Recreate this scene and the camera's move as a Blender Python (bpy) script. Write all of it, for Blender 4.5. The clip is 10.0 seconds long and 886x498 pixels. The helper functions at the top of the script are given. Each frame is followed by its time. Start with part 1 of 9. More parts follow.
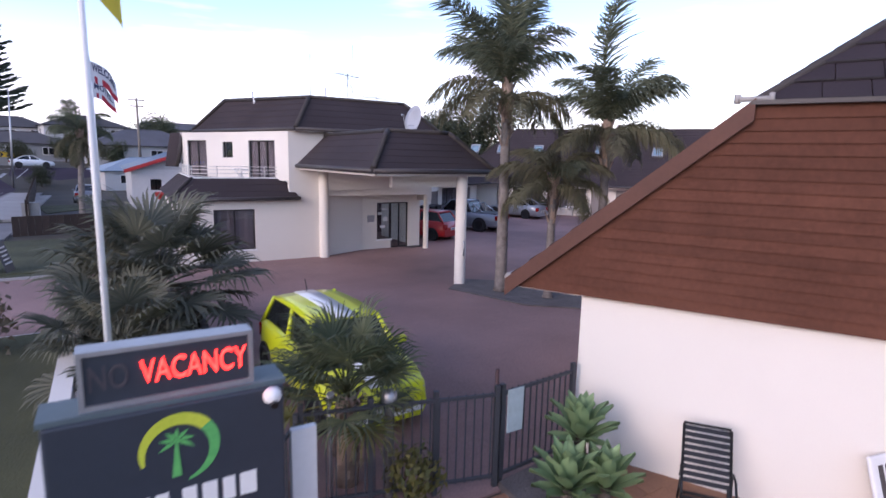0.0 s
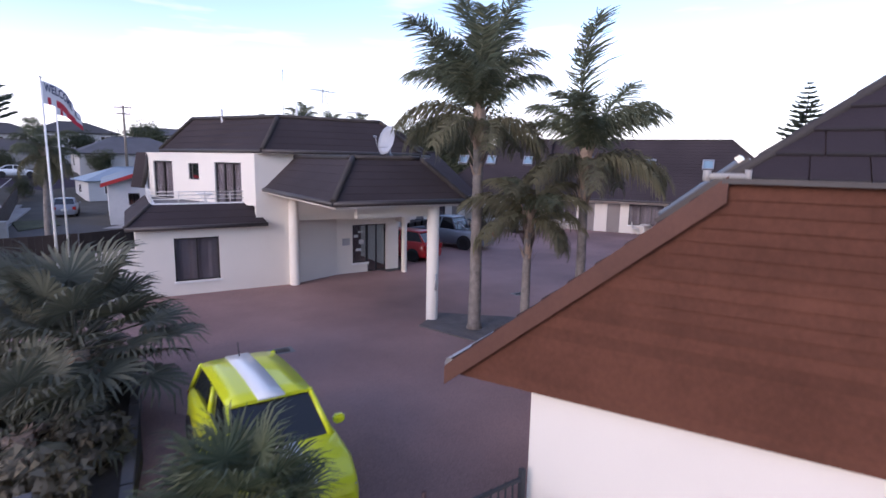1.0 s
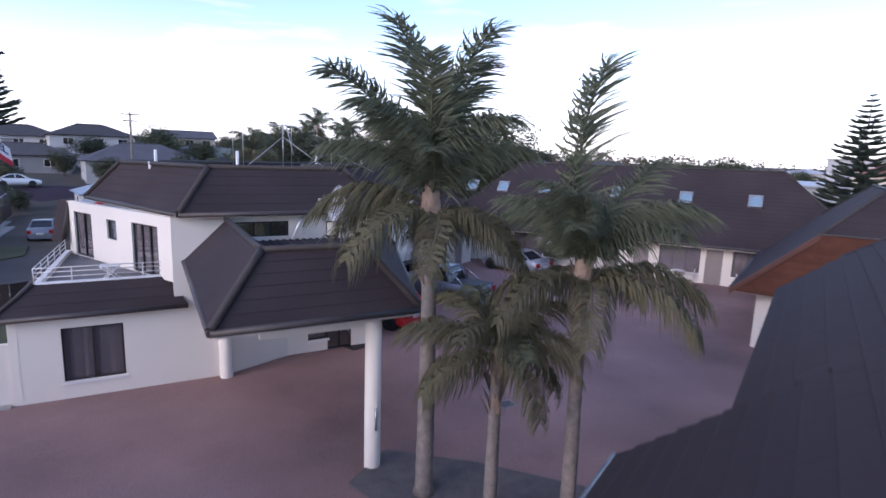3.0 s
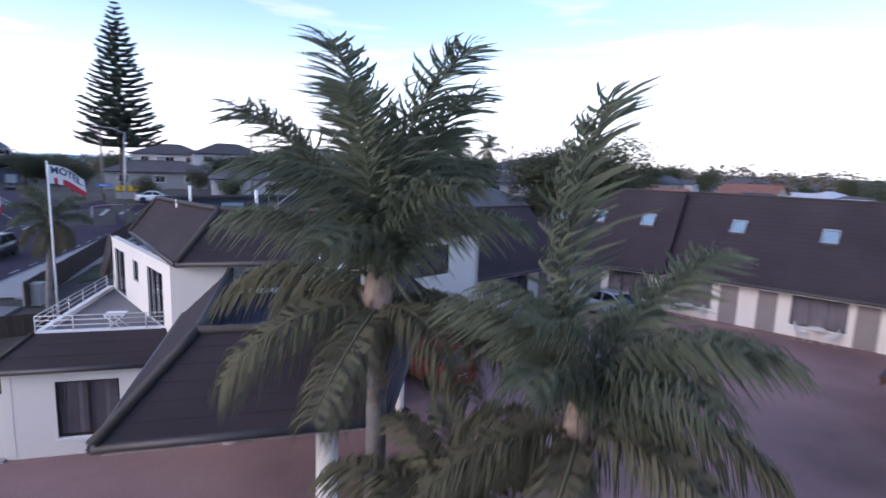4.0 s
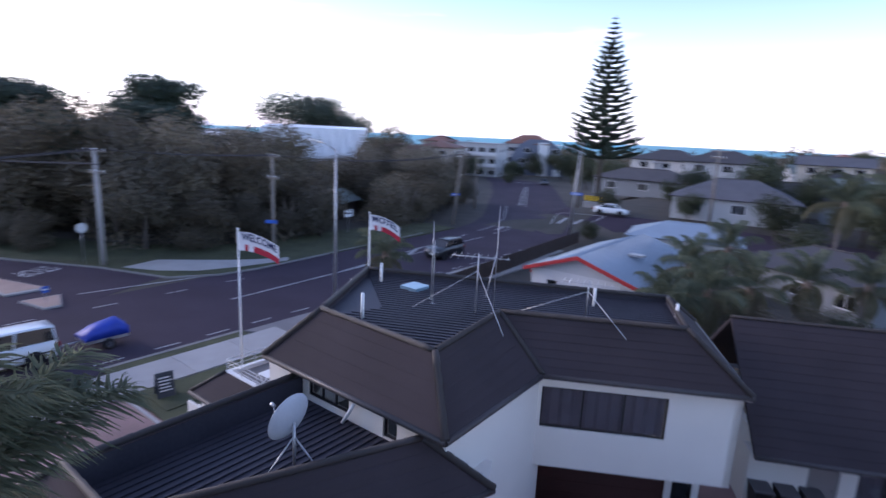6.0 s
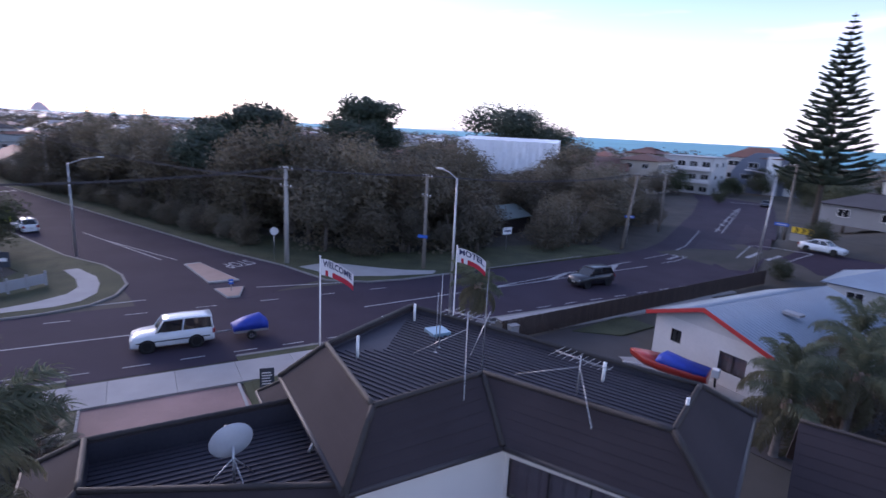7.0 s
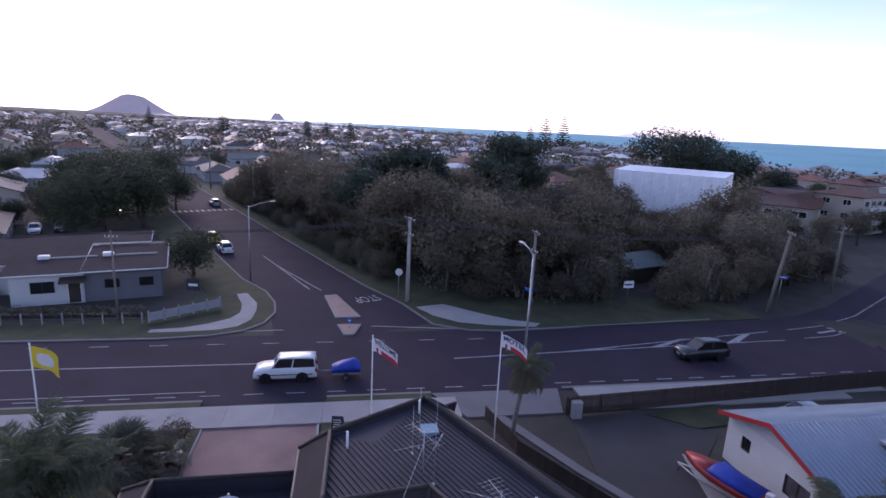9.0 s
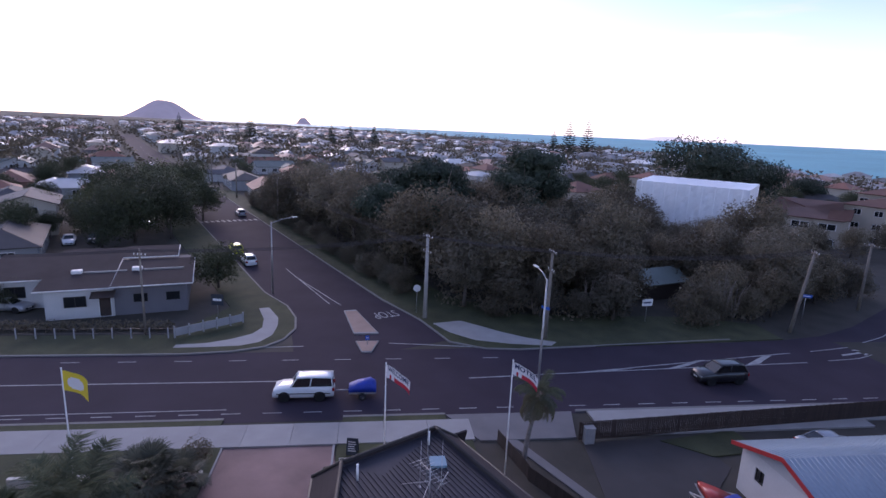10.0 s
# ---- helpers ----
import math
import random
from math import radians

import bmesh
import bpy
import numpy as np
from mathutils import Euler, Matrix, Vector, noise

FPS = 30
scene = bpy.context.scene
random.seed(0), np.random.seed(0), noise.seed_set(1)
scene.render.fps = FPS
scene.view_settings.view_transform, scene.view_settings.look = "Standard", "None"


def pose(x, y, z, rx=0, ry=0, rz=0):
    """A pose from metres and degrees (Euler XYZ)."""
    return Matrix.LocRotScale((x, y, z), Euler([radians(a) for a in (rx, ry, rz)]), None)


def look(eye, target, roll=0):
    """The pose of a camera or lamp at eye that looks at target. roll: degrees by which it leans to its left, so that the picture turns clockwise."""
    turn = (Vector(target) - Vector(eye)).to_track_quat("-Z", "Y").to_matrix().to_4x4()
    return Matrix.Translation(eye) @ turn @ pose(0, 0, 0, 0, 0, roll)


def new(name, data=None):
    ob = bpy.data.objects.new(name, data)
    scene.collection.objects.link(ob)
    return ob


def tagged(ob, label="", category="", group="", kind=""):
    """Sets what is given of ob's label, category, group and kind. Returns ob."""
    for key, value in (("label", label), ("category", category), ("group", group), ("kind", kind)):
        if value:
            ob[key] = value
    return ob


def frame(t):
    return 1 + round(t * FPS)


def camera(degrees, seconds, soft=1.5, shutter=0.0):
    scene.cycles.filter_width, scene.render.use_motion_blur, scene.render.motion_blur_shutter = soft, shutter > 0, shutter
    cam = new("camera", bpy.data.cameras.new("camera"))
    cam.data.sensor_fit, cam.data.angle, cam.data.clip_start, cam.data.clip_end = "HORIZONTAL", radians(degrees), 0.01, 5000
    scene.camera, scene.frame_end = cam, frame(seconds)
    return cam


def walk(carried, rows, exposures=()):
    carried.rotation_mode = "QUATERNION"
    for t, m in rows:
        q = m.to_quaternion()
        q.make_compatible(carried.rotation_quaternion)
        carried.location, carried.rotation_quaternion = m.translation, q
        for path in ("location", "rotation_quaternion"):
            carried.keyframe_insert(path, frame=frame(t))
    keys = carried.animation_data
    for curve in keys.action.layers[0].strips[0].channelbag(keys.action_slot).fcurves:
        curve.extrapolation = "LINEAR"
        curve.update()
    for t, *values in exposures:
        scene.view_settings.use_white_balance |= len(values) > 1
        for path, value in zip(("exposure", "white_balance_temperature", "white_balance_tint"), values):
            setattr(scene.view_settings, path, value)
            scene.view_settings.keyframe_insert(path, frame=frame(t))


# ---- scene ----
cam = camera(78.3, 10.0, shutter=0.5)
PATH = [
    (0, (0.681, -0.418, 4.038), (1.724, 1.258, 3.716), 1.3),
    (0.5, (1.315, -0.204, 4.473), (2.358, 1.471, 4.147), 0.9),
    (1, (2.045, 0.2, 4.857), (3.092, 1.874, 4.539), 1.1),
    (1.5, (2.829, 0.701, 5.272), (3.881, 2.373, 4.961), 1.2),
    (2, (3.847, 1.451, 5.725), (4.9, 3.122, 5.413), 0.9),
    (3.5, (7.827, 4.515, 7.442), (8.626, 6.317, 7.104), 2.2),
    (4, (9.835, 5.461, 7.845), (10.377, 7.362, 7.543), 1.9),
    (4.5, (11.915, 6.935, 8.959), (12.099, 8.896, 8.614), 2.5),
    (5, (14.186, 8.349, 10.0), (13.954, 10.299, 9.621), 2.4),
    (5.5, (17.032, 10.261, 10.627), (16.326, 12.092, 10.239), 2.2),
    (6, (19.564, 12.216, 11.403), (18.371, 13.768, 10.991), 2.7),
    (7.5, (25.415, 19.237, 14.555), (23.616, 19.993, 14.117), 2.9),
    (8, (26.678, 21.253, 15.976), (24.818, 21.836, 15.527), 2.8),
    (8.5, (27.555, 22.169, 17.173), (25.657, 22.617, 16.73), 2.8),
    (9, (27.94, 22.359, 18.554), (26.022, 22.713, 18.111), 2.8),
    (9.5, (28.242, 22.273, 19.463), (26.313, 22.58, 19.03), 3.0),
    (10, (28.316, 22.818, 20.111), (26.382, 23.088, 19.677), 2.6),
]
walk(cam, [(t, look(eye, target, roll)) for t, eye, target, roll in PATH],
     [(0, 1.29, 6250, 26), (2, 1.13, 6050, 25), (3.5, 1.2, 5900, 23), (4.5, 1.2, 5800, 21), (5.5, 1.22, 5750, 22), (7.5, 0.9, 5850, 31), (10, 0.66, 5950, 33)])

# ---- light ----
SUN_AZ = math.atan2(-0.30, -0.954)   # towards the hill, low over the land
SUN_EL = radians(20)
world = bpy.data.worlds.new("dusk_sky")
scene.world = world
world.use_nodes = True
wn, wl = world.node_tree.nodes, world.node_tree.links
sky = wn.new("ShaderNodeTexSky")
sky.sky_type = "NISHITA"
sky.sun_disc = False
sky.sun_elevation = SUN_EL
sky.sun_rotation = math.pi / 2 - SUN_AZ
sky.air_density, sky.dust_density, sky.ozone_density = 1.0, 0.6, 2.0
# haze thickening to the horizon and thin streaks of cloud above it
coord = wn.new("ShaderNodeTexCoord")
split = wn.new("ShaderNodeSeparateXYZ")
wl.new(coord.outputs["Generated"], split.inputs["Vector"])
haze = wn.new("ShaderNodeMapRange")
haze.interpolation_type = "SMOOTHSTEP"
for key, value in (("From Min", 0.0), ("From Max", 0.25), ("To Min", 0.60), ("To Max", 0.03)):
    haze.inputs[key].default_value = value
wl.new(split.outputs["Z"], haze.inputs["Value"])
flat_map = wn.new("ShaderNodeMapping")
flat_map.inputs["Scale"].default_value = (1, 1, 7)
wl.new(coord.outputs["Generated"], flat_map.inputs["Vector"])
streak = wn.new("ShaderNodeTexNoise")
streak.inputs["Scale"].default_value, streak.inputs["Detail"].default_value = 3.2, 6
wl.new(flat_map.outputs["Vector"], streak.inputs["Vector"])
veil = wn.new("ShaderNodeMapRange")
for key, value in (("From Min", 0.55), ("From Max", 0.70), ("To Min", 0.0), ("To Max", 0.45)):
    veil.inputs[key].default_value = value
wl.new(streak.outputs["Fac"], veil.inputs["Value"])
haze_mix = wn.new("ShaderNodeMix")
haze_mix.data_type = "RGBA"
haze_mix.inputs["B"].default_value = (6.6, 6.5, 6.8, 1)
wl.new(haze.outputs["Result"], haze_mix.inputs["Factor"])
wl.new(sky.outputs["Color"], haze_mix.inputs["A"])
cloud_mix = wn.new("ShaderNodeMix")
cloud_mix.data_type = "RGBA"
cloud_mix.inputs["B"].default_value = (5.4, 4.5, 5.3, 1)
wl.new(veil.outputs["Result"], cloud_mix.inputs["Factor"])
wl.new(haze_mix.outputs["Result"], cloud_mix.inputs["A"])
wl.new(cloud_mix.outputs["Result"], wn["Background"].inputs["Color"])
wn["Background"].inputs["Strength"].default_value = 0.138
sun = new("sun", bpy.data.lights.new("sun", "SUN"))
sun.data.energy, sun.data.angle, sun.data.color = 0.65, radians(28), (1.0, 0.84, 0.72)
sun.matrix_basis = look((0, 0, 0), (-math.cos(SUN_AZ) * math.cos(SUN_EL), -math.sin(SUN_AZ) * math.cos(SUN_EL), -math.sin(SUN_EL)))

# ---- small tools ----
TAU = math.tau
UA = radians(26.5)
U = Vector((math.cos(UA), math.sin(UA), 0))
V = Vector((-math.sin(UA), math.cos(UA), 0))
Z = Vector((0, 0, 1))


def part(name, bm, material, parent=None, label=""):
    """Links a bmesh as one mesh object, under a thing or a part if one is given."""
    me = bpy.data.meshes.new(name)
    bm.to_mesh(me)
    bm.free()
    ob = new(name, me)
    if material:
        for m in (material if isinstance(material, (list, tuple)) else [material]):
            me.materials.append(m)
    if parent:
        ob.parent = parent
    if label:
        ob["label"] = label
    return ob


def piece(name, me, parent, m=None):
    """Another object on a mesh that is shared."""
    ob = new(name, me)
    ob.parent = parent
    if m is not None:
        ob.matrix_basis = m
    return ob


def thing(name, m, label, category, group="", kind=""):
    ob = new(name)
    ob.empty_display_size = 0.2
    ob.matrix_basis = m
    return tagged(ob, label, category, group, kind)


def face(bm, pts, mi=0):
    f = bm.faces.new([bm.verts.new(p) for p in pts])
    f.material_index = mi
    return f


def box(bm, x0, x1, y0, y1, z0, z1, mi=0, m=None):
    c = [Vector((x, y, z)) for z in (z0, z1) for x, y in ((x0, y0), (x1, y0), (x1, y1), (x0, y1))]
    v = [bm.verts.new(m @ p if m else p) for p in c]
    for q in ((3, 2, 1, 0), (4, 5, 6, 7), (0, 1, 5, 4), (1, 2, 6, 5), (2, 3, 7, 6), (3, 0, 4, 7)):
        bm.faces.new([v[i] for i in q]).material_index = mi
    return v


def soft_box(x0, x1, y0, y1, z0, z1, r=0.02, seg=2):
    bm = bmesh.new()
    box(bm, x0, x1, y0, y1, z0, z1)
    bmesh.ops.bevel(bm, geom=list(bm.edges), offset=r, segments=seg, affect="EDGES", profile=0.5)
    return bm


def prism(bm, pts, z0, z1, mi=0):
    """A slab over a flat outline, counterclockwise seen from above."""
    n = len(pts)
    lo = [bm.verts.new((p[0], p[1], z0)) for p in pts]
    hi = [bm.verts.new((p[0], p[1], z1)) for p in pts]
    bm.faces.new(hi).material_index = mi
    bm.faces.new(lo[::-1]).material_index = mi
    for i in range(n):
        bm.faces.new((lo[i], lo[(i + 1) % n], hi[(i + 1) % n], hi[i])).material_index = mi


def slab(bm, pts, thick, mi=0):
    """A flat plate with its upper side on the points, and its thickness below."""
    p = [Vector(q) for q in pts]
    nrm = (p[1] - p[0]).cross(p[2] - p[0]).normalized()
    if nrm.z < 0:
        p, nrm = p[::-1], -nrm
    hi = [bm.verts.new(q) for q in p]
    lo = [bm.verts.new(q - nrm * thick) for q in p]
    bm.faces.new(hi).material_index = mi
    bm.faces.new(lo[::-1]).material_index = mi
    n = len(p)
    for i in range(n):
        bm.faces.new((lo[i], lo[(i + 1) % n], hi[(i + 1) % n], hi[i])).material_index = mi


def tube(bm, pts, radii, seg=8, cap=True, mi=0):
    """A round bar along points; radii: one or one a point."""
    pts = [Vector(p) for p in pts]
    if not isinstance(radii, (list, tuple)):
        radii = [radii] * len(pts)
    rings = []
    for i, p in enumerate(pts):
        d = (pts[min(i + 1, len(pts) - 1)] - pts[max(i - 1, 0)]).normalized()
        a = d.cross(Vector((0, 0, 1)) if abs(d.z) < 0.95 else Vector((1, 0, 0))).normalized()
        b = d.cross(a)
        rings.append([bm.verts.new(p + (a * math.cos(TAU * k / seg) + b * math.sin(TAU * k / seg)) * radii[i]) for k in range(seg)])
    for r0, r1 in zip(rings, rings[1:]):
        for k in range(seg):
            f = bm.faces.new((r0[k], r0[(k + 1) % seg], r1[(k + 1) % seg], r1[k]))
            f.material_index, f.smooth = mi, True
    if cap:
        bm.faces.new(rings[0][::-1]).material_index = mi
        bm.faces.new(rings[-1]).material_index = mi


def lathe(bm, prof, seg=16, centre=(0, 0, 0), mi=0):
    """Turns (radius, height) pairs round the upright axis."""
    c = Vector(centre)
    rings = [[bm.verts.new(c + Vector((r * math.cos(TAU * k / seg), r * math.sin(TAU * k / seg), z))) for k in range(seg)] for r, z in prof]
    for r0, r1 in zip(rings, rings[1:]):
        for k in range(seg):
            f = bm.faces.new((r0[k], r0[(k + 1) % seg], r1[(k + 1) % seg], r1[k]))
            f.smooth, f.material_index = True, mi
    bm.faces.new(rings[0][::-1]).material_index = mi
    bm.faces.new(rings[-1]).material_index = mi


def frame_of(p, d, z=0.0):
    """A pose at p whose x runs along the flat direction d."""
    d = Vector((d[0], d[1], 0)).normalized()
    m = Matrix(((d.x, -d.y, 0, p[0]), (d.y, d.x, 0, p[1]), (0, 0, 1, z), (0, 0, 0, 1)))
    return m


# ---- materials ----
def mat(name, col, rough=0.7, metal=0.0, var=0.15, scale=1.2, fine=25.0, bump=0.15, dist=0.01, rand=0.0, hue=None, spec=0.5, isl=0.0, coat=0.0):
    """A surface with stains at a large scale and grain at a small one; hue: a second colour for the stains; rand and isl: from piece to piece."""
    m = bpy.data.materials.new(name)
    m.use_nodes = True
    nt = m.node_tree
    n, l = nt.nodes, nt.links
    bsdf = n["Principled BSDF"]
    bsdf.inputs["Roughness"].default_value = rough
    bsdf.inputs["Metallic"].default_value = metal
    bsdf.inputs["Specular IOR Level"].default_value = spec
    bsdf.inputs["Coat Weight"].default_value = coat
    tc = n.new("ShaderNodeTexCoord")
    big = n.new("ShaderNodeTexNoise")
    big.inputs["Scale"].default_value, big.inputs["Detail"].default_value = scale, 5
    small = n.new("ShaderNodeTexNoise")
    small.inputs["Scale"].default_value, small.inputs["Detail"].default_value = fine, 4
    for t in (big, small):
        l.new(tc.outputs["Object"], t.inputs["Vector"])
    mix = n.new("ShaderNodeMix")
    mix.data_type = "RGBA"
    lo = [c * (1 - var) for c in col]
    hi = [min(1, c * (1 + var)) for c in (hue or col)]
    mix.inputs["A"].default_value, mix.inputs["B"].default_value = (*lo, 1), (*hi, 1)
    add = n.new("ShaderNodeMath")
    add.operation = "MULTIPLY_ADD"
    l.new(small.outputs["Fac"], add.inputs[0])
    add.inputs[1].default_value = 0.6
    ramp = n.new("ShaderNodeMapRange")
    ramp.inputs["From Min"].default_value, ramp.inputs["From Max"].default_value = 0.45, 1.15
    l.new(big.outputs["Fac"], add.inputs[2])
    l.new(add.outputs[0], ramp.inputs["Value"])
    l.new(ramp.outputs["Result"], mix.inputs["Factor"])
    out = mix.outputs["Result"]
    if rand or isl:
        if rand:
            src = n.new("ShaderNodeObjectInfo").outputs["Random"]
        else:
            src = n.new("ShaderNodeNewGeometry").outputs["Random Per Island"]
        k = rand or isl
        mr = n.new("ShaderNodeMapRange")
        mr.inputs["To Min"].default_value, mr.inputs["To Max"].default_value = 1 - k, 1 + k
        l.new(src, mr.inputs["Value"])
        hsv = n.new("ShaderNodeHueSaturation")
        l.new(out, hsv.inputs["Color"])
        l.new(mr.outputs["Result"], hsv.inputs["Value"])
        out = hsv.outputs["Color"]
    l.new(out, bsdf.inputs["Base Color"])
    if bump:
        b = n.new("ShaderNodeBump")
        b.inputs["Strength"].default_value, b.inputs["Distance"].default_value = bump, dist
        l.new(small.outputs["Fac"], b.inputs["Height"])
        l.new(b.outputs["Normal"], bsdf.inputs["Normal"])
    return m


def glow(name, col, strength):
    m = bpy.data.materials.new(name)
    m.use_nodes = True
    b = m.node_tree.nodes["Principled BSDF"]
    b.inputs["Base Color"].default_value = (*col, 1)
    b.inputs["Emission Color"].default_value = (*col, 1)
    b.inputs["Emission Strength"].default_value = strength
    return m


def leafy(name, col, col2, rough=0.6, trans=0.12, rand=0.18, spec=0.35):
    """Foliage: two greens by leaf and by plant, with some light through it."""
    m = bpy.data.materials.new(name)
    m.use_nodes = True
    nt = m.node_tree
    n, l = nt.nodes, nt.links
    b = n["Principled BSDF"]
    b.inputs["Roughness"].default_value = rough
    b.inputs["Specular IOR Level"].default_value = spec
    geo, info = n.new("ShaderNodeNewGeometry"), n.new("ShaderNodeObjectInfo")
    mix = n.new("ShaderNodeMix")
    mix.data_type = "RGBA"
    mix.inputs["A"].default_value, mix.inputs["B"].default_value = (*col, 1), (*col2, 1)
    l.new(geo.outputs["Random Per Island"], mix.inputs["Factor"])
    mr = n.new("ShaderNodeMapRange")
    mr.inputs["To Min"].default_value, mr.inputs["To Max"].default_value = 1 - rand, 1 + rand
    l.new(info.outputs["Random"], mr.inputs["Value"])
    hsv = n.new("ShaderNodeHueSaturation")
    l.new(mix.outputs["Result"], hsv.inputs["Color"])
    l.new(mr.outputs["Result"], hsv.inputs["Value"])
    l.new(hsv.outputs["Color"], b.inputs["Base Color"])
    if trans:
        tr, ms = n.new("ShaderNodeBsdfTranslucent"), n.new("ShaderNodeMixShader")
        l.new(hsv.outputs["Color"], tr.inputs["Color"])
        ms.inputs["Fac"].default_value = trans
        l.new(b.outputs["BSDF"], ms.inputs[1])
        l.new(tr.outputs["BSDF"], ms.inputs[2])
        l.new(ms.outputs["Shader"], n["Material Output"].inputs["Surface"])
    return m


M_STUCCO = mat("cream_stucco", (0.735, 0.685, 0.615), 0.85, var=0.05, scale=0.6, fine=90, bump=0.25, dist=0.004)
M_RAIL = mat("aged_white_rail_paint", (0.58, 0.57, 0.56), 0.5, var=0.1, fine=20, bump=0.05)
M_SOFFIT = mat("soffit_paint", (0.66, 0.61, 0.56), 0.8, var=0.05, fine=30, bump=0.05)
M_WHITE = mat("white_paint", (0.78, 0.77, 0.75), 0.5, var=0.05, fine=20, bump=0.05)
M_TILE = mat("brown_tile_roof", (0.038, 0.029, 0.031), 0.85, var=0.28, scale=0.5, fine=55, bump=0.5, dist=0.006, isl=0.14, spec=0.25)
M_TILE_NEAR = mat("grey_brown_tile_roof", (0.038, 0.027, 0.031), 0.85, var=0.35, scale=0.8, fine=80, bump=0.6, dist=0.006, isl=0.10, spec=0.3)
M_RIDGE = mat("ridge_cap", (0.038, 0.031, 0.029), 0.7, var=0.25, fine=50, bump=0.4)
M_BOARD = mat("red_brown_weatherboard", (0.102, 0.040, 0.025), 0.75, var=0.26, scale=1.5, fine=18, bump=0.3, dist=0.004, rand=0.10, spec=0.15)
M_BARGE = mat("brown_barge_board", (0.100, 0.039, 0.025), 0.7, var=0.2, scale=2, fine=25, bump=0.2)
M_DECK = mat("dark_ribbed_roofing", (0.046, 0.044, 0.056), 0.6, 0.1, var=0.25, scale=0.7, fine=12, bump=0.1, spec=0.25)
M_GUTTER = mat("dark_gutter", (0.05, 0.042, 0.042), 0.5, var=0.15, fine=20, bump=0.05)
M_PAVE = mat("red_brown_paving", (0.215, 0.128, 0.115), 0.75, var=0.55, scale=0.22, fine=45, bump=0.35, dist=0.006, hue=(0.255, 0.155, 0.140))
M_ASPHALT = mat("asphalt", (0.045, 0.034, 0.048), 0.9, var=0.22, scale=0.25, fine=70, bump=0.4, dist=0.008, spec=0.2)
M_DRIVE = mat("old_asphalt_drive", (0.052, 0.046, 0.045), 0.85, var=0.25, scale=0.4, fine=60, bump=0.4)
M_CONC = mat("concrete", (0.34, 0.325, 0.31), 0.85, var=0.14, scale=0.7, fine=40, bump=0.2, rand=0.06)
M_KERB = mat("kerb_concrete", (0.21, 0.20, 0.19), 0.85, var=0.15, scale=1, fine=40, bump=0.2)
M_PAINT = mat("road_paint", (0.36, 0.36, 0.36), 0.75, var=0.4, scale=1.2, fine=30, bump=0.1)
M_GRASS = mat("mown_grass", (0.036, 0.046, 0.018), 0.9, var=0.4, scale=0.5, fine=40, bump=0.8, dist=0.03, hue=(0.058, 0.062, 0.026))
M_SOIL = mat("dark_soil", (0.035, 0.028, 0.022), 0.95, var=0.35, scale=1.5, fine=30, bump=0.8, dist=0.03)
M_LAND = mat("suburb_ground", (0.033, 0.036, 0.022), 0.95, var=0.4, scale=0.03, fine=0.4, bump=0, hue=(0.067, 0.056, 0.047))
M_GLASS = mat("dark_window_glass", (0.018, 0.019, 0.022), 0.06, var=0.2, scale=1, fine=4, bump=0.0, spec=0.6)
M_CURTAIN = mat("grey_curtain", (0.143, 0.124, 0.147), 0.9, var=0.2, scale=3, fine=30, bump=0.2)
M_FRAME = mat("dark_aluminium", (0.035, 0.033, 0.034), 0.4, 0.4, var=0.1, fine=30, bump=0.03)
M_GALV = mat("galvanised_steel", (0.42, 0.42, 0.43), 0.4, 0.7, var=0.15, scale=2, fine=25, bump=0.05)
M_BLACK = mat("black_metal", (0.015, 0.015, 0.016), 0.45, 0.3, var=0.2, fine=30, bump=0.05)
M_WOOD_POLE = mat("weathered_timber", (0.22, 0.19, 0.16), 0.85, var=0.25, scale=3, fine=25, bump=0.4)
M_CPOLE = mat("concrete_pole", (0.36, 0.34, 0.32), 0.8, var=0.15, scale=2, fine=30, bump=0.2)
M_FENCE = mat("dark_brown_fence", (0.045, 0.030, 0.024), 0.8, var=0.25, scale=2, fine=25, bump=0.3, rand=0.2)
M_MESHW = mat("pale_plastic", (0.62, 0.61, 0.60), 0.5, var=0.06, fine=20, bump=0.03)
M_WALLDARK = mat("dark_planter_wall", (0.10, 0.095, 0.10), 0.8, var=0.2, fine=30, bump=0.2)
M_SKYL = mat("skylight_glass", (0.20, 0.30, 0.36), 0.05, var=0.1, fine=3, bump=0, spec=0.9)
M_TRUNK = mat("palm_trunk", (0.19, 0.165, 0.15), 0.9, var=0.5, scale=5, fine=30, bump=0.7, dist=0.02)
M_SHAFT = mat("palm_fibre", (0.30, 0.22, 0.17), 0.9, var=0.4, scale=6, fine=25, bump=0.8, dist=0.02)
M_BARK = mat("dark_bark", (0.10, 0.082, 0.068), 0.95, var=0.3, scale=3, fine=20, bump=0.6, dist=0.02)
M_RUBBER = mat("tyre_rubber", (0.018, 0.018, 0.019), 0.8, var=0.15, fine=30, bump=0.1)
M_CHROME = mat("bright_metal", (0.55, 0.55, 0.56), 0.25, 0.9, var=0.06, fine=20, bump=0)
M_CARGLASS = mat("car_glass", (0.012, 0.014, 0.017), 0.04, var=0.1, fine=3, bump=0, spec=0.7)
M_LAMP_RED = mat("red_lens", (0.30, 0.012, 0.012), 0.2, var=0.1, bump=0)
M_LAMP_CLR = mat("clear_lens", (0.55, 0.55, 0.56), 0.12, 0.2, var=0.05, bump=0)
L_PALM = leafy("palm_frond_green", (0.106, 0.128, 0.086), (0.182, 0.192, 0.126), 0.75, trans=0.40, spec=0.12)
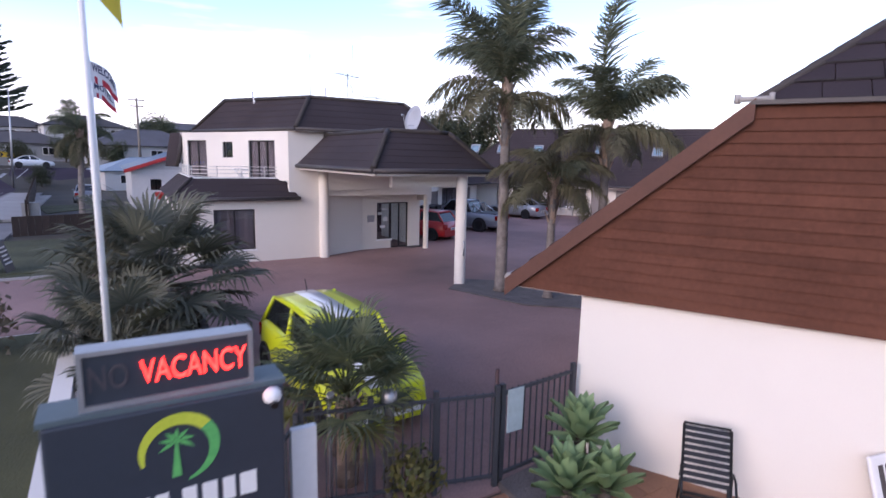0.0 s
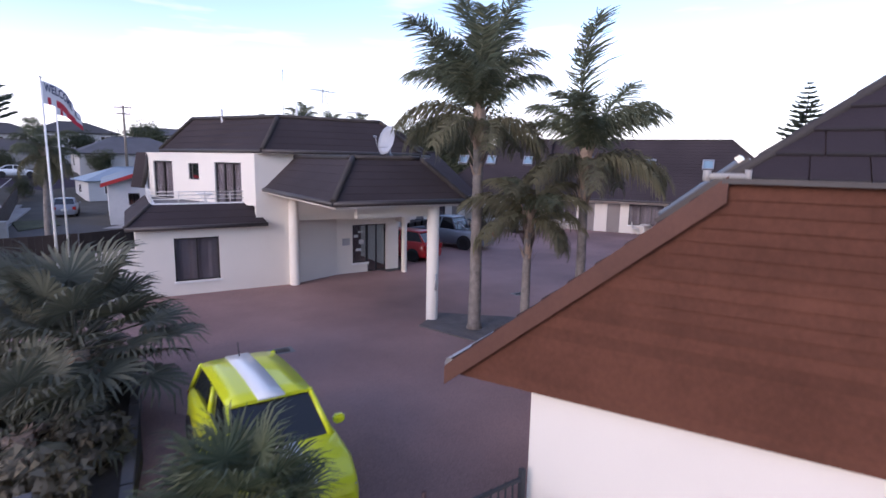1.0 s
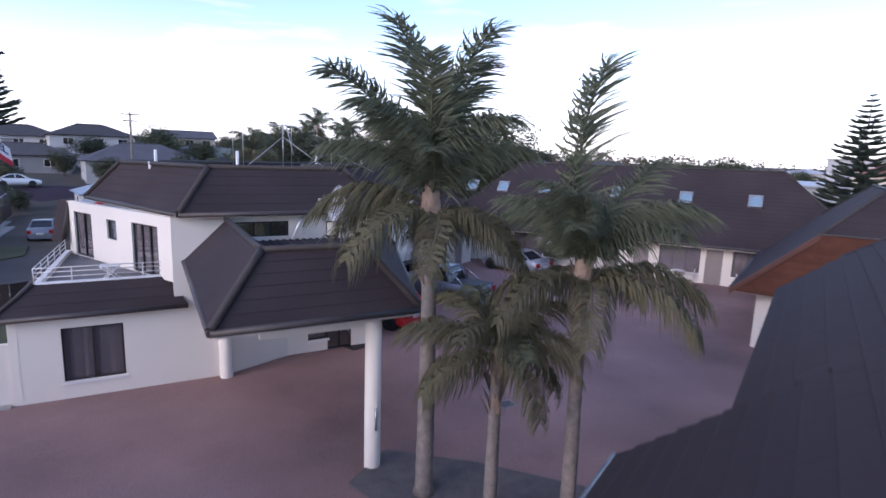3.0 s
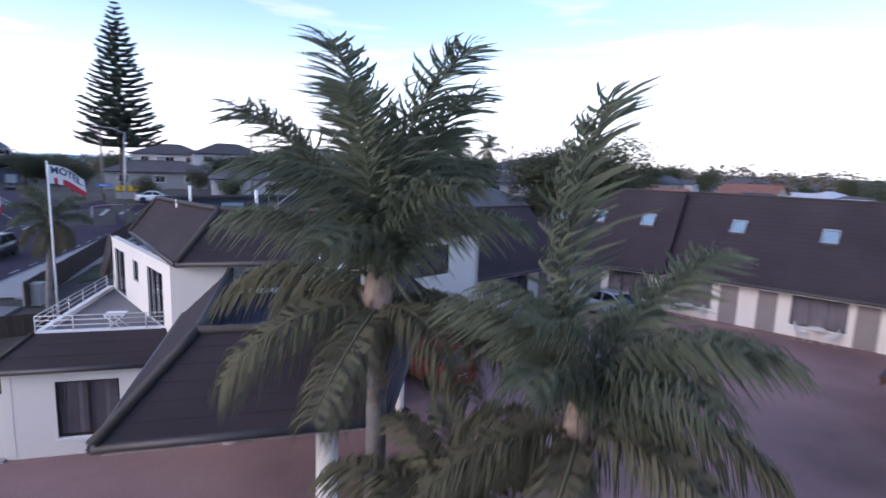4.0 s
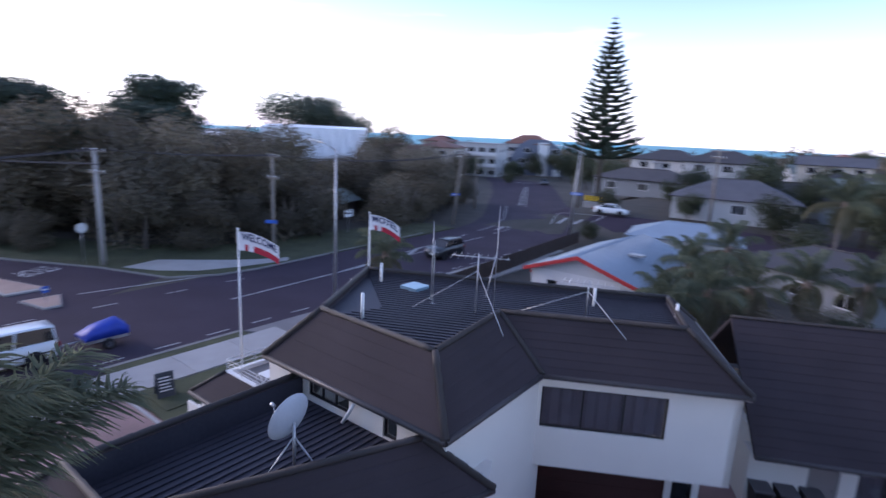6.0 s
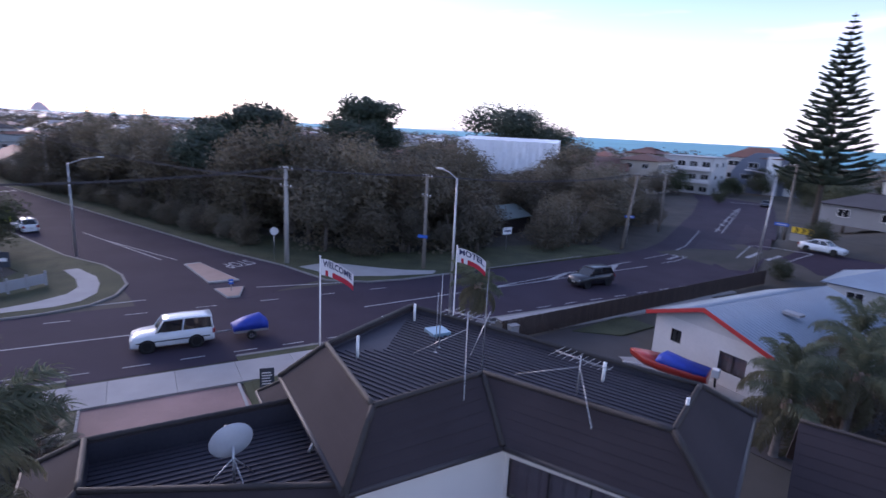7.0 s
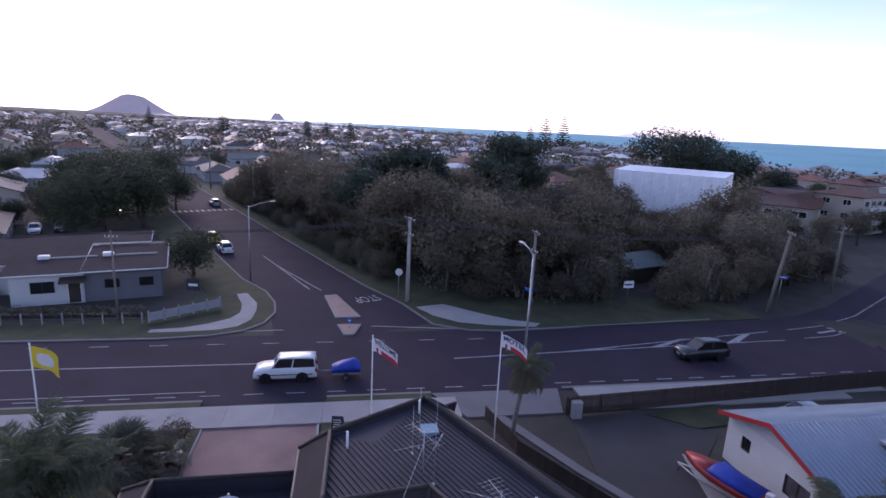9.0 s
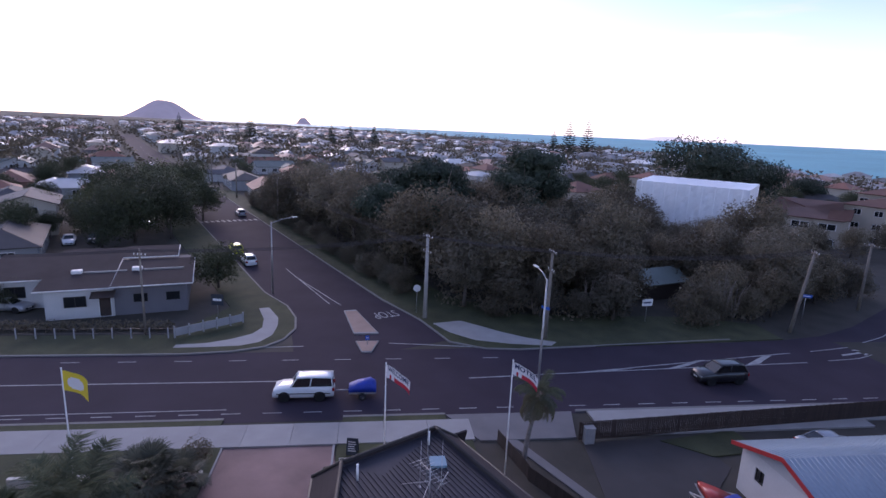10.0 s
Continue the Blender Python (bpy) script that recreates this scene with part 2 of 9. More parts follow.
L_PALM_OLD = leafy("palm_frond_olive", (0.165, 0.148, 0.092), (0.138, 0.138, 0.086), 0.8, trans=0.36, spec=0.1)
L_BUTIA = leafy("palm_frond_grey_green", (0.090, 0.095, 0.067), (0.146, 0.144, 0.102), trans=0.25)
L_FAN = leafy("fan_leaf_green", (0.070, 0.092, 0.050), (0.130, 0.145, 0.076), trans=0.25)
L_FAN_DRY = leafy("fan_leaf_yellowing", (0.18, 0.15, 0.035), (0.09, 0.10, 0.03))
L_PINE = leafy("pine_foliage", (0.038, 0.056, 0.040), (0.058, 0.078, 0.054), trans=0.22)
L_BUSH = leafy("coastal_bush_leaf", (0.122, 0.106, 0.074), (0.184, 0.152, 0.102), trans=0.32, rand=0.38)
L_BUSH2 = leafy("olive_bush_leaf", (0.112, 0.102, 0.074), (0.170, 0.146, 0.106), trans=0.32, rand=0.38)
L_GREEN = leafy("bright_tree_leaf", (0.048, 0.062, 0.034), (0.088, 0.096, 0.050), trans=0.3, rand=0.25)
L_AGAVE = leafy("agave_leaf", (0.190, 0.290, 0.135), (0.250, 0.350, 0.180), trans=0.12)
# darker lip colour draws the shade line along each tile course
M_TILE_LIP = mat("tile_lip_shade", (0.022, 0.017, 0.019), 0.85, var=0.3, scale=2, fine=40, bump=0.3)
M_PANE = bpy.data.materials.new("clear_window_glass")
M_PANE.use_nodes = True
for key, value in (("Base Color", (0.82, 0.86, 0.88, 1)), ("Roughness", 0.02), ("Transmission Weight", 1.0), ("IOR", 1.45)):
    M_PANE.node_tree.nodes["Principled BSDF"].inputs[key].default_value = value
M_APRON = mat("worn_apron_concrete", (0.17, 0.16, 0.16), 0.85, var=0.2, scale=0.6, fine=30, bump=0.2)

# ---- ground, sea, roads ----
COAST_X = [-4600, -3300, -2200, -1300, -760, -480, -330, -265, -190, -165, -130, 20, 300, 4800]
COAST_Y = [-2150, -560, 40, 330, 390, 345, 326, 336, 365, 480, 800, 1750, 4600, 4800]


def smooth(t):
    t = max(0.0, min(1.0, t))
    return t * t * (3 - 2 * t)


def gz(x, y):
    """The ground's height: flat, with a grassy bank and dunes east of the beach road, and the sea bed."""
    n = -0.22 * x + 0.976 * y
    edge = float(np.interp(x, COAST_X, COAST_Y)) - y
    h = (2.4 * smooth((n - 70) / 16) + 1.8 * smooth((n - 105) / 30)) * smooth((x + 20) / 9)
    if edge < 0:
        return -6.0
    return h * smooth(edge / 110) - 1.2 * (1 - smooth(edge / 25))


gx = [-4800, -4200, -3600, -3000, -2500, -2000, -1600, -1300, -1000, -800, -650, -550, -470] + list(range(-420, 321, 10)) + [360, 420, 520, 700, 1000, 1600, 2600, 4800]
gy = [-4800, -3000, -2000, -1200, -800, -600, -450, -320, -220, -150, -100, -60] + list(range(-30, 421, 10)) + [450, 500, 580, 700, 900, 1200, 1700, 2500, 3600, 4800]
verts = [(x, y, gz(x, y)) for y in gy for x in gx]
nx = len(gx)
quads = [(j * nx + i, j * nx + i + 1, (j + 1) * nx + i + 1, (j + 1) * nx + i) for j in range(len(gy) - 1) for i in range(nx - 1)]
me = bpy.data.meshes.new("ground")
me.from_pydata(verts, [], quads)
me.materials.append(M_LAND)
me.shade_smooth()
tagged(new("ground", me), "suburban ground of grass and soil, rising to dunes at the beach", "ground", kind="structure")

M_SEA = mat("sea_water", (0.08, 0.34, 0.40), 0.5, var=0.22, scale=0.004, fine=0.15, bump=0.25, dist=0.4, hue=(0.11, 0.39, 0.44), spec=0.2)
bm = bmesh.new()
face(bm, [(-9000, -9000, -1.5), (9000, -9000, -1.5), (9000, 9000, -1.5), (-9000, 9000, -1.5)])
tagged(part("water", bm, M_SEA), "calm blue-green sea reaching to the horizon", "sea", kind="structure")
# surf and beach
M_SURF = mat("white_surf", (0.7, 0.72, 0.72), 0.6, var=0.1, scale=0.05, fine=1, bump=0)
bm = bmesh.new()
for off, wd in ((28, 5), (50, 3)):
    for i in range(7):
        y0, y1 = 420 + i * 95, 420 + i * 95 + 70
        x = -185 - off + (y0 - 420) * 0.09
        face(bm, [(x - wd, y0, -1.44), (x + wd * 0.3, y0 - 6, -1.44), (x + 7 + wd * 0.3, y1, -1.44), (x + 7 - wd, y1 + 8, -1.44)])
tagged(part("surf", bm, M_SURF), "white lines of breaking surf along the beach", "surf", kind="stuff")
SD = Vector((-0.912, -0.411, 0)).normalized()   # the side road's way, away from the junction
SN = Vector((-SD.y, SD.x, 0))                   # to its left, seen along the way
SIDE_C = Vector((-20.0, 23.9, 0))


def side(s, w, z=0.0):
    p = SIDE_C + SD * s + SN * w
    return (p.x, p.y, z)


bm = bmesh.new()
prism(bm, [(-18.4, -400), (-6.9, -400), (-6.5, 30), (-6.9, 66), (-20.1, 66), (-19.6, 60), (-19.0, 40), (-18.2, 8)], -0.2, 0.012)
near_side = [(-6.9, 66), (-7.2, 71), (-9.8, 77.5), (-12.8, 83.5), (-17, 92), (-24.6, 105.7), (-37, 127), (-47, 143)]
far_side = [(-20.1, 66), (-20.9, 71), (-23.6, 77.5), (-28, 85), (-34, 95), (-41, 107), (-55, 128), (-66, 141)]
rows = []
for (a, b), (c, d) in zip(near_side, far_side):
    lift = 0.012 if b == 66 else 0.12
    rows.append([bm.verts.new((a + (c - a) * t, b + (d - b) * t, max(gz(a + (c - a) * t, b + (d - b) * t), 0) + lift)) for t in (0, 0.33, 0.67, 1)])
for p, q in zip(rows, rows[1:]):
    for k in range(3):
        bm.faces.new((p[k], q[k], q[k + 1], p[k + 1]))
# a cross street going off behind the neighbour's garden
rows = [[bm.verts.new((x, y, max(gz(x, y), 0) + 0.11)) for y in (y0, y0 + 4.5, y0 + 9)] for x, y0 in ((-8.5, 72.6), (-4, 73.6), (0, 74.2), (8, 75), (20, 76), (34, 77))]
for p, q in zip(rows, rows[1:]):
    for k in range(2):
        bm.faces.new((p[k], q[k], q[k + 1], p[k + 1]))
bmesh.ops.recalc_face_normals(bm, faces=bm.faces[:])
part_road = part("road", bm, M_ASPHALT)
tagged(part_road, "grey asphalt street with worn white markings", "road", kind="structure")
bm = bmesh.new()
prism(bm, [side(-2, 8.6)[:2], side(4, 7.0)[:2], side(10, 5.6)[:2], side(560, 5.4)[:2], side(560, -5.4)[:2], side(11, -5.8)[:2], side(5, -6.8)[:2], side(-2, -9)[:2]][::-1], -0.2, 0.016)
tagged(part("side_road", bm, M_ASPHALT), "asphalt side street running off to the hill", "road", kind="structure")

# near verge, kerb and footpath
bm = bmesh.new()
for y0, y1 in ((-120, 13.2), (21.2, 28.4), (38.2, 65)):
    box(bm, -6.95, -6.72, y0, y1, -0.1, 0.13)
tagged(part("kerb", bm, M_KERB), "pale concrete kerb along the street", "kerb", kind="structure")
bm = bmesh.new()
for y0, y1 in ((-120, 13.2), (21.2, 28.4)):
    box(bm, -6.71, -6.05, y0, y1, -0.1, 0.12)
box(bm, -3.4, -1.0, 21.4, 23.0, -0.1, 0.12)
box(bm, -3.45, 0.05, -120, 13.9, -0.1, 0.11)
box(bm, -3.4, 2.9, 21.0, 29.8, -0.1, 0.09)
prism(bm, [(-2.6, 42.6), (-0.6, 45.2), (-1.0, 49.0), (-3.6, 48.6)], -0.1, 0.1)
tagged(part("verge", bm, M_GRASS), "strip of mown grass beside the footpath", "grass", kind="structure")

path = thing("footpath", pose(0, 0, 0), "pale grey concrete footpath in cast bays", "footpath", kind="structure")
bay = bmesh.new()
box(bay, 0, 2.58, 0, 2.98, -0.1, 0.13)
first = part("slab", bay, M_CONC, path)
first.location = (-6.03, -9, 0)
for i in range(1, 23):
    y = -9 + i * 3.0
    if 29.5 < y < 38:
        continue
    o = piece("slab", first.data, path)
    o.location = (-6.03, y, 0.0)
bm = bmesh.new()
box(bm, -6.03, -3.45, -120, -9.02, -0.1, 0.13)
box(bm, -6.7, -4.4, 39, 64, -0.1, 0.128)
part("far_slab", bm, M_CONC, path)
bm = bmesh.new()
prism(bm, [(-6.7, 28.45), (-6.7, 37.8), (-3.3, 36.9), (-3.3, 30.3)][::-1], -0.1, 0.115)
tagged(part("crossing_slab", bm, M_APRON), "worn concrete vehicle crossing over the footpath", "driveway", kind="structure")
bm = bmesh.new()
prism(bm, [(-3.28, 32.0), (-3.28, 32.8), (2.8, 35.8), (9.7, 39.9), (9.9, 39.5), (3.0, 35.2)][::-1], -0.1, 0.10)
tagged(part("lane_path", bm, M_APRON), "worn concrete strip along the lane's edge", "footpath", kind="structure")

# far verge across the street
bm = bmesh.new()
prism(bm, [(-17.9, -120), (-17.9, 7.0), (-18.4, 11.0), (-19.4, 13.6), (-21.2, 15.1), (-24.0, 15.8), (-27.2, 15.4), (-31.0, 14.0), side(20, 5.5)[:2], side(120, 5.5)[:2], side(120, 13)[:2], (-30.5, 8.0), (-22.4, 4.5), (-22.4, -120)][::-1], -0.1, 0.10)
prism(bm, [side(120, -5.5)[:2], side(12, -5.9)[:2], side(4, -6.6)[:2], (-20.2, 30.6), (-18.5, 33.8), (-18.2, 37.0), (-18.8, 44), (-20.2, 66), (-24.5, 66), (-27, 60), (-28, 40), (-34, 33), side(120, -10)[:2]][::-1], -0.1, 0.10)
tagged(part("verge", bm, M_GRASS), "mown grass berm across the street", "grass", kind="structure")
bm = bmesh.new()
bend = [(-17.9, -120), (-17.9, 7.0), (-18.4, 11.0), (-19.4, 13.6), (-21.2, 15.1), (-24.0, 15.8), (-27.2, 15.4), (-31.0, 14.0), side(20, 5.5)[:2], side(120, 5.5)[:2]]
for p, q in (*zip(bend, bend[1:]),
             (side(120, -5.5)[:2], side(12, -5.9)[:2]), (side(12, -5.9)[:2], side(4, -6.6)[:2]), (side(4, -6.6)[:2], (-20.2, 30.6)), ((-20.2, 30.6), (-18.5, 33.8)), ((-18.5, 33.8), (-18.2, 37.0)), ((-18.2, 37.0), (-18.8, 44)), ((-18.8, 44), (-20.2, 60))):
    p, q = Vector((*p, 0)), Vector((*q, 0))
    box(bm, 0, (q - p).length, -0.02, 0.18, -0.1, 0.12, m=frame_of(p, q - p))
tagged(part("kerb", bm, M_KERB), "pale concrete kerb at the corner", "kerb", kind="structure")
bm = bmesh.new()
prism(bm, [(-19.3, 5.8), (-19.4, 8.4), (-19.7, 11.4), (-20.5, 12.9), (-22.2, 13.8), (-24.7, 13.9), (-27.0, 13.6), (-30.3, 12.1), (-30.0, 11.1), (-26.7, 12.2), (-24.2, 12.5), (-22.6, 11.9), (-21.2, 10.2), (-20.3, 8.2), (-20.0, 5.8)], -0.1, 0.118)
prism(bm, [(-25.2, 29.6), (-22.6, 31.0), (-20.6, 33.2), (-19.6, 36.4), (-19.0, 40.4), (-19.9, 41.2), (-21.0, 38.6), (-22.6, 36.4), (-24.6, 34.2), (-26.0, 32.6)][::-1], -0.1, 0.118)
tagged(part("corner_path", bm, M_CONC), "curved concrete footpath at the street corner", "footpath", kind="structure")

# traffic island
isle = thing("traffic_island", pose(0, 0, 0), "kerbed traffic island with pinkish paving in the side street's mouth", "traffic island")
M_ISLE = mat("pink_island_paving", (0.36, 0.25, 0.20), 0.85, var=0.15, scale=1, fine=30, bump=0.3)
for pts in ([(-29.2, 20.2), (-22.4, 21.5), (-22.5, 23.9), (-29.5, 21.5)], [(-20.5, 21.7), (-18.0, 22.3), (-18.0, 23.2), (-20.5, 23.9)]):
    c = sum((Vector((*p, 0)) for p in pts), Vector()) / 4
    bm = bmesh.new()
    prism(bm, pts, -0.05, 0.14)
    part("kerb", bm, M_CONC, isle)
    bm = bmesh.new()
    prism(bm, [tuple(c.xy + (Vector(p) - c.xy) * 0.90) for p in pts], 0.1, 0.155)
    part("paving", bm, M_ISLE, isle)

# road markings
marks = bmesh.new()
Y0 = 0.0225


def line(p, q, w=0.12, z=Y0):
    p, q = Vector((p[0], p[1], 0)), Vector((q[0], q[1], 0))
    box(marks, 0, (q - p).length, -w / 2, w / 2, 0.005, z, m=frame_of(p, q - p))


line((-12.8, -60), (-12.6, 18.0))
for i in range(9):
    y = -2 + i * 4.4
    line((-16.6, y), (-16.6, y + 1.4), 0.09)
for i in range(26):
    y = -4 + i * 2.8
    line((-7.7, y), (-7.7, y + 1.3), 0.08)
line((-8.0, -30), (-8.3, 13), 0.08)
line((-12.6, 31.2), (-13.3, 41.3))
line((-13.3, 41.3), (-14.6, 64), 0.11)
line((-13.3, 41.0), (-16.2, 60), 0.11)
line((-16.2, 60), (-16.8, 64), 0.11)
for a, b, c, d in (((-13.4, 42.6), (-14.2, 46.2), (-14.0, 46.4), (-13.4, 43.6)), ((-13.8, 49.5), (-15.4, 53.2), (-15.5, 54.2), (-14.0, 51.0)), ((-14.3, 57.5), (-16.2, 60.6), (-16.3, 61.6), (-14.5, 59.0))):
    prism(marks, [a, d, c, b], 0.005, Y0)
line((-19.2, 8.4), (-19.6, 17.0), 0.1)
line((-20.2, 24.8), (-18.9, 34.5), 0.12)
line(side(13, 0.1)[:2], side(30, 0.2)[:2], 0.12)
line(side(12, -0.9)[:2], side(24, 0.1)[:2], 0.12)
for i in range(11):
    w = -5.2 + i * 1.04
    a, b = side(69.5, w), side(71.2, w + 0.2)
    line(a[:2], b[:2], 0.5)
for i in range(30):
    line(side(90 + i * 9, 0)[:2], side(93 + i * 9, 0)[:2], 0.14)


def climb(pts, w=0.12):
    """A painted line that follows the rising road."""
    for p, q in zip(pts, pts[1:]):
        p, q = Vector((*p, 0)), Vector((*q, 0))
        n = Vector((-(q - p).y, (q - p).x, 0)).normalized() * w / 2
        k = max(1, int((q - p).length / 1.2))
        v = [[marks.verts.new((r.x, r.y, max(gz(r.x, r.y), 0) + 0.16)) for r in (p.lerp(q, i / k) - n, p.lerp(q, i / k) + n)] for i in range(k + 1)]
        for a, b in zip(v, v[1:]):
            marks.faces.new((a[0], b[0], b[1], a[1]))


climb([(-16.8, 66.2), (-17.6, 71), (-20.4, 78), (-27.8, 91)])
climb([(-14.6, 66.2), (-15.0, 70), (-16.2, 74)], 0.1)
climb([(-25.2, 92.4), (-34, 108.5), (-44, 126.5)], 0.14)
climb([(-26.2, 92.4), (-35.0, 108.5), (-44.3, 126.5)], 0.14)
for i in range(6):
    climb([(-27.0 - i * 2.8, 94.6 + i * 5.2), (-28.2 - i * 2.8, 95.6 + i * 5.2)], 0.5)
climb([(-11.6, 75), (-12.9, 79.4), (-6.9, 81), (-8.2, 72.4), (-11.6, 75)])
climb([(-10.9, 75.6), (-10.8, 78)], 0.4)
climb([(-9.4, 75), (-8.8, 78.4)], 0.4)
climb([(-52, 135), (-47, 139)], 0.4)
# turning arrow in the far lane
climb([(-15.8, 68.8), (-16.2, 71.2)], 0.3)
climb([(-16.9, 70.9), (-16.4, 72.6), (-15.6, 71.1)], 0.24)
tagged(part("road_markings", marks, M_PAINT), "worn white lines painted on the asphalt", "road marking", kind="structure")


def lettering(text, size, depth=0.004, bold=0.0):
    """A mesh of words in the built-in font, lying flat, centred."""
    cu = bpy.data.curves.new("lettering", "FONT")
    cu.body, cu.size, cu.extrude, cu.align_x, cu.align_y = text, size, depth, "CENTER", "CENTER"
    cu.resolution_u, cu.offset = 3, bold
    ob = new("lettering", cu)
    me = bpy.data.meshes.new_from_object(ob.evaluated_get(bpy.context.evaluated_depsgraph_get()))
    bpy.data.objects.remove(ob)
    bpy.data.curves.remove(cu)
    return me


me = lettering("STOP", 1.3)
me.materials.append(M_PAINT)
ob = new("stop_marking", me)
ob.matrix_basis = pose(-28.3, 24.7, 0.022, 0, 0, 294) @ Matrix.Diagonal((0.9, 2.1, 1, 1))
tagged(ob, "worn white STOP lettering on the road", "road marking", kind="structure")

# motel yard
bm = bmesh.new()
prism(bm, [(-3.42, 13.95), (0.1, 13.95), (0.35, 8.0), (1.6, 4.4), (5.2, 4.4), (40, 4.4), (44, 20), (34, 34), (22, 36), (2.9, 21.4), (-3.42, 20.8)], -0.1, 0.03)
tagged(part("courtyard", bm, M_PAVE), "red-brown exposed-aggregate courtyard paving with dark worn patches", "paving", kind="structure")
bm = bmesh.new()
box(bm, -3.42, 0.1, 13.86, 14.0, -0.1, 0.1)
box(bm, -3.42, 2.8, 20.72, 20.86, -0.1, 0.1)
tagged(part("edging", bm, M_CONC), "pale concrete edging along the entrance drive", "edging", kind="structure")
M_PEB = mat("garden_pebbles", (0.10, 0.09, 0.09), 0.9, var=0.4, scale=3, fine=25, bump=0.9, dist=0.03)
bm = bmesh.new()
prism(bm, [(9.7, 13.7), (10.6, 11.0), (12.0, 9.8), (14.0, 9.6), (14.2, 11.4), (12.6, 13.2), (10.9, 14.6)], 0, 0.07)
tagged(part("garden_bed", bm, M_PEB), "low bed of grey pebbles round the palm trunks", "garden bed", kind="structure")
bm = bmesh.new()
prism(bm, [(1.5, -8), (12, -8), (12, 4.3), (5.4, 4.3), (1.5, 4.4)], -0.1, 0.04)
M_PATIO = mat("terracotta_patio", (0.26, 0.13, 0.075), 0.8, var=0.25, scale=1.2, fine=30, bump=0.3, rand=0.14)
tagged(part("patio", bm, M_PATIO), "mortar bed of the patio", "paving", kind="structure")
patio = thing("patio_tiles", pose(0, 0, 0.04), "terracotta brick tiles of the pool patio", "tiles", kind="structure")
bm = bmesh.new()
box(bm, 0, 0.292, 0, 0.292, 0, 0.022)
t0 = part("tile", bm, M_PATIO, patio)
t0.location = (4.9, 0.4, 0)
for i in range(7):
    for j in range(14):
        x, y = 4.9 + i * 0.3, 0.4 + j * 0.3
        if (i, j) != (0, 0) and y < 4.2 and 0.895 * (x - 6.1) + 0.446 * (y - 4.55) < -0.35:
            piece("tile", t0.data, patio, pose(x, y, 0))
# neighbour's drive
bm = bmesh.new()
prism(bm, [(-2.7, 37.2), (3.6, 36.2), (9, 38), (10, 46.5), (2.5, 43.5), (0.6, 45.6), (-1.9, 45.2), (-3.3, 45.7)], -0.1, 0.045)
prism(bm, [(3.0, 38.5), (20, 41), (24, 58), (8, 50), (9, 46)], -0.1, 0.04)
tagged(part("neighbour_drive", bm, M_DRIVE), "dark old asphalt drive beside the neighbouring house", "driveway", kind="structure")
bm = bmesh.new()
prism(bm, [(1.9, 42.3), (6.2, 41.2), (9.4, 44.4), (8.5, 45.6), (3.0, 44.2)], -0.1, 0.07)
tagged(part("boat_pad", bm, M_CONC), "pale concrete pad under the boat trailer", "concrete pad", kind="structure")

# ---- building kit ----
def roof_plane(parent, name, a, b, c, d, material, step=0.34, lift=0.011, under=0.10):
    """One roof plane as a closed body with stepped tile courses: a to b the eave, d to c the top edge."""
    a, b, c, d = (Vector(p) for p in (a, b, c, d))
    bm = bmesh.new()
    n = (b - a).cross((c + d) / 2 - a).normalized()
    if n.z < 0:
        n = -n
    k = max(1, round((((c + d) - (a + b)) / 2).length / step))
    peak = (c - d).length < 1e-4
    left, right = [], []

    def row(t, up):
        p = bm.verts.new(a.lerp(d, t) + n * up)
        left.append(p)
        right.append(p if peak and t > 0.999 else bm.verts.new(b.lerp(c, t) + n * up))
    row(0, -under)
    for i in range(k):
        row(i / k, lift)
        row((i + 1) / k, 0.002)
    row(1, -under)
    m = len(left)
    for i in range(m - 1):
        q = [left[i], right[i], right[i + 1], left[i + 1]]
        q = [v for j, v in enumerate(q) if v not in q[:j]]
        if len(q) > 2:
            bm.faces.new(q)
    q = [left[0], left[-1], right[-1], right[0]]
    bm.faces.new([v for j, v in enumerate(q) if v not in q[:j]])
    bm.faces.new(left)
    bm.faces.new(right[::-1])
    bmesh.ops.recalc_face_normals(bm, faces=bm.faces[:])
    return part(name, bm, material, parent)


def ridge_caps(parent, pts, r=0.06, material=None):
    bm = bmesh.new()
    line, rad = [], []
    for p, q in zip(pts, pts[1:]):
        p, q = Vector(p), Vector(q)
        k = max(1, round((q - p).length / 0.42))
        for i in range(k):
            line += [p.lerp(q, (i + 0.01) / k), p.lerp(q, (i + 0.985) / k)]
            rad += [r * 1.08, r * 0.92]
    tube(bm, line, rad, 8)
    return part("ridge_cap", bm, material or M_RIDGE, parent)


def wall_mesh(bm, length, h, holes=(), t=0.18, z0=0.0, m=None):
    """A wall along x with its face at y=0 and holes (x0, x1, z0, z1) through it."""
    xs = sorted({0, length, *[e for o in holes for e in o[:2]]})
    for x0, x1 in zip(xs, xs[1:]):
        cuts = sorted((o[2], o[3]) for o in holes if o[0] <= x0 + 1e-6 and o[1] >= x1 - 1e-6)
        z = z0
        for lo, hi in cuts:
            if lo > z + 1e-4:
                box(bm, x0, x1, 0, t, z, lo, m=m)
            z = hi
        if h > z + 1e-4:
            box(bm, x0, x1, 0, t, z, h, m=m)
    bmesh.ops.remove_doubles(bm, verts=bm.verts[:], dist=1e-4)


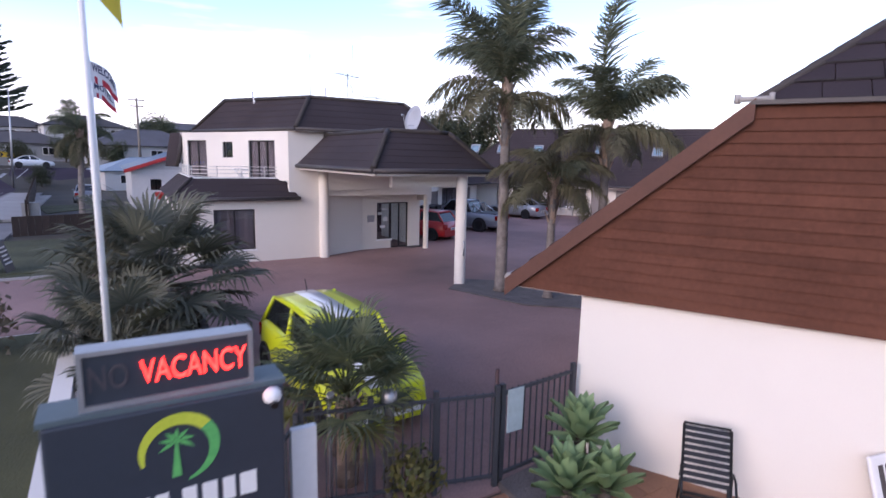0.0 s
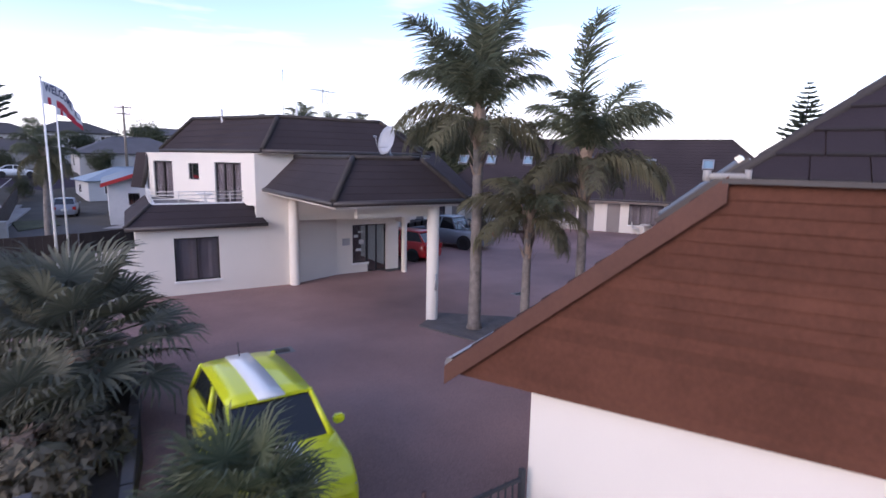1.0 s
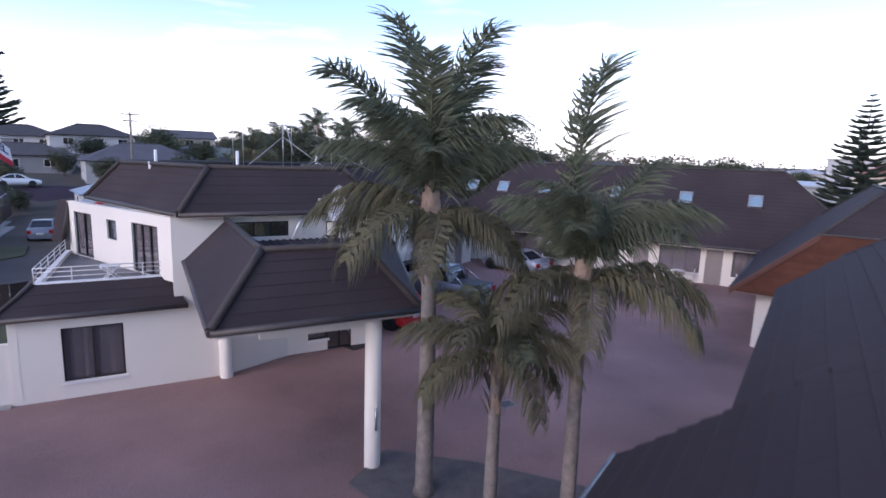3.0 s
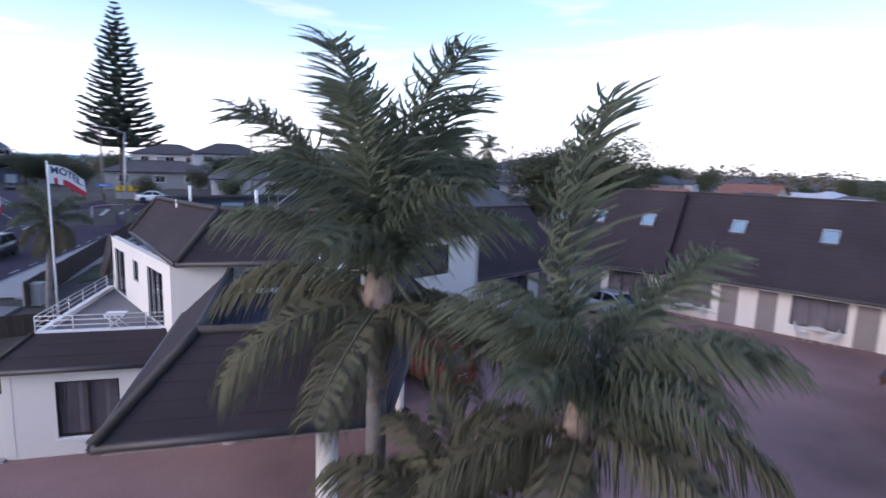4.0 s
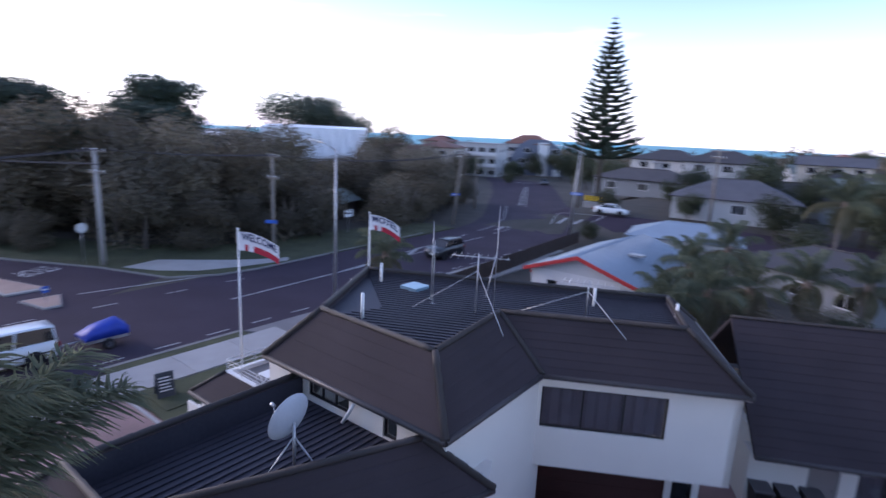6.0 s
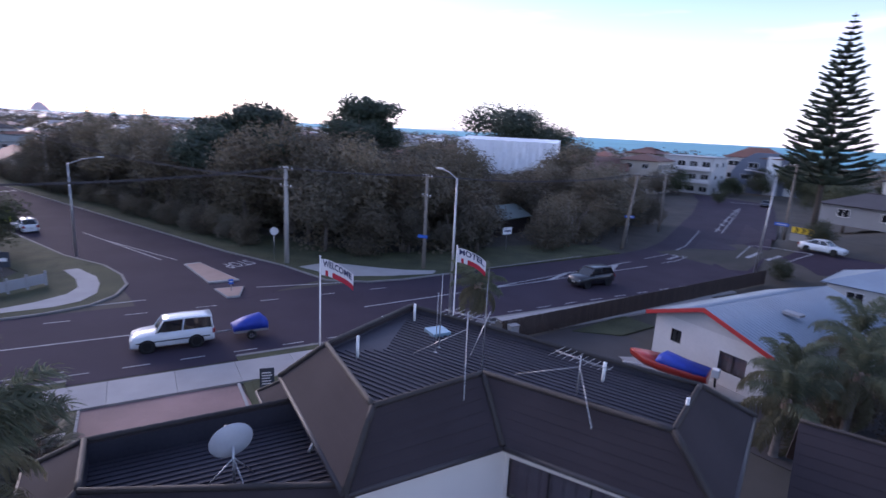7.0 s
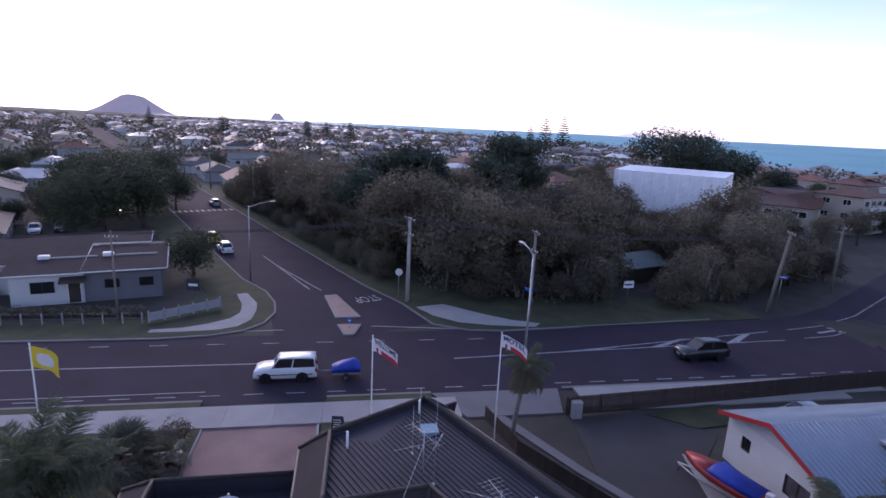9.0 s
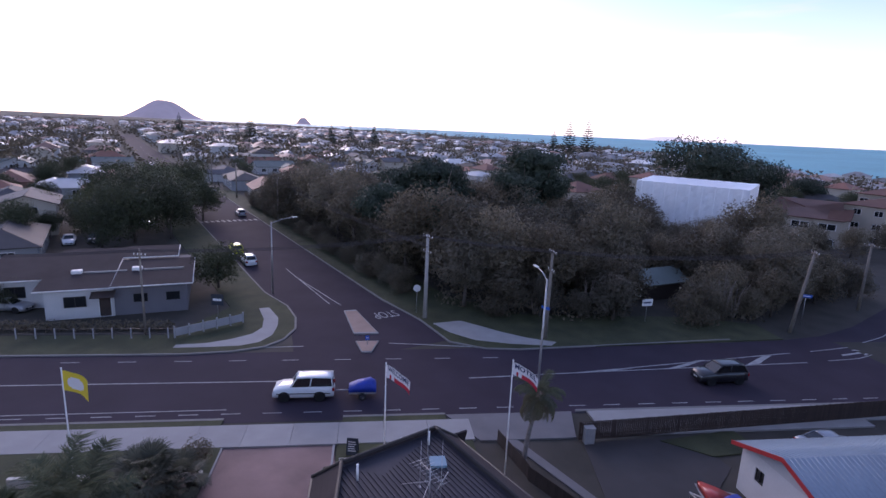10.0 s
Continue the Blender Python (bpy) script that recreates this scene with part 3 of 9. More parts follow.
def window(parent, m, w, h, panes=2, material=None, sill=True, curtain=True, bars=0, t=0.06, dark=False):
    """A window whose lower left corner is at m's origin: frame, panes, curtain, sill."""
    bm = bmesh.new()
    f = 0.05
    box(bm, 0, w, 0.05, 0.05 + t, 0, f)
    box(bm, 0, w, 0.05, 0.05 + t, h - f, h)
    for i in range(panes + 1):
        x = i * (w - f) / panes
        box(bm, x, x + f, 0.052, 0.048 + t, f, h - f)
    for i in range(bars):
        z = h * (i + 1) / (bars + 1)
        box(bm, f, w - f, 0.055, 0.09, z - 0.02, z + 0.02)
    bmesh.ops.remove_doubles(bm, verts=bm.verts[:], dist=0.006)
    win = part("window", bm, material or M_FRAME, parent)
    win.matrix_basis = m
    for i in range(panes):
        bm = bmesh.new()
        x = i * (w - f) / panes
        box(bm, x + f, x + (w - f) / panes, 0.07, 0.078, f, h - f)
        pn = part("pane", bm, M_GLASS if dark else M_PANE, win)
        pn.visible_shadow = dark
    if curtain:
        bm = bmesh.new()
        k = max(6, int(w * 9))
        vs = [[bm.verts.new((f + (w - 2 * f) * i / k, 0.12 + 0.018 * math.sin(i * 2.1), z)) for z in (f, h - f)] for i in range(k + 1)]
        for p, q in zip(vs, vs[1:]):
            bm.faces.new((p[0], q[0], q[1], p[1]))
        part("curtain", bm, M_CURTAIN, win)
    if sill:
        bm = bmesh.new()
        box(bm, -0.06, w + 0.06, -0.05, 0.06, -0.07, -0.002)
        part("sill", bm, M_WHITE, win)
    return win


M_GDOOR = mat("grey_door", (0.24, 0.21, 0.20), 0.55, var=0.1, fine=20, bump=0.05)


def door(parent, m, w=0.9, h=2.05, material=None):
    bm = bmesh.new()
    box(bm, 0, w, 0.05, 0.10, 0, h)
    for z0, z1 in ((0.15, 0.95), (1.1, h - 0.15)):
        box(bm, 0.14, w - 0.14, 0.042, 0.05, z0, z1)
    d = part("door", bm, material or M_GDOOR, parent)
    d.matrix_basis = m
    bm = bmesh.new()
    for x0, x1, z0, z1 in ((-0.05, 0, 0, h + 0.05), (w, w + 0.05, 0, h + 0.05), (0, w, h, h + 0.05)):
        box(bm, x0, x1, 0.02, 0.12, z0, z1)
    part("door_frame", bm, M_WHITE, d)
    bm = bmesh.new()
    tube(bm, [(w - 0.1, 0.045, 1.0), (w - 0.1, -0.01, 1.0), (w - 0.2, -0.01, 1.0)], 0.012, 6)
    part("handle", bm, M_CHROME, d)
    return d


def gutter(parent, a, b, material=None, r=0.075):
    bm = bmesh.new()
    a, b = Vector(a), Vector(b)
    tube(bm, [a, b], r, 8)
    return part("gutter", bm, material or M_GUTTER, parent)


def ribbed(parent, material, pts, along, step=0.3, h=0.04):
    """Ribs over a flat convex outline (all at one height), running along a direction."""
    d = Vector(along).normalized()
    n = Vector((-d.y, d.x, 0))
    ps = [Vector(p) for p in pts]
    lo, hi = min(p.dot(n) for p in ps), max(p.dot(n) for p in ps)
    z = ps[0].z
    w = lo + step / 2
    while w < hi:
        hits = []
        for p, q in zip(ps, ps[1:] + ps[:1]):
            a, b = p.dot(n) - w, q.dot(n) - w
            if a * b < 0:
                hits.append(p.lerp(q, a / (a - b)))
        if len(hits) == 2:
            a, b = sorted(hits, key=lambda p: p.dot(d))
            if (b - a).length > 0.2:
                bm = bmesh.new()
                box(bm, 0.05, (b - a).length - 0.05, -0.04, 0.04, z - 0.004, z + h, m=frame_of(a, b - a))
                part("rib", bm, material, parent)
        w += step


def skylight(parent, p, along, up, w=0.8, h=1.0):
    """A roof window lying on a roof plane."""
    x, y = Vector(along).normalized(), Vector(up).normalized()
    n = x.cross(y)
    if n.z < 0:
        n = -n
    m = Matrix((( x.x, y.x, n.x, p[0]), (x.y, y.y, n.y, p[1]), (x.z, y.z, n.z, p[2]), (0, 0, 0, 1)))
    bm = bmesh.new()
    for a, b, c, d in ((-w / 2, w / 2, -h / 2, -h / 2 + 0.1), (-w / 2, w / 2, h / 2 - 0.1, h / 2), (-w / 2, -w / 2 + 0.08, -h / 2 + 0.1, h / 2 - 0.1), (w / 2 - 0.08, w / 2, -h / 2 + 0.1, h / 2 - 0.1)):
        box(bm, a, b, c, d, -0.05, 0.13, m=m)
    s = part("skylight", bm, M_GALV, parent, "grey-framed roof window")
    bm = bmesh.new()
    box(bm, -w / 2 + 0.08, w / 2 - 0.08, -h / 2 + 0.1, h / 2 - 0.1, 0.06, 0.08, m=m)
    part("pane", bm, M_SKYL, s)
    return s


# ---- motel office building ----
office = thing("motel_office", pose(0, 0, 0), "two-storey cream stucco motel office with dark brown tiled mansard roof", "building")


def flat(p):
    return (p[0], p[1])


def office_wall(p, q, z0, z1, holes=(), t=0.2):
    """A wall from p to q, its outer face to the right of the way."""
    p, q = Vector((*p, 0)), Vector((*q, 0))
    m = frame_of(p, q - p)
    bm = bmesh.new()
    wall_mesh(bm, (q - p).length, z1, holes, t, z0)
    w = part("wall", bm, M_STUCCO, office)
    w.matrix_basis = m
    return m


# ground floor
W_SW, W_COL = (2.85, 20.85), (8.2, 20.85)
m = office_wall(W_SW, W_COL, 0, 2.5, [(1.15, 2.62, 0.52, 2.05)])
window(office, m @ pose(1.15, 0, 0.52), 1.47, 1.53, 2)
W_NW = (3.15, 29.5)
office_wall(W_NW, W_SW, 0, 2.5)
office_wall((8.2, 20.86), (10.25, 21.75), 0, 3.3)
m = office_wall((10.25, 21.75), (13.2, 21.85), 0, 3.3, [(0.72, 1.42, 0.45, 2.1), (1.42, 2.32, 0.03, 2.1)])
window(office, m @ pose(0.72, 0, 0.45), 0.7, 1.65, 1, sill=True, curtain=False)
window(office, m @ pose(1.42, 0, 0.03), 0.9, 2.07, 2, sill=False, curtain=False)
M_PAPER = mat("white_notice", (0.6, 0.6, 0.58), 0.7, var=0.1, fine=20, bump=0)
for x, z, w, h in ((0.8, 1.55, 0.2, 0.12), (1.05, 1.25, 0.22, 0.2), (0.9, 0.95, 0.25, 0.12), (1.0, 1.75, 0.25, 0.08)):
    bm = bmesh.new()
    box(bm, x, x + w, 0.055, 0.064, z, z + h)
    o = part("notice", bm, M_PAPER, office, "white notice behind the office glass")
    o.matrix_basis = m
bm = bmesh.new()
box(bm, 0.25, 0.58, -0.03, 0.0, 1.25, 1.55)
o = part("wall_plaque", bm, M_GALV, office, "small grey plaque by the entrance")
o.matrix_basis = m
office_wall((13.2, 22.06), (13.2, 25.6), 0, 2.5)
# upper floor
office_wall((6.8, 20.87), (13.05, 20.87), 2.5, 5.0, [(1.75, 3.35, 4.35, 4.82), (4.55, 5.0, 4.24, 4.78)])
window(office, frame_of((6.8, 20.87), (1, 0)) @ pose(1.75, 0, 4.35), 1.6, 0.47, 3, sill=False, curtain=False)
window(office, frame_of((6.8, 20.87), (1, 0)) @ pose(4.55, 0, 4.24), 0.45, 0.54, 1, sill=False, curtain=False)
WU = Vector((13.2, 25.2, 0))
m = office_wall((13.25, 20.87), flat(WU), 2.2, 5.05, [])
WA = radians(30)
UW, VW = Vector((math.cos(WA), math.sin(WA), 0)), Vector((-math.sin(WA), math.cos(WA), 0))
m = office_wall(flat(WU), flat(WU + UW * 5.4), 2.22, 5.05, [(0.1, 3.52, 3.4, 4.64)])
window(office, m @ pose(0.1, 0, 3.4), 3.42, 1.24, 3, sill=False)
WE = WU + UW * 5.4
office_wall(flat(WE), flat(WE + VW * 6.2), 2.22, 5.05)
office_wall(flat(WE - UW * 0.25 + VW * 1.4), flat(WE - UW * 0.25 + VW * 6.2), 0.0, 2.22)
bm = bmesh.new()
prism(bm, [flat(WU), flat(WU + UW * 5.4), flat(WU + UW * 5.4 + VW * 1.6), flat(WU + VW * 1.6)], 2.18, 2.219)
part("soffit", bm, M_SOFFIT, office)
GB = WU + VW * 1.35
m = office_wall(flat(GB - UW * 0.3), flat(GB + UW * 5.15), 0, 2.18, [(0.35, 4.45, 0.02, 2.1), (4.65, 5.25, 0.02, 2.0)])
M_GARAGE = mat("dark_red_brown_door", (0.060, 0.024, 0.020), 0.5, var=0.15, fine=20, bump=0.05)
bm = bmesh.new()
box(bm, 0.35, 4.45, 0.08, 0.11, 0.02, 2.1)
gd = part("garage_door", bm, M_GARAGE, office, "dark red-brown panelled garage door, closed")
gd.matrix_basis = m
for i in range(5):
    bm = bmesh.new()
    box(bm, 0.35, 4.45, 0.06, 0.08, 0.02 + i * 0.416, 0.425 + i * 0.416)
    part("panel", bm, M_GARAGE, gd)
bm = bmesh.new()
box(bm, 4.65, 5.25, 0.06, 0.1, 0.02, 2.0)
o = part("door", bm, M_GLASS, office)
o.matrix_basis = m
# balcony wall, running back from the corner
BW = Vector((6.8, 20.9, 0))
BE = BW + V * 6.9
m = office_wall(flat(BE), flat(BW), 3.1, 5.0, [(0.5, 1.85, 3.12, 4.66), (2.95, 3.6, 3.95, 4.6), (4.6, 6.15, 3.12, 4.66)])
window(office, m @ pose(0.5, 0, 3.12), 1.35, 1.54, 2, sill=False)
window(office, m @ pose(2.95, 0, 3.95), 0.65, 0.65, 1, sill=False, curtain=False)
window(office, m @ pose(4.6, 0, 3.12), 1.55, 1.54, 3, sill=False)
# balcony floor, parapet and rail
VB = Vector((0.035, 1, 0)).normalized()
bm = bmesh.new()
prism(bm, [(3.5, 21.6), (7.2, 21.6), flat(BE + U * 0.1), (3.68, 27.0)], 2.9, 3.08)
# darker concrete chosen so its colour holds the shade on this floor
part("balcony_floor", bm, M_APRON, office)
bm = bmesh.new()
box(bm, 3.4, 7.1, 21.45, 21.6, 2.95, 3.22)
box(bm, 0, 5.4, 0, 0.15, 2.95, 3.22, m=frame_of((3.4, 21.6), VB) @ pose(0, -0.15, 0))
part("parapet", bm, M_WHITE, office)
for z in (3.36, 3.5, 3.62):
    bm = bmesh.new()
    tube(bm, [(6.9, 21.5, z), (3.42, 21.5, z), Vector((3.42, 21.5, z)) + VB * 5.4], 0.016, 6)
    part("rail", bm, M_RAIL, office, "white tubular balcony rail")
posts = [Vector((3.42 + i * 0.87, 21.5, 0)) for i in range(5)] + [Vector((3.42, 21.5, 0)) + VB * (i * 1.05) for i in range(1, 6)]
for p in posts:
    bm = bmesh.new()
    tube(bm, [p + Z * 3.2, p + Z * 3.62], 0.018, 6)
    part("post", bm, M_RAIL, office)
# lower skirt roof under the balcony, and the long slope on the street side
roof_plane(office, "roof_skirt", (2.55, 20.65, 2.48), (7.15, 20.65, 2.48), (6.75, 21.46, 3.18), (3.4, 21.46, 3.18), M_TILE)
E0 = Vector((2.55, 20.65, 2.48))
roof_plane(office, "roof_skirt", E0 + VB * 6.6, E0, Vector((3.38, 21.46, 3.18)), Vector((3.38, 21.46, 3.18)) + VB * 5.8, M_TILE)
p = BE + Z * 5.0 + U * 0.1
roof_plane(office, "roof_slope", p - U * 0.35 - Z * 1.5 + V * 0.9, p - U * 0.35 - Z * 1.5, p, p + V * 0.9, M_TILE)
bm = bmesh.new()
for q0, q1 in ((p - V * 0.06, p - U * 0.35 - Z * 1.5 - V * 0.06),):
    tube(bm, [q0, q1], 0.10, 6)
part("verge_board", bm, M_RIDGE, office)
gutter(office, (2.55, 20.6, 2.45), (7.15, 20.6, 2.45))
ridge_caps(office, [(2.55, 20.65, 2.5), (3.4, 21.46, 3.2)])
# main mansard roof: eave corners and top corners, in order
EV = [(7.0, 20.55), (13.5, 20.5), (13.42, 24.9), (18.12, 27.5), (15.35, 33.0), (4.3, 27.3)]
TP = [(7.95, 21.82), (12.2, 21.68), (11.7, 25.3), (16.25, 27.85), (14.9, 30.7), (5.5, 26.0)]
for i in range(6):
    j = (i + 1) % 6
    roof_plane(office, "roof_slope", (*EV[i], 5.13), (*EV[j], 5.13), (*TP[j], 6.42), (*TP[i], 6.42), M_TILE)
    gutter(office, (*EV[i], 5.10), (*EV[j], 5.10))
    ridge_caps(office, [(*TP[i], 6.44), (*TP[j], 6.44)], 0.08)
    ridge_caps(office, [(*EV[i], 5.15), (*TP[i], 6.44)], 0.09)
bm = bmesh.new()
prism(bm, EV, 5.01, 5.05)
part("soffit", bm, M_SOFFIT, office)
bm = bmesh.new()
prism(bm, TP, 6.1, 6.2)
top = [Vector((*p, 6.2)) for p in TP]
ribbed(office, M_DECK, [top[0], top[1], top[2], Vector((8.55, 23.5, 6.2))], U, 0.21)
ribbed(office, M_DECK, [top[5], Vector((8.55, 23.6, 6.2)), top[2], top[3], top[4]], U, 0.21)
part("flat_roof", bm, M_DECK, office, "dark ribbed metal roof behind the mansard")
for i in range(6):
    a, b = top[i], top[(i + 1) % 6]
    bm = bmesh.new()
    box(bm, 0, (b - a).length, 0.0, 0.05, 6.2, 6.4, m=frame_of(a, b - a))
    part("upstand", bm, M_DECK, office)
bm = bmesh.new()
box(bm, 7.6, 8.3, 25.5, 26.2, 6.2, 6.33)
o = part("skylight", bm, M_SKYL, office, "pale flat skylight on the metal roof")
for x, y, h in ((8.9, 22.5, 0.75), (6.6, 25.6, 0.7), (15.6, 29.2, 0.5), (13.2, 28.6, 0.6), (6.4, 24.4, 0.3)):
    bm = bmesh.new()
    tube(bm, [(x, y, 6.15), (x, y, 6.2 + h)], 0.05, 8)
    part("vent_pipe", bm, M_WHITE, office, "white vent pipe")

# entrance canopy
canopy = thing("entrance_canopy", pose(0, 0, 0), "drive-through entrance canopy with tiled skirt and ribbed flat roof", "canopy")
CE = [(7.1, 13.7), (11.3, 13.7), (14.1, 21.6)]
CT = [(8.3, 15.25), (10.55, 15.25), (12.8, 20.6)]
for (a, b), (c, d) in (((CE[0], CE[1]), (CT[1], CT[0])), ((CE[1], CE[2]), (CT[2], CT[1])), (((7.1, 20.84), CE[0]), (CT[0], (8.3, 20.84)))):
    roof_plane(canopy, "roof_slope", (*a, 3.74), (*b, 3.74), (*c, 4.9), (*d, 4.9), M_TILE)
    gutter(canopy, (*a, 3.7), (*b, 3.7))
    ridge_caps(canopy, [(*d, 4.92), (*c, 4.92)], 0.08)
for a, b in zip(CE[:2], CT[:2]):
    ridge_caps(canopy, [(*a, 3.76), (*b, 4.92)], 0.09)
ridge_caps(canopy, [(*CE[2], 3.76), (*CT[2], 4.92)], 0.09)
bm = bmesh.new()
deck = [(8.3, 15.25), (10.55, 15.25), (12.8, 20.6), (12.8, 20.84), (8.3, 20.84)]
prism(bm, deck, 4.1, 4.22)
ribbed(canopy, M_DECK, [Vector((*p, 4.22)) for p in deck], (0, 1, 0), 0.21)
part("flat_roof", bm, M_DECK, canopy)
for a, b in zip(deck[-1:] + deck[:2], deck[:3]):
    a, b = Vector((*a, 0)), Vector((*b, 0))
    bm = bmesh.new()
    box(bm, 0, (b - a).length, 0.0, 0.05, 4.2, 4.88, m=frame_of(a, b - a))
    part("upstand", bm, M_DECK, canopy)
bm = bmesh.new()
prism(bm, [(7.2, 13.8), (11.18, 13.8), (13.95, 21.5), (13.4, 22.6), (10.2, 21.6), (8.2, 20.8), (7.2, 20.8)], 3.55, 3.63)
part("soffit", bm, M_SOFFIT, canopy)
bm = bmesh.new()
box(bm, 8.1, 10.7, 14.5, 14.7, 3.2, 3.56)
part("beam", bm, M_STUCCO, canopy)
bm = bmesh.new()
box(bm, 0, 5.2, 0, 0.2, 2.75, 3.56, m=frame_of((8.2, 20.6), (5.2, 0.55)))
part("beam", bm, M_STUCCO, canopy)
for x, y, r, h in ((10.4, 14.14, 0.18, 3.55), (8.15, 20.72, 0.19, 3.6), (13.05, 21.0, 0.12, 3.0)):
    bm = bmesh.new()
    lathe(bm, [(r * 1.02, 0), (r * 1.02, 0.03), (r, 0.05), (r, h)], 20, (x, y, 0))
    part("column", bm, M_STUCCO, canopy, "round cream plastered column")
bm = bmesh.new()
tube(bm, [(10.4, 13.94, 1.0), (10.4, 13.94, 1.5)], 0.03, 6)
part("pipe_guard", bm, M_GALV, canopy)


# ---- motel units ----
def tile_mesh(material, l0, l1, r0, r1, h):
    """One tile: its left side runs from x = l0 at the lip to l1 at the back, its right side from r0 to r1."""
    bm = bmesh.new()
    prof = ((0.0, 0.0), (-0.015, 0.016), (0.0, 0.030), (0.06, 0.036), (0.28, 0.030), (0.62, 0.018), (1.06, 0.004), (1.06, 0.0))
    rows = [[bm.verts.new((p + (q - p) * y, y * h, z)) for y, z in prof] for p, q in ((l0, l1), (r0, r1))]
    # front lip faces take the darker tone painted for course shade
    for i in range(len(prof) - 1):
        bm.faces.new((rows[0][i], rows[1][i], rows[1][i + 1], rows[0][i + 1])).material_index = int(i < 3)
    bm.faces.new(rows[0])
    bm.faces.new(rows[1][::-1])
    bmesh.ops.recalc_face_normals(bm, faces=bm.faces[:])
    me = bpy.data.meshes.new("roof_tile")
    bm.to_mesh(me)
    bm.free()
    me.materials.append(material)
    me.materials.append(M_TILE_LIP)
    return me


def tile_rows(parent, a, b, c, d, material, width=0.9, step=0.38):
    """Overlapping tiles laid course by course on a roof plane: a to b the eave, d to c the top edge."""
    a, b, c, d = (Vector(p) for p in (a, b, c, d))
    x = (b - a).normalized()
    n = (b - a).cross((c + d) / 2 - a).normalized()
    n = -n if n.z < 0 else n
    y = n.cross(x)
    k = max(1, round(((c + d - a - b) / 2).dot(y) / step))
    h = ((c + d - a - b) / 2).dot(y) / k
    whole = tile_mesh(material, 0.006, 0.006, width - 0.006, width - 0.006, h)
    for i in range(k):
        l0, l1 = ((a.lerp(d, (i + e) / k) - a).dot(x) for e in (0, 1))
        r0, r1 = ((b.lerp(c, (i + e) / k) - a).dot(x) for e in (0, 1))
        o = a + y * (h * i) + n * 0.02
        m = Matrix(((x.x, y.x, n.x, o.x), (x.y, y.y, n.y, o.y), (x.z, y.z, n.z, o.z), (0, 0, 0, 1)))
        lo, hi = max(l0, l1), min(r0, r1)
        u = lo + (0.35 if i % 2 else 0.75) * width
        cuts = []
        while u < hi - 0.25 * width:
            cuts.append(u)
            u += width
        if not cuts:
            if max(r0 - l0, r1 - l1) > 0.1:
                piece("roof_tile", tile_mesh(material, l0, l1, r0, r1, h), parent, m)
            continue
        piece("roof_tile", tile_mesh(material, l0, l1, cuts[0] - 0.006, cuts[0] - 0.006, h), parent, m)
        piece("roof_tile", tile_mesh(material, cuts[-1] + 0.006, cuts[-1] + 0.006, r0, r1, h), parent, m)
        for u in cuts[:-1]:
            piece("roof_tile", whole, parent, m @ Matrix.Translation((u, 0, 0)))


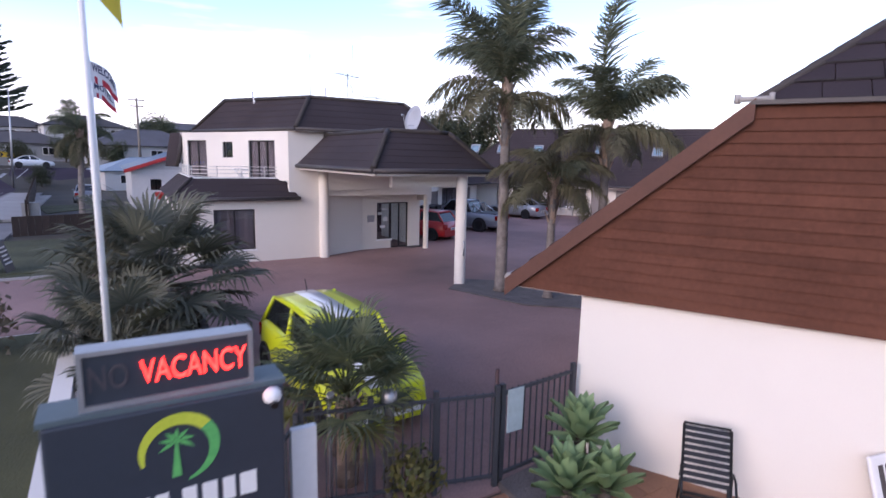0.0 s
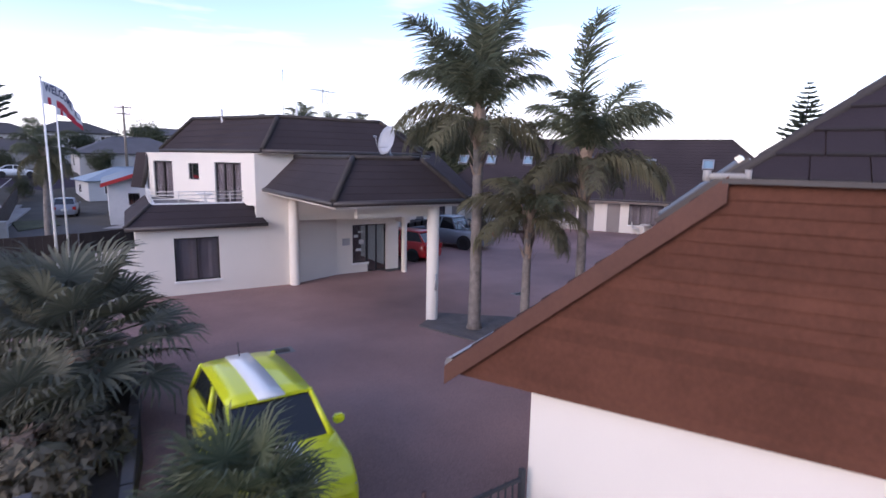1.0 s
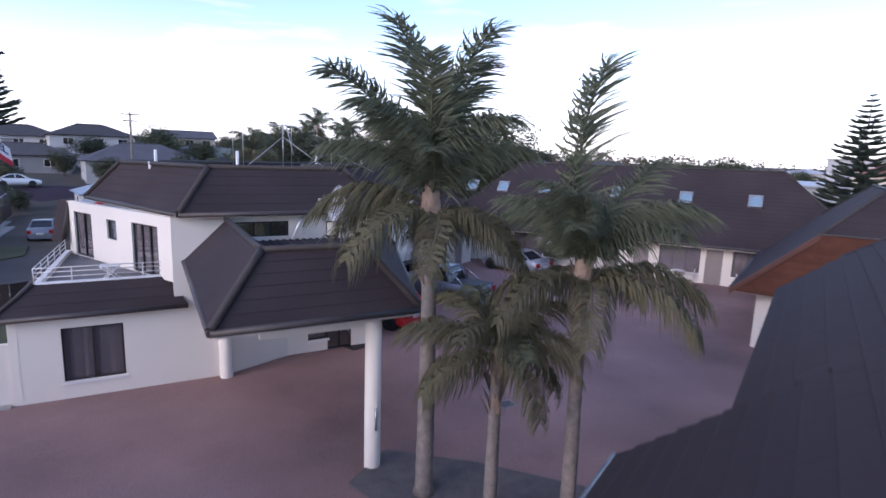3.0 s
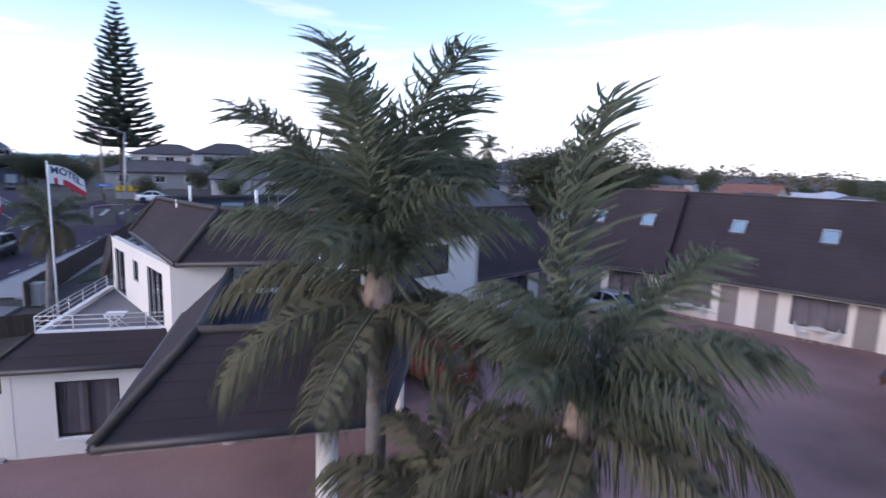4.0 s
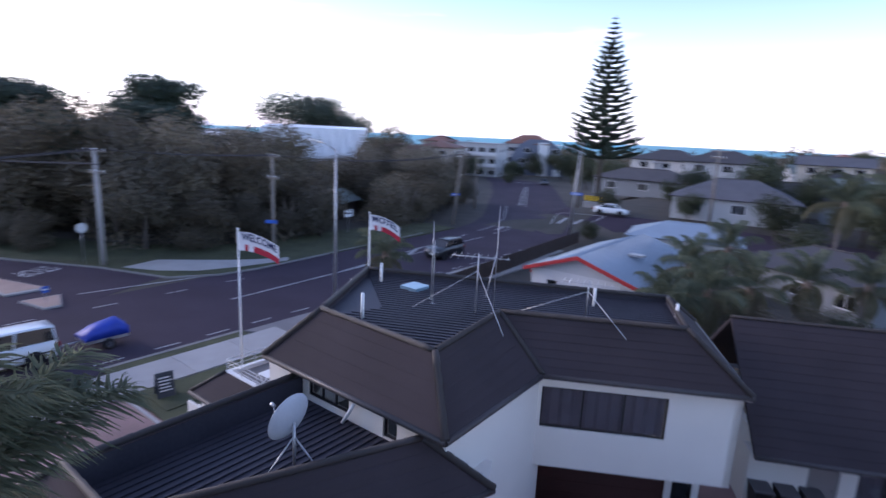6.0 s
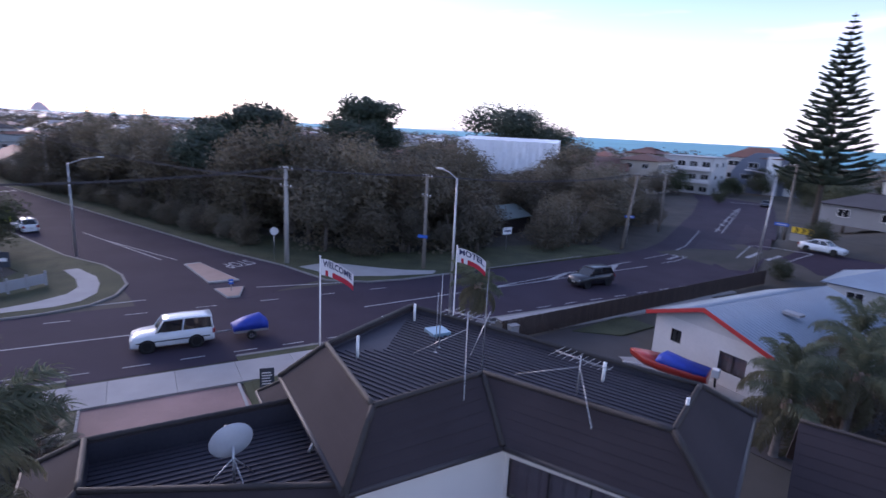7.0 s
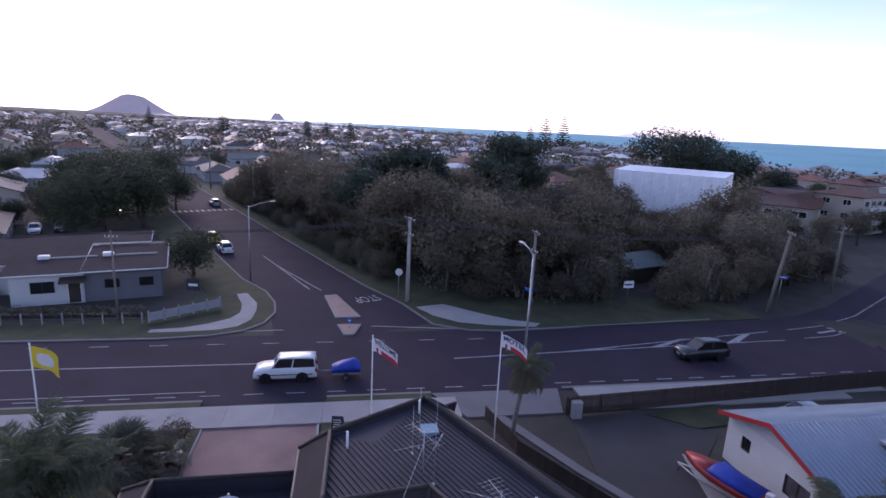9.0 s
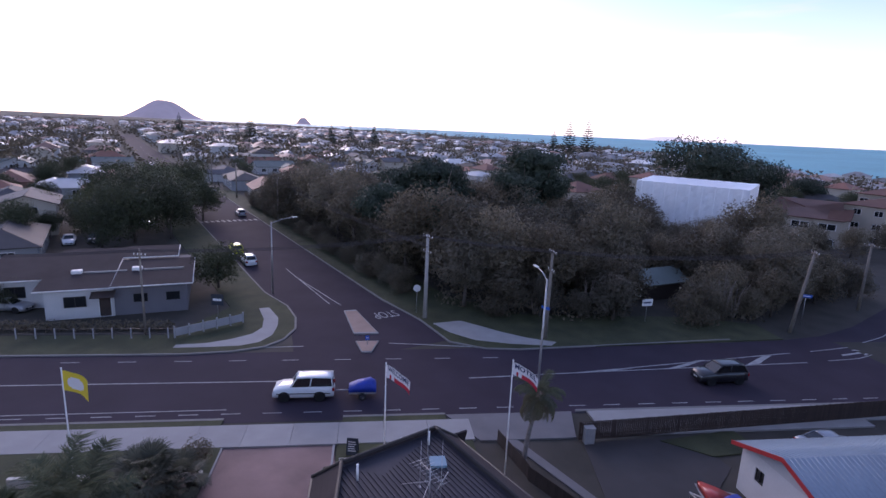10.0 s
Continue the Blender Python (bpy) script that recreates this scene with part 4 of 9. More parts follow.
def unit(name, p, d, length, label, ov=0.95, eave=2.4, ry=4.6, top=6.3, clip=None, openings=(), hips=(False, True), tile=None, skylights=(), gable=None, wall_ends=(0.25, 0.25), tiled=False, cut=None):
    """A long tiled unit block: x along its front eave from p, y inward; openings: (kind, x); cut: (x, y) by which the eave stands back up to x."""
    tile = tile or M_TILE
    e = thing(name, frame_of(p, d), label, "building", group="motel units")
    L = length
    sl = (top - eave) / ry
    holes = [(x, x + (2.3 if k == "w" else 0.9), 0.62 if k == "w" else 0.03, 2.1) for k, x in openings]
    bm = bmesh.new()
    w0 = cut[0] if cut else wall_ends[0]
    wall_mesh(bm, L - w0 - wall_ends[1], eave + 0.1, [(a - w0, b - w0, c, h) for a, b, c, h in holes if a > w0], 0.2, m=pose(w0, ov, 0))
    part("wall", bm, M_STUCCO, e)
    if cut:
        bm = bmesh.new()
        box(bm, wall_ends[0], cut[0], ov + cut[1], ov + cut[1] + 0.2, 0, eave + sl * cut[1] + 0.1)
        box(bm, cut[0], cut[0] + 0.2, ov + 0.2, ov + cut[1], 0, eave + 0.4)
        part("set_back_wall", bm, M_STUCCO, e)
    for k, x in openings:
        if k == "w":
            window(e, pose(x, ov, 0.62), 2.3, 1.48, 3)
        else:
            door(e, pose(x, ov, 0.03), 0.9, 2.05)
    back = 2 * ry
    for nm, q in (("end_wall", (wall_ends[0], wall_ends[0] + 0.2, ov + 0.2, back - ov)), ("end_wall", (L - wall_ends[1] - 0.2, L - wall_ends[1], ov + 0.2, back - ov)), ("back_wall", (wall_ends[0] + 0.2, L - wall_ends[1] - 0.2, back - ov - 0.2, back - ov))):
        bm = bmesh.new()
        box(bm, *q, 0, eave + (0.2 if nm == "end_wall" else 0.1))
        part(nm, bm, M_STUCCO, e)
    cz = clip or eave
    cy = (cz - eave) / sl
    x0 = (ry - cy) if hips[0] else 0.0
    x1 = L - ((ry - cy) if hips[1] else 0.0)
    for side_y, flip in ((0, False), (back, True)):
        yy = (lambda y: back - y) if flip else (lambda y: y)
        if cut and not flip:
            zc = eave + sl * cut[1]
            roof_plane(e, "roof_slope", (cut[0], 0, eave), (L, 0, eave), (L, cy, cz), (cut[0], cy, cz), tile)
            roof_plane(e, "roof_slope", (0, cut[1], zc), (cut[0], cut[1], zc), (cut[0], cy, cz), (0, cy, cz), tile)
        elif cy > 0.01:
            roof_plane(e, "roof_slope", (0, yy(0), eave), (L, yy(0), eave), (L, yy(cy), cz), (0, yy(cy), cz), tile)
        roof_plane(e, "roof_slope", (0, yy(cy), cz), (L, yy(cy), cz), (x1, yy(ry), top), (x0, yy(ry), top), tile)
        gutter(e, (cut[0] if cut and not flip else 0, yy(-0.04), eave - 0.02), (L, yy(-0.04), eave - 0.02), M_GALV if cut else None)
    if hips[0]:
        roof_plane(e, "roof_hip", (0, back - cy, cz), (0, cy, cz), (x0, ry, top), (x0, ry, top), tile)
        ridge_caps(e, [(0, cy, cz + 0.02), (x0, ry, top + 0.02), (0, back - cy, cz + 0.02)])
    if hips[1]:
        roof_plane(e, "roof_hip", (L, cy, cz), (L, back - cy, cz), (x1, ry, top), (x1, ry, top), tile)
        ridge_caps(e, [(L, cy, cz + 0.02), (x1, ry, top + 0.02), (L, back - cy, cz + 0.02)])
    ridge_caps(e, [(x0, ry, top + 0.03), (x1, ry, top + 0.03)])
    if tiled:
        # pressed tiles one by one over the courtyard slope and the end hip, which the eye passes close by
        xc, yc = cut or (0, 0)
        tile_rows(e, (xc, 0, eave), (L, 0, eave), (L, cy, cz), (xc, cy, cz), tile)
        if cut:
            tile_rows(e, (0, yc, eave + sl * yc), (xc, yc, eave + sl * yc), (xc, cy, cz), (0, cy, cz), tile)
        tile_rows(e, (0, cy, cz), (L, cy, cz), (x1, ry, top), (x0, ry, top), tile)
        tile_rows(e, (L, cy, cz), (L, back - cy, cz), (x1, ry, top), (x1, ry, top), tile, 0.42)
    bm = bmesh.new()
    box(bm, (cut[0] if cut else 0) + 0.02, L - 0.02, 0.02, ov + 0.1, eave - 0.14, eave - 0.1)
    part("soffit", bm, M_SOFFIT, e)
    up = Vector((0, ry, top - eave))
    for x, f in skylights:
        y = ry * f
        skylight(e, (x, y, eave + sl * y + 0.02), (1, 0, 0), up, 0.75, 0.95)
    for xg, sgn in (gable or ()):
        # a weatherboarded gable over the end wall, board by board
        n = 18
        for i in range(n):
            z0, z1 = eave - 0.12 + (cz - eave + 0.1) * i / n, eave - 0.12 + (cz - eave + 0.1) * (i + 1.1) / n
            ya, yb = max(0.05, (z0 - eave) / sl + 0.05), max(0.05, (z1 - eave) / sl + 0.05)
            bm = bmesh.new()
            v = [bm.verts.new(q) for q in ((xg + sgn * 0.03, ya, z0), (xg + sgn * 0.03, back - ya, z0), (xg + sgn * 0.008, back - yb, z1), (xg + sgn * 0.008, yb, z1),
                                           (xg - sgn * 0.03, ya, z0), (xg - sgn * 0.03, back - ya, z0), (xg - sgn * 0.03, back - yb, z1), (xg - sgn * 0.03, yb, z1))]
            for q in ((0, 1, 2, 3), (7, 6, 5, 4), (0, 4, 5, 1), (3, 2, 6, 7), (0, 3, 7, 4), (1, 5, 6, 2)):
                bm.faces.new([v[j] for j in q])
            bmesh.ops.recalc_face_normals(bm, faces=bm.faces[:])
            part("board", bm, M_BOARD, e)
        for a, b in (((xg + sgn * 0.05, -0.06, eave - 0.1), (xg + sgn * 0.05, cy, cz - 0.02)), ((xg + sgn * 0.05, back + 0.06, eave - 0.1), (xg + sgn * 0.05, back - cy, cz - 0.02))):
            a, b = Vector(a), Vector(b)
            bm = bmesh.new()
            for o in (0.0,):
                s = [Vector((-0.03, 0, 0)), Vector((0.05, 0, 0))]
                lo, hi = Vector((0, 0, -0.16)), Vector((0, 0, 0.08))
                pts = [a + s[0] * sgn + lo, b + s[0] * sgn + lo, b + s[0] * sgn + hi, a + s[0] * sgn + hi, a + s[1] * sgn + lo, b + s[1] * sgn + lo, b + s[1] * sgn + hi, a + s[1] * sgn + hi]
                v = [bm.verts.new(q) for q in pts]
                for q in ((0, 1, 2, 3), (7, 6, 5, 4), (0, 4, 5, 1), (3, 2, 6, 7), (0, 3, 7, 4), (1, 5, 6, 2)):
                    bm.faces.new([v[j] for j in q])
            bmesh.ops.recalc_face_normals(bm, faces=bm.faces[:])
            part("barge_board", bm, M_BARGE, e)
        bm = bmesh.new()
        box(bm, min(xg, xg + sgn * 0.1), max(xg, xg + sgn * 0.1), cy - 0.05, back - cy + 0.05, cz - 0.01, cz + 0.035)
        part("clip_gutter", bm, M_GUTTER, e)
        bm = bmesh.new()
        box(bm, min(xg - sgn * 0.8, xg - sgn * 0.04), max(xg - sgn * 0.8, xg - sgn * 0.04), 0.1, back - 0.1, eave - 0.13, eave - 0.09)
        part("gable_soffit", bm, M_BOARD, e)
    return e


# the near block with the brown gable, its front eave facing the courtyard
NB = Vector((5.55, 5.53, 0))
NU = Vector((math.cos(radians(27)), math.sin(radians(27)), 0))
near = unit("motel_unit", NB + NU * 17, -NU, 17, "single-storey motel block, brown boarded gable, grey-brown tiles", ov=1.0, eave=2.42, ry=4.75, top=6.3, clip=4.72,
            openings=(("d", 10.2), ("w", 11.6)), hips=(True, True), tile=M_TILE_NEAR, gable=((17, 1),), wall_ends=(0.3, 0.1), tiled=True, cut=(9.2, 1.5))
DB = Vector((25.7, 16.0, 0))
unit("motel_unit", DB + U * 11, -U, 11, "single-storey motel unit with brown boarded gable end", ov=0.8, eave=2.42, ry=4.3, top=6.3, clip=4.72,
     openings=(("d", 2.0), ("w", 3.6)), hips=(True, True), tile=M_TILE, gable=((11, 1),), wall_ends=(0.3, 0.75))
# the row round the back of the courtyard
unit("motel_unit", Vector((18.2, 29.8, 0)), U, 8.8, "single-storey motel unit, cream walls under a steep brown tiled roof", ov=1.0, top=5.5, ry=3.9, openings=(("w", 3.4), ("d", 2.0), ("d", 6.6)), hips=(False, False), skylights=())
D_B = Vector((math.cos(radians(-50)), math.sin(radians(-50)), 0))
N_B = Vector((-D_B.y, D_B.x, 0))
pb = D_B * -9.5 + N_B * 42.1
unit("motel_unit", pb - D_B * 3.3, D_B, 8.5, "single-storey motel unit, cream walls under a steep brown tiled roof", ov=0.85, top=6.7, openings=(("d", 4.0), ("w", 5.3)), hips=(True, False), skylights=((1.6, 0.6), (3.9, 0.6), (6.85, 0.6)))
D_C = Vector((math.cos(radians(-58)), math.sin(radians(-58)), 0))
N_C = Vector((-D_C.y, D_C.x, 0))
pc = D_C * -11 + N_C * 41.6
unit("motel_unit", pc, D_C, 17.6, "single-storey motel block, cream walls, doors and wide dark windows", ov=0.85, top=6.7, openings=(("w", 0.8), ("d", 3.5), ("d", 5.3), ("w", 6.8), ("d", 9.4), ("w", 10.8)), hips=(False, True),
     skylights=((3.6, 0.6), (7.8, 0.58), (11.6, 0.58)))

# ---- plants ----
def strip(bm, pts, widths, side_dir, mi=0, fold=0.0):
    """A leaf blade along points."""
    vs = []
    for p, w in zip(pts, widths):
        vs.append((bm.verts.new(p - side_dir * w), bm.verts.new(p + side_dir * w)))
    for a, b in zip(vs, vs[1:]):
        bm.faces.new((a[0], a[1], b[1], b[0])).material_index = mi


def frond_mesh(seed, length=2.6, droop=1.0, leaflets=60, leaf=0.7, rise=0.3, width=0.026, hang=0.8, mats=(), ruffle=0.5, curl=0.1):
    """A feather frond: it leaves the origin along +x and bends over; leaflets stand out in ranks, then hang."""
    rng = random.Random(seed)
    bm = bmesh.new()
    spine = []
    n = 12
    for i in range(n + 1):
        t = i / n
        spine.append(Vector((length * (t - 0.22 * droop * t * t * t), curl * length * math.sin(t * 2 + seed) * t, length * (rise * t - droop * 0.62 * t * t))))
    tube(bm, spine, [0.036 * (1 - 0.85 * i / n) + 0.004 for i in range(n + 1)], 5)
    for k in range(leaflets):
        t = 0.10 + 0.89 * k / (leaflets - 1)
        x = t * n
        i = min(int(x), n - 1)
        p = spine[i].lerp(spine[i + 1], x - i)
        d = (spine[i + 1] - spine[i]).normalized()
        for s in (-1, 1):
            if rng.random() < 0.05:
                continue
            ln = leaf * (0.42 + 0.58 * math.sin(math.pi * min(1, 0.16 + t * 0.80))) * rng.uniform(0.8, 1.15)
            out = (Vector((0, s, 0)) * rng.uniform(0.7, 1.0) + d * rng.uniform(0.35, 0.8) + Z * rng.uniform(-ruffle * 0.4, ruffle)).normalized()
            h = hang * rng.uniform(0.6, 1.1)
            q1 = p + out * ln * 0.36 - Z * ln * h * 0.06
            q2 = p + out * ln * (0.68 - 0.10 * h) - Z * ln * h * 0.34
            q3 = p + out * ln * (1.0 - 0.40 * h) - Z * ln * h * 0.78
            w = width * rng.uniform(0.8, 1.2)
            wd = (d * 0.8 + Z * rng.uniform(-0.5, 0.5)).normalized()
            strip(bm, [p, q1, q2, q3], [w * 0.6, w, w * 0.75, 0.003], wd)
    me = bpy.data.meshes.new("frond")
    bm.to_mesh(me)
    bm.free()
    for m in mats:
        me.materials.append(m)
    return me


def palm(p, height, lean, label, fronds, r0=0.17, r1=0.11, count=17, shaft=0.9, seed=1, size=1.0, spread=(-55, 78), old=None, nold=4, group="feather palms", young=None, spear=None, sets=None):
    """A feather palm: ringed trunk, fibrous crown base, fronds one by one; sets: (pool, direction, rise, size) for a crown laid out by hand."""
    rng = random.Random(seed)
    e = thing("palm_tree", pose(*p), label, "palm tree", group=group)
    top = Vector((lean[0], lean[1], height))
    bm = bmesh.new()
    k = 26
    pts, rad = [], []
    for i in range(k + 1):
        t = i / k
        pts.append(Vector((top.x * t * t, top.y * t * t, height * t)))
        rad.append((r0 * 1.35 if i == 0 else r0 + (r1 - r0) * t) * (1.03 if i % 2 else 0.98))
    tube(bm, pts, rad, 12)
    part("trunk", bm, M_TRUNK, e)
    bm = bmesh.new()
    tube(bm, [top - Z * 0.1, top + Z * shaft * 0.3, top + Z * shaft * 0.8, top + Z * shaft], [r1 * 1.1, r1 * 1.7, r1 * 1.35, r1 * 0.7], 10)
    for i in range(46):
        a = rng.uniform(0, TAU)
        dz = rng.uniform(-1.0, shaft * 0.7)
        q = top + Vector((math.cos(a) * r1 * (1.4 if dz > 0 else 1.0), math.sin(a) * r1 * (1.4 if dz > 0 else 1.0), dz))
        strip(bm, [q, q + Vector((math.cos(a) * 0.12, math.sin(a) * 0.12, 0.25)), q + Vector((math.cos(a) * 0.22, math.sin(a) * 0.22, 0.4))], [0.05, 0.035, 0.008], Vector((-math.sin(a), math.cos(a), 0)))
    part("crown_base", bm, M_SHAFT, e, "fibrous old leaf bases")
    for i, (pool, az, el, s) in enumerate(sets or ()):
        s *= size
        o = piece("frond", pool[i % len(pool)], e)
        up = shaft * (0.35 + 0.6 * max(0, el) / 70)
        o.matrix_basis = Matrix.Translation(top + Z * up) @ pose(0, 0, 0, rng.uniform(-12, 12), -el, az) @ Matrix.Diagonal((s, s, s, 1))
    for i in range(0 if sets else count):
        t = i / max(1, count - 1)
        az = i * 137.5 + rng.uniform(-16, 16)
        el = spread[0] + (spread[1] - spread[0]) * t ** 0.9 + rng.uniform(-7, 7)
        pool = old if old and i < nold else (young if young and el > 46 else fronds)
        me = pool[i % len(pool)]
        s = size * rng.uniform(0.88, 1.1)
        o = piece("frond", me, e)
        o.matrix_basis = Matrix.Translation(top + Z * shaft * (0.3 + 0.6 * t)) @ pose(0, 0, 0, rng.uniform(-14, 14), -el, az) @ Matrix.Diagonal((s, s, s, 1))
    if spear:
        o = piece("frond", (young or fronds)[0], e)
        o.matrix_basis = Matrix.Translation(top + Z * shaft * 0.8) @ pose(0, 0, 0, 40, -spear[0], spear[1]) @ Matrix.Diagonal((spear[2], spear[2] * 0.75, spear[2], 1))
    return e


F_Q = [frond_mesh(i, 3.1, 0.85, 120, 0.86, 0.40, 0.020, 0.95, (L_PALM,), 0.8) for i in range(4)]
F_UP = [frond_mesh(10 + i, 3.2, 0.5, 130, 0.95, 0.16, 0.022, 0.55, (L_PALM,), 1.1, 0.06) for i in range(3)]
F_OLD = [frond_mesh(20 + i, 2.9, 1.0, 120, 0.85, 0.26, 0.019, 1.15, (L_PALM_OLD,), 0.6) for i in range(3)]


def fan_mesh(seed, stalk=0.8, blade=0.6, mats=(), n=24, wide=0.026):
    """A fan leaf on a stalk along +x."""
    rng = random.Random(seed)
    bm = bmesh.new()
    pts = [Vector((stalk * t, 0, 0.25 * t - 0.2 * t * t)) for t in (0, 0.35, 0.7, 1)]
    tube(bm, pts, [0.016, 0.013, 0.011, 0.009], 5)
    c = pts[-1]
    for k in range(n):
        a = radians(-130 + 260 * k / (n - 1)) + rng.uniform(-0.03, 0.03)
        d = Vector((math.cos(a), math.sin(a), 0.12))
        ln = blade * (0.78 + 0.22 * math.cos(a)) * rng.uniform(0.9, 1.08)
        s = Vector((-math.sin(a), math.cos(a), 0.35 * (1 if k % 2 else -1))).normalized()
        strip(bm, [c, c + d * ln * 0.55, c + d * ln * 0.8 - Z * ln * 0.05, c + d * ln - Z * ln * rng.uniform(0.16, 0.4)], [0.006, wide, wide * 0.7, 0.003], s)
    me = bpy.data.meshes.new("fan_leaf")
    bm.to_mesh(me)
    bm.free()
    for m in mats:
        me.materials.append(m)
    return me


def fan_palm(p, height, label, leaves, count=34, seed=3, dry=None, r=0.12, size=1.0, skirt=True, low=-35):
    rng = random.Random(seed)
    e = thing("fan_palm", pose(*p), label, "palm tree", group="fan palms")
    bm = bmesh.new()
    tube(bm, [(0, 0, 0), (0.02, 0, height * 0.5), (0, 0.02, height)], [r * 1.3, r * 1.1, r], 10)
    for i in range(60 if skirt else 20):
        a, z = rng.uniform(0, TAU), rng.uniform(0.1, height)
        q = Vector((math.cos(a) * r, math.sin(a) * r, z))
        strip(bm, [q, q + Vector((math.cos(a) * 0.1, math.sin(a) * 0.1, 0.12)), q + Vector((math.cos(a) * 0.17, math.sin(a) * 0.17, 0.05))], [0.03, 0.02, 0.004], Vector((-math.sin(a), math.cos(a), 0)))
    part("trunk", bm, M_SHAFT, e, "shaggy fibrous trunk")
    for i in range(count):
        t = i / (count - 1)
        pool = dry if dry and i < 5 else leaves
        o = piece("fan_leaf", pool[i % len(pool)], e)
        s = size * rng.uniform(0.85, 1.12)
        o.matrix_basis = pose(0, 0, height - 0.1 + 0.2 * t, rng.uniform(-20, 20), -(low + (80 - low) * t + rng.uniform(-8, 8)) * 0.8, i * 137.5 + rng.uniform(-12, 12)) @ Matrix.Diagonal((s, s, s, 1))
    return e


F_FAN = [fan_mesh(60 + i, 0.75, 0.62, (L_FAN,), 30, 0.019) for i in range(3)]
F_FAND = [fan_mesh(70 + i, 0.75, 0.6, (L_FAN_DRY,), 30, 0.019) for i in range(2)]


def crown_mesh(name, seed, blobs, leaves=2200, size=0.30, mats=(), rough=0.45, stretch=1.7):
    """A crown of many small leaf clumps spread over and in lumps (x, y, z, r, squash)."""
    rng = random.Random(seed)
    verts, faces = [], []
    total = sum(b[3] ** 2 for b in blobs)
    for bx, by, bz, br, sq in blobs:
        for _ in range(int(leaves * br * br / total)):
            while True:
                d = Vector((rng.uniform(-1, 1), rng.uniform(-1, 1), rng.uniform(-1, 1)))
                if 0.05 < d.length < 1:
                    break
            d.normalize()
            w = 1 + rough * noise.noise(Vector((d.x * 2.2 + bx, d.y * 2.2 + by, d.z * 2.2 + bz + seed)))
            w += 0.22 * noise.noise(Vector((d.x * 6 + by, d.y * 6 + bz, d.z * 6 + bx)))
            rad = br * w * (1.14 - 0.5 * rng.random() ** 1.2)
            c = Vector((bx + d.x * rad, by + d.y * rad, bz + d.z * rad * sq))
            nrm = (d + Vector((rng.uniform(-0.9, 0.9), rng.uniform(-0.9, 0.9), rng.uniform(-0.5, 0.9)))).normalized()
            a = nrm.orthogonal().normalized()
            b = nrm.cross(a)
            ang = rng.uniform(0, TAU)
            a, b = a * math.cos(ang) + b * math.sin(ang), b * math.cos(ang) - a * math.sin(ang)
            s = size * rng.uniform(0.6, 1.4)
            i = len(verts)
            verts += [c - a * s * 0.5, c + a * s * 0.5 + nrm * s * 0.1, c + b * s / stretch * 0.9]
            faces.append((i, i + 1, i + 2))
    me = bpy.data.meshes.new(name)
    me.from_pydata([tuple(v) for v in verts], [], faces)
    for m in mats:
        me.materials.append(m)
    return me


def trunk_mesh(seed, height, r, spread, limbs=6, lean=0.15):
    rng = random.Random(seed)
    bm = bmesh.new()
    fork = height * 0.38
    tube(bm, [(0, 0, -0.1), (lean * 0.3, 0, fork * 0.5), (lean, lean * 0.4, fork)], [r * 1.3, r, r * 0.85], 8)
    for i in range(limbs):
        a = TAU * i / limbs + rng.uniform(-0.4, 0.4)
        q = Vector((lean, lean * 0.4, fork * rng.uniform(0.75, 1)))
        e = Vector((math.cos(a) * spread * rng.uniform(0.5, 0.9), math.sin(a) * spread * rng.uniform(0.5, 0.9), height * rng.uniform(0.65, 0.92)))
        mid = q.lerp(e, 0.5) + Vector((math.cos(a) * 0.25, math.sin(a) * 0.25, -0.15))
        tube(bm, [q, mid, e], [r * 0.55, r * 0.36, r * 0.1], 6)
    me = bpy.data.meshes.new("trunk")
    bm.to_mesh(me)
    bm.free()
    me.materials.append(M_BARK)
    return me


def tree_kind(seed, height, spread, leaves, size, material, lumps=9, squash=0.75, low=0.35, r=0.16):
    rng = random.Random(seed)
    blobs = []
    for i in range(lumps):
        a = TAU * i / lumps * 2.4 + rng.uniform(-0.5, 0.5)
        q = rng.uniform(0.15, 0.72) * spread
        z = height * rng.uniform(low + 0.12, 0.86)
        blobs.append((math.cos(a) * q, math.sin(a) * q, z, spread * rng.uniform(0.32, 0.52), squash))
    blobs.append((0, 0, height * 0.78, spread * 0.5, squash))
    return trunk_mesh(seed, height, r, spread * 0.8), crown_mesh("crown", seed, blobs, leaves, size, (material,))


def tree(kind, p, rot, s, label, category="tree", name="tree", group="", sz=None):
    e = thing(name, pose(*p, 0, 0, rot) @ Matrix.Diagonal((s, s, sz or s, 1)), label, category, group=group)
    piece("trunk", kind[0], e)
    piece("crown", kind[1], e)
    return e


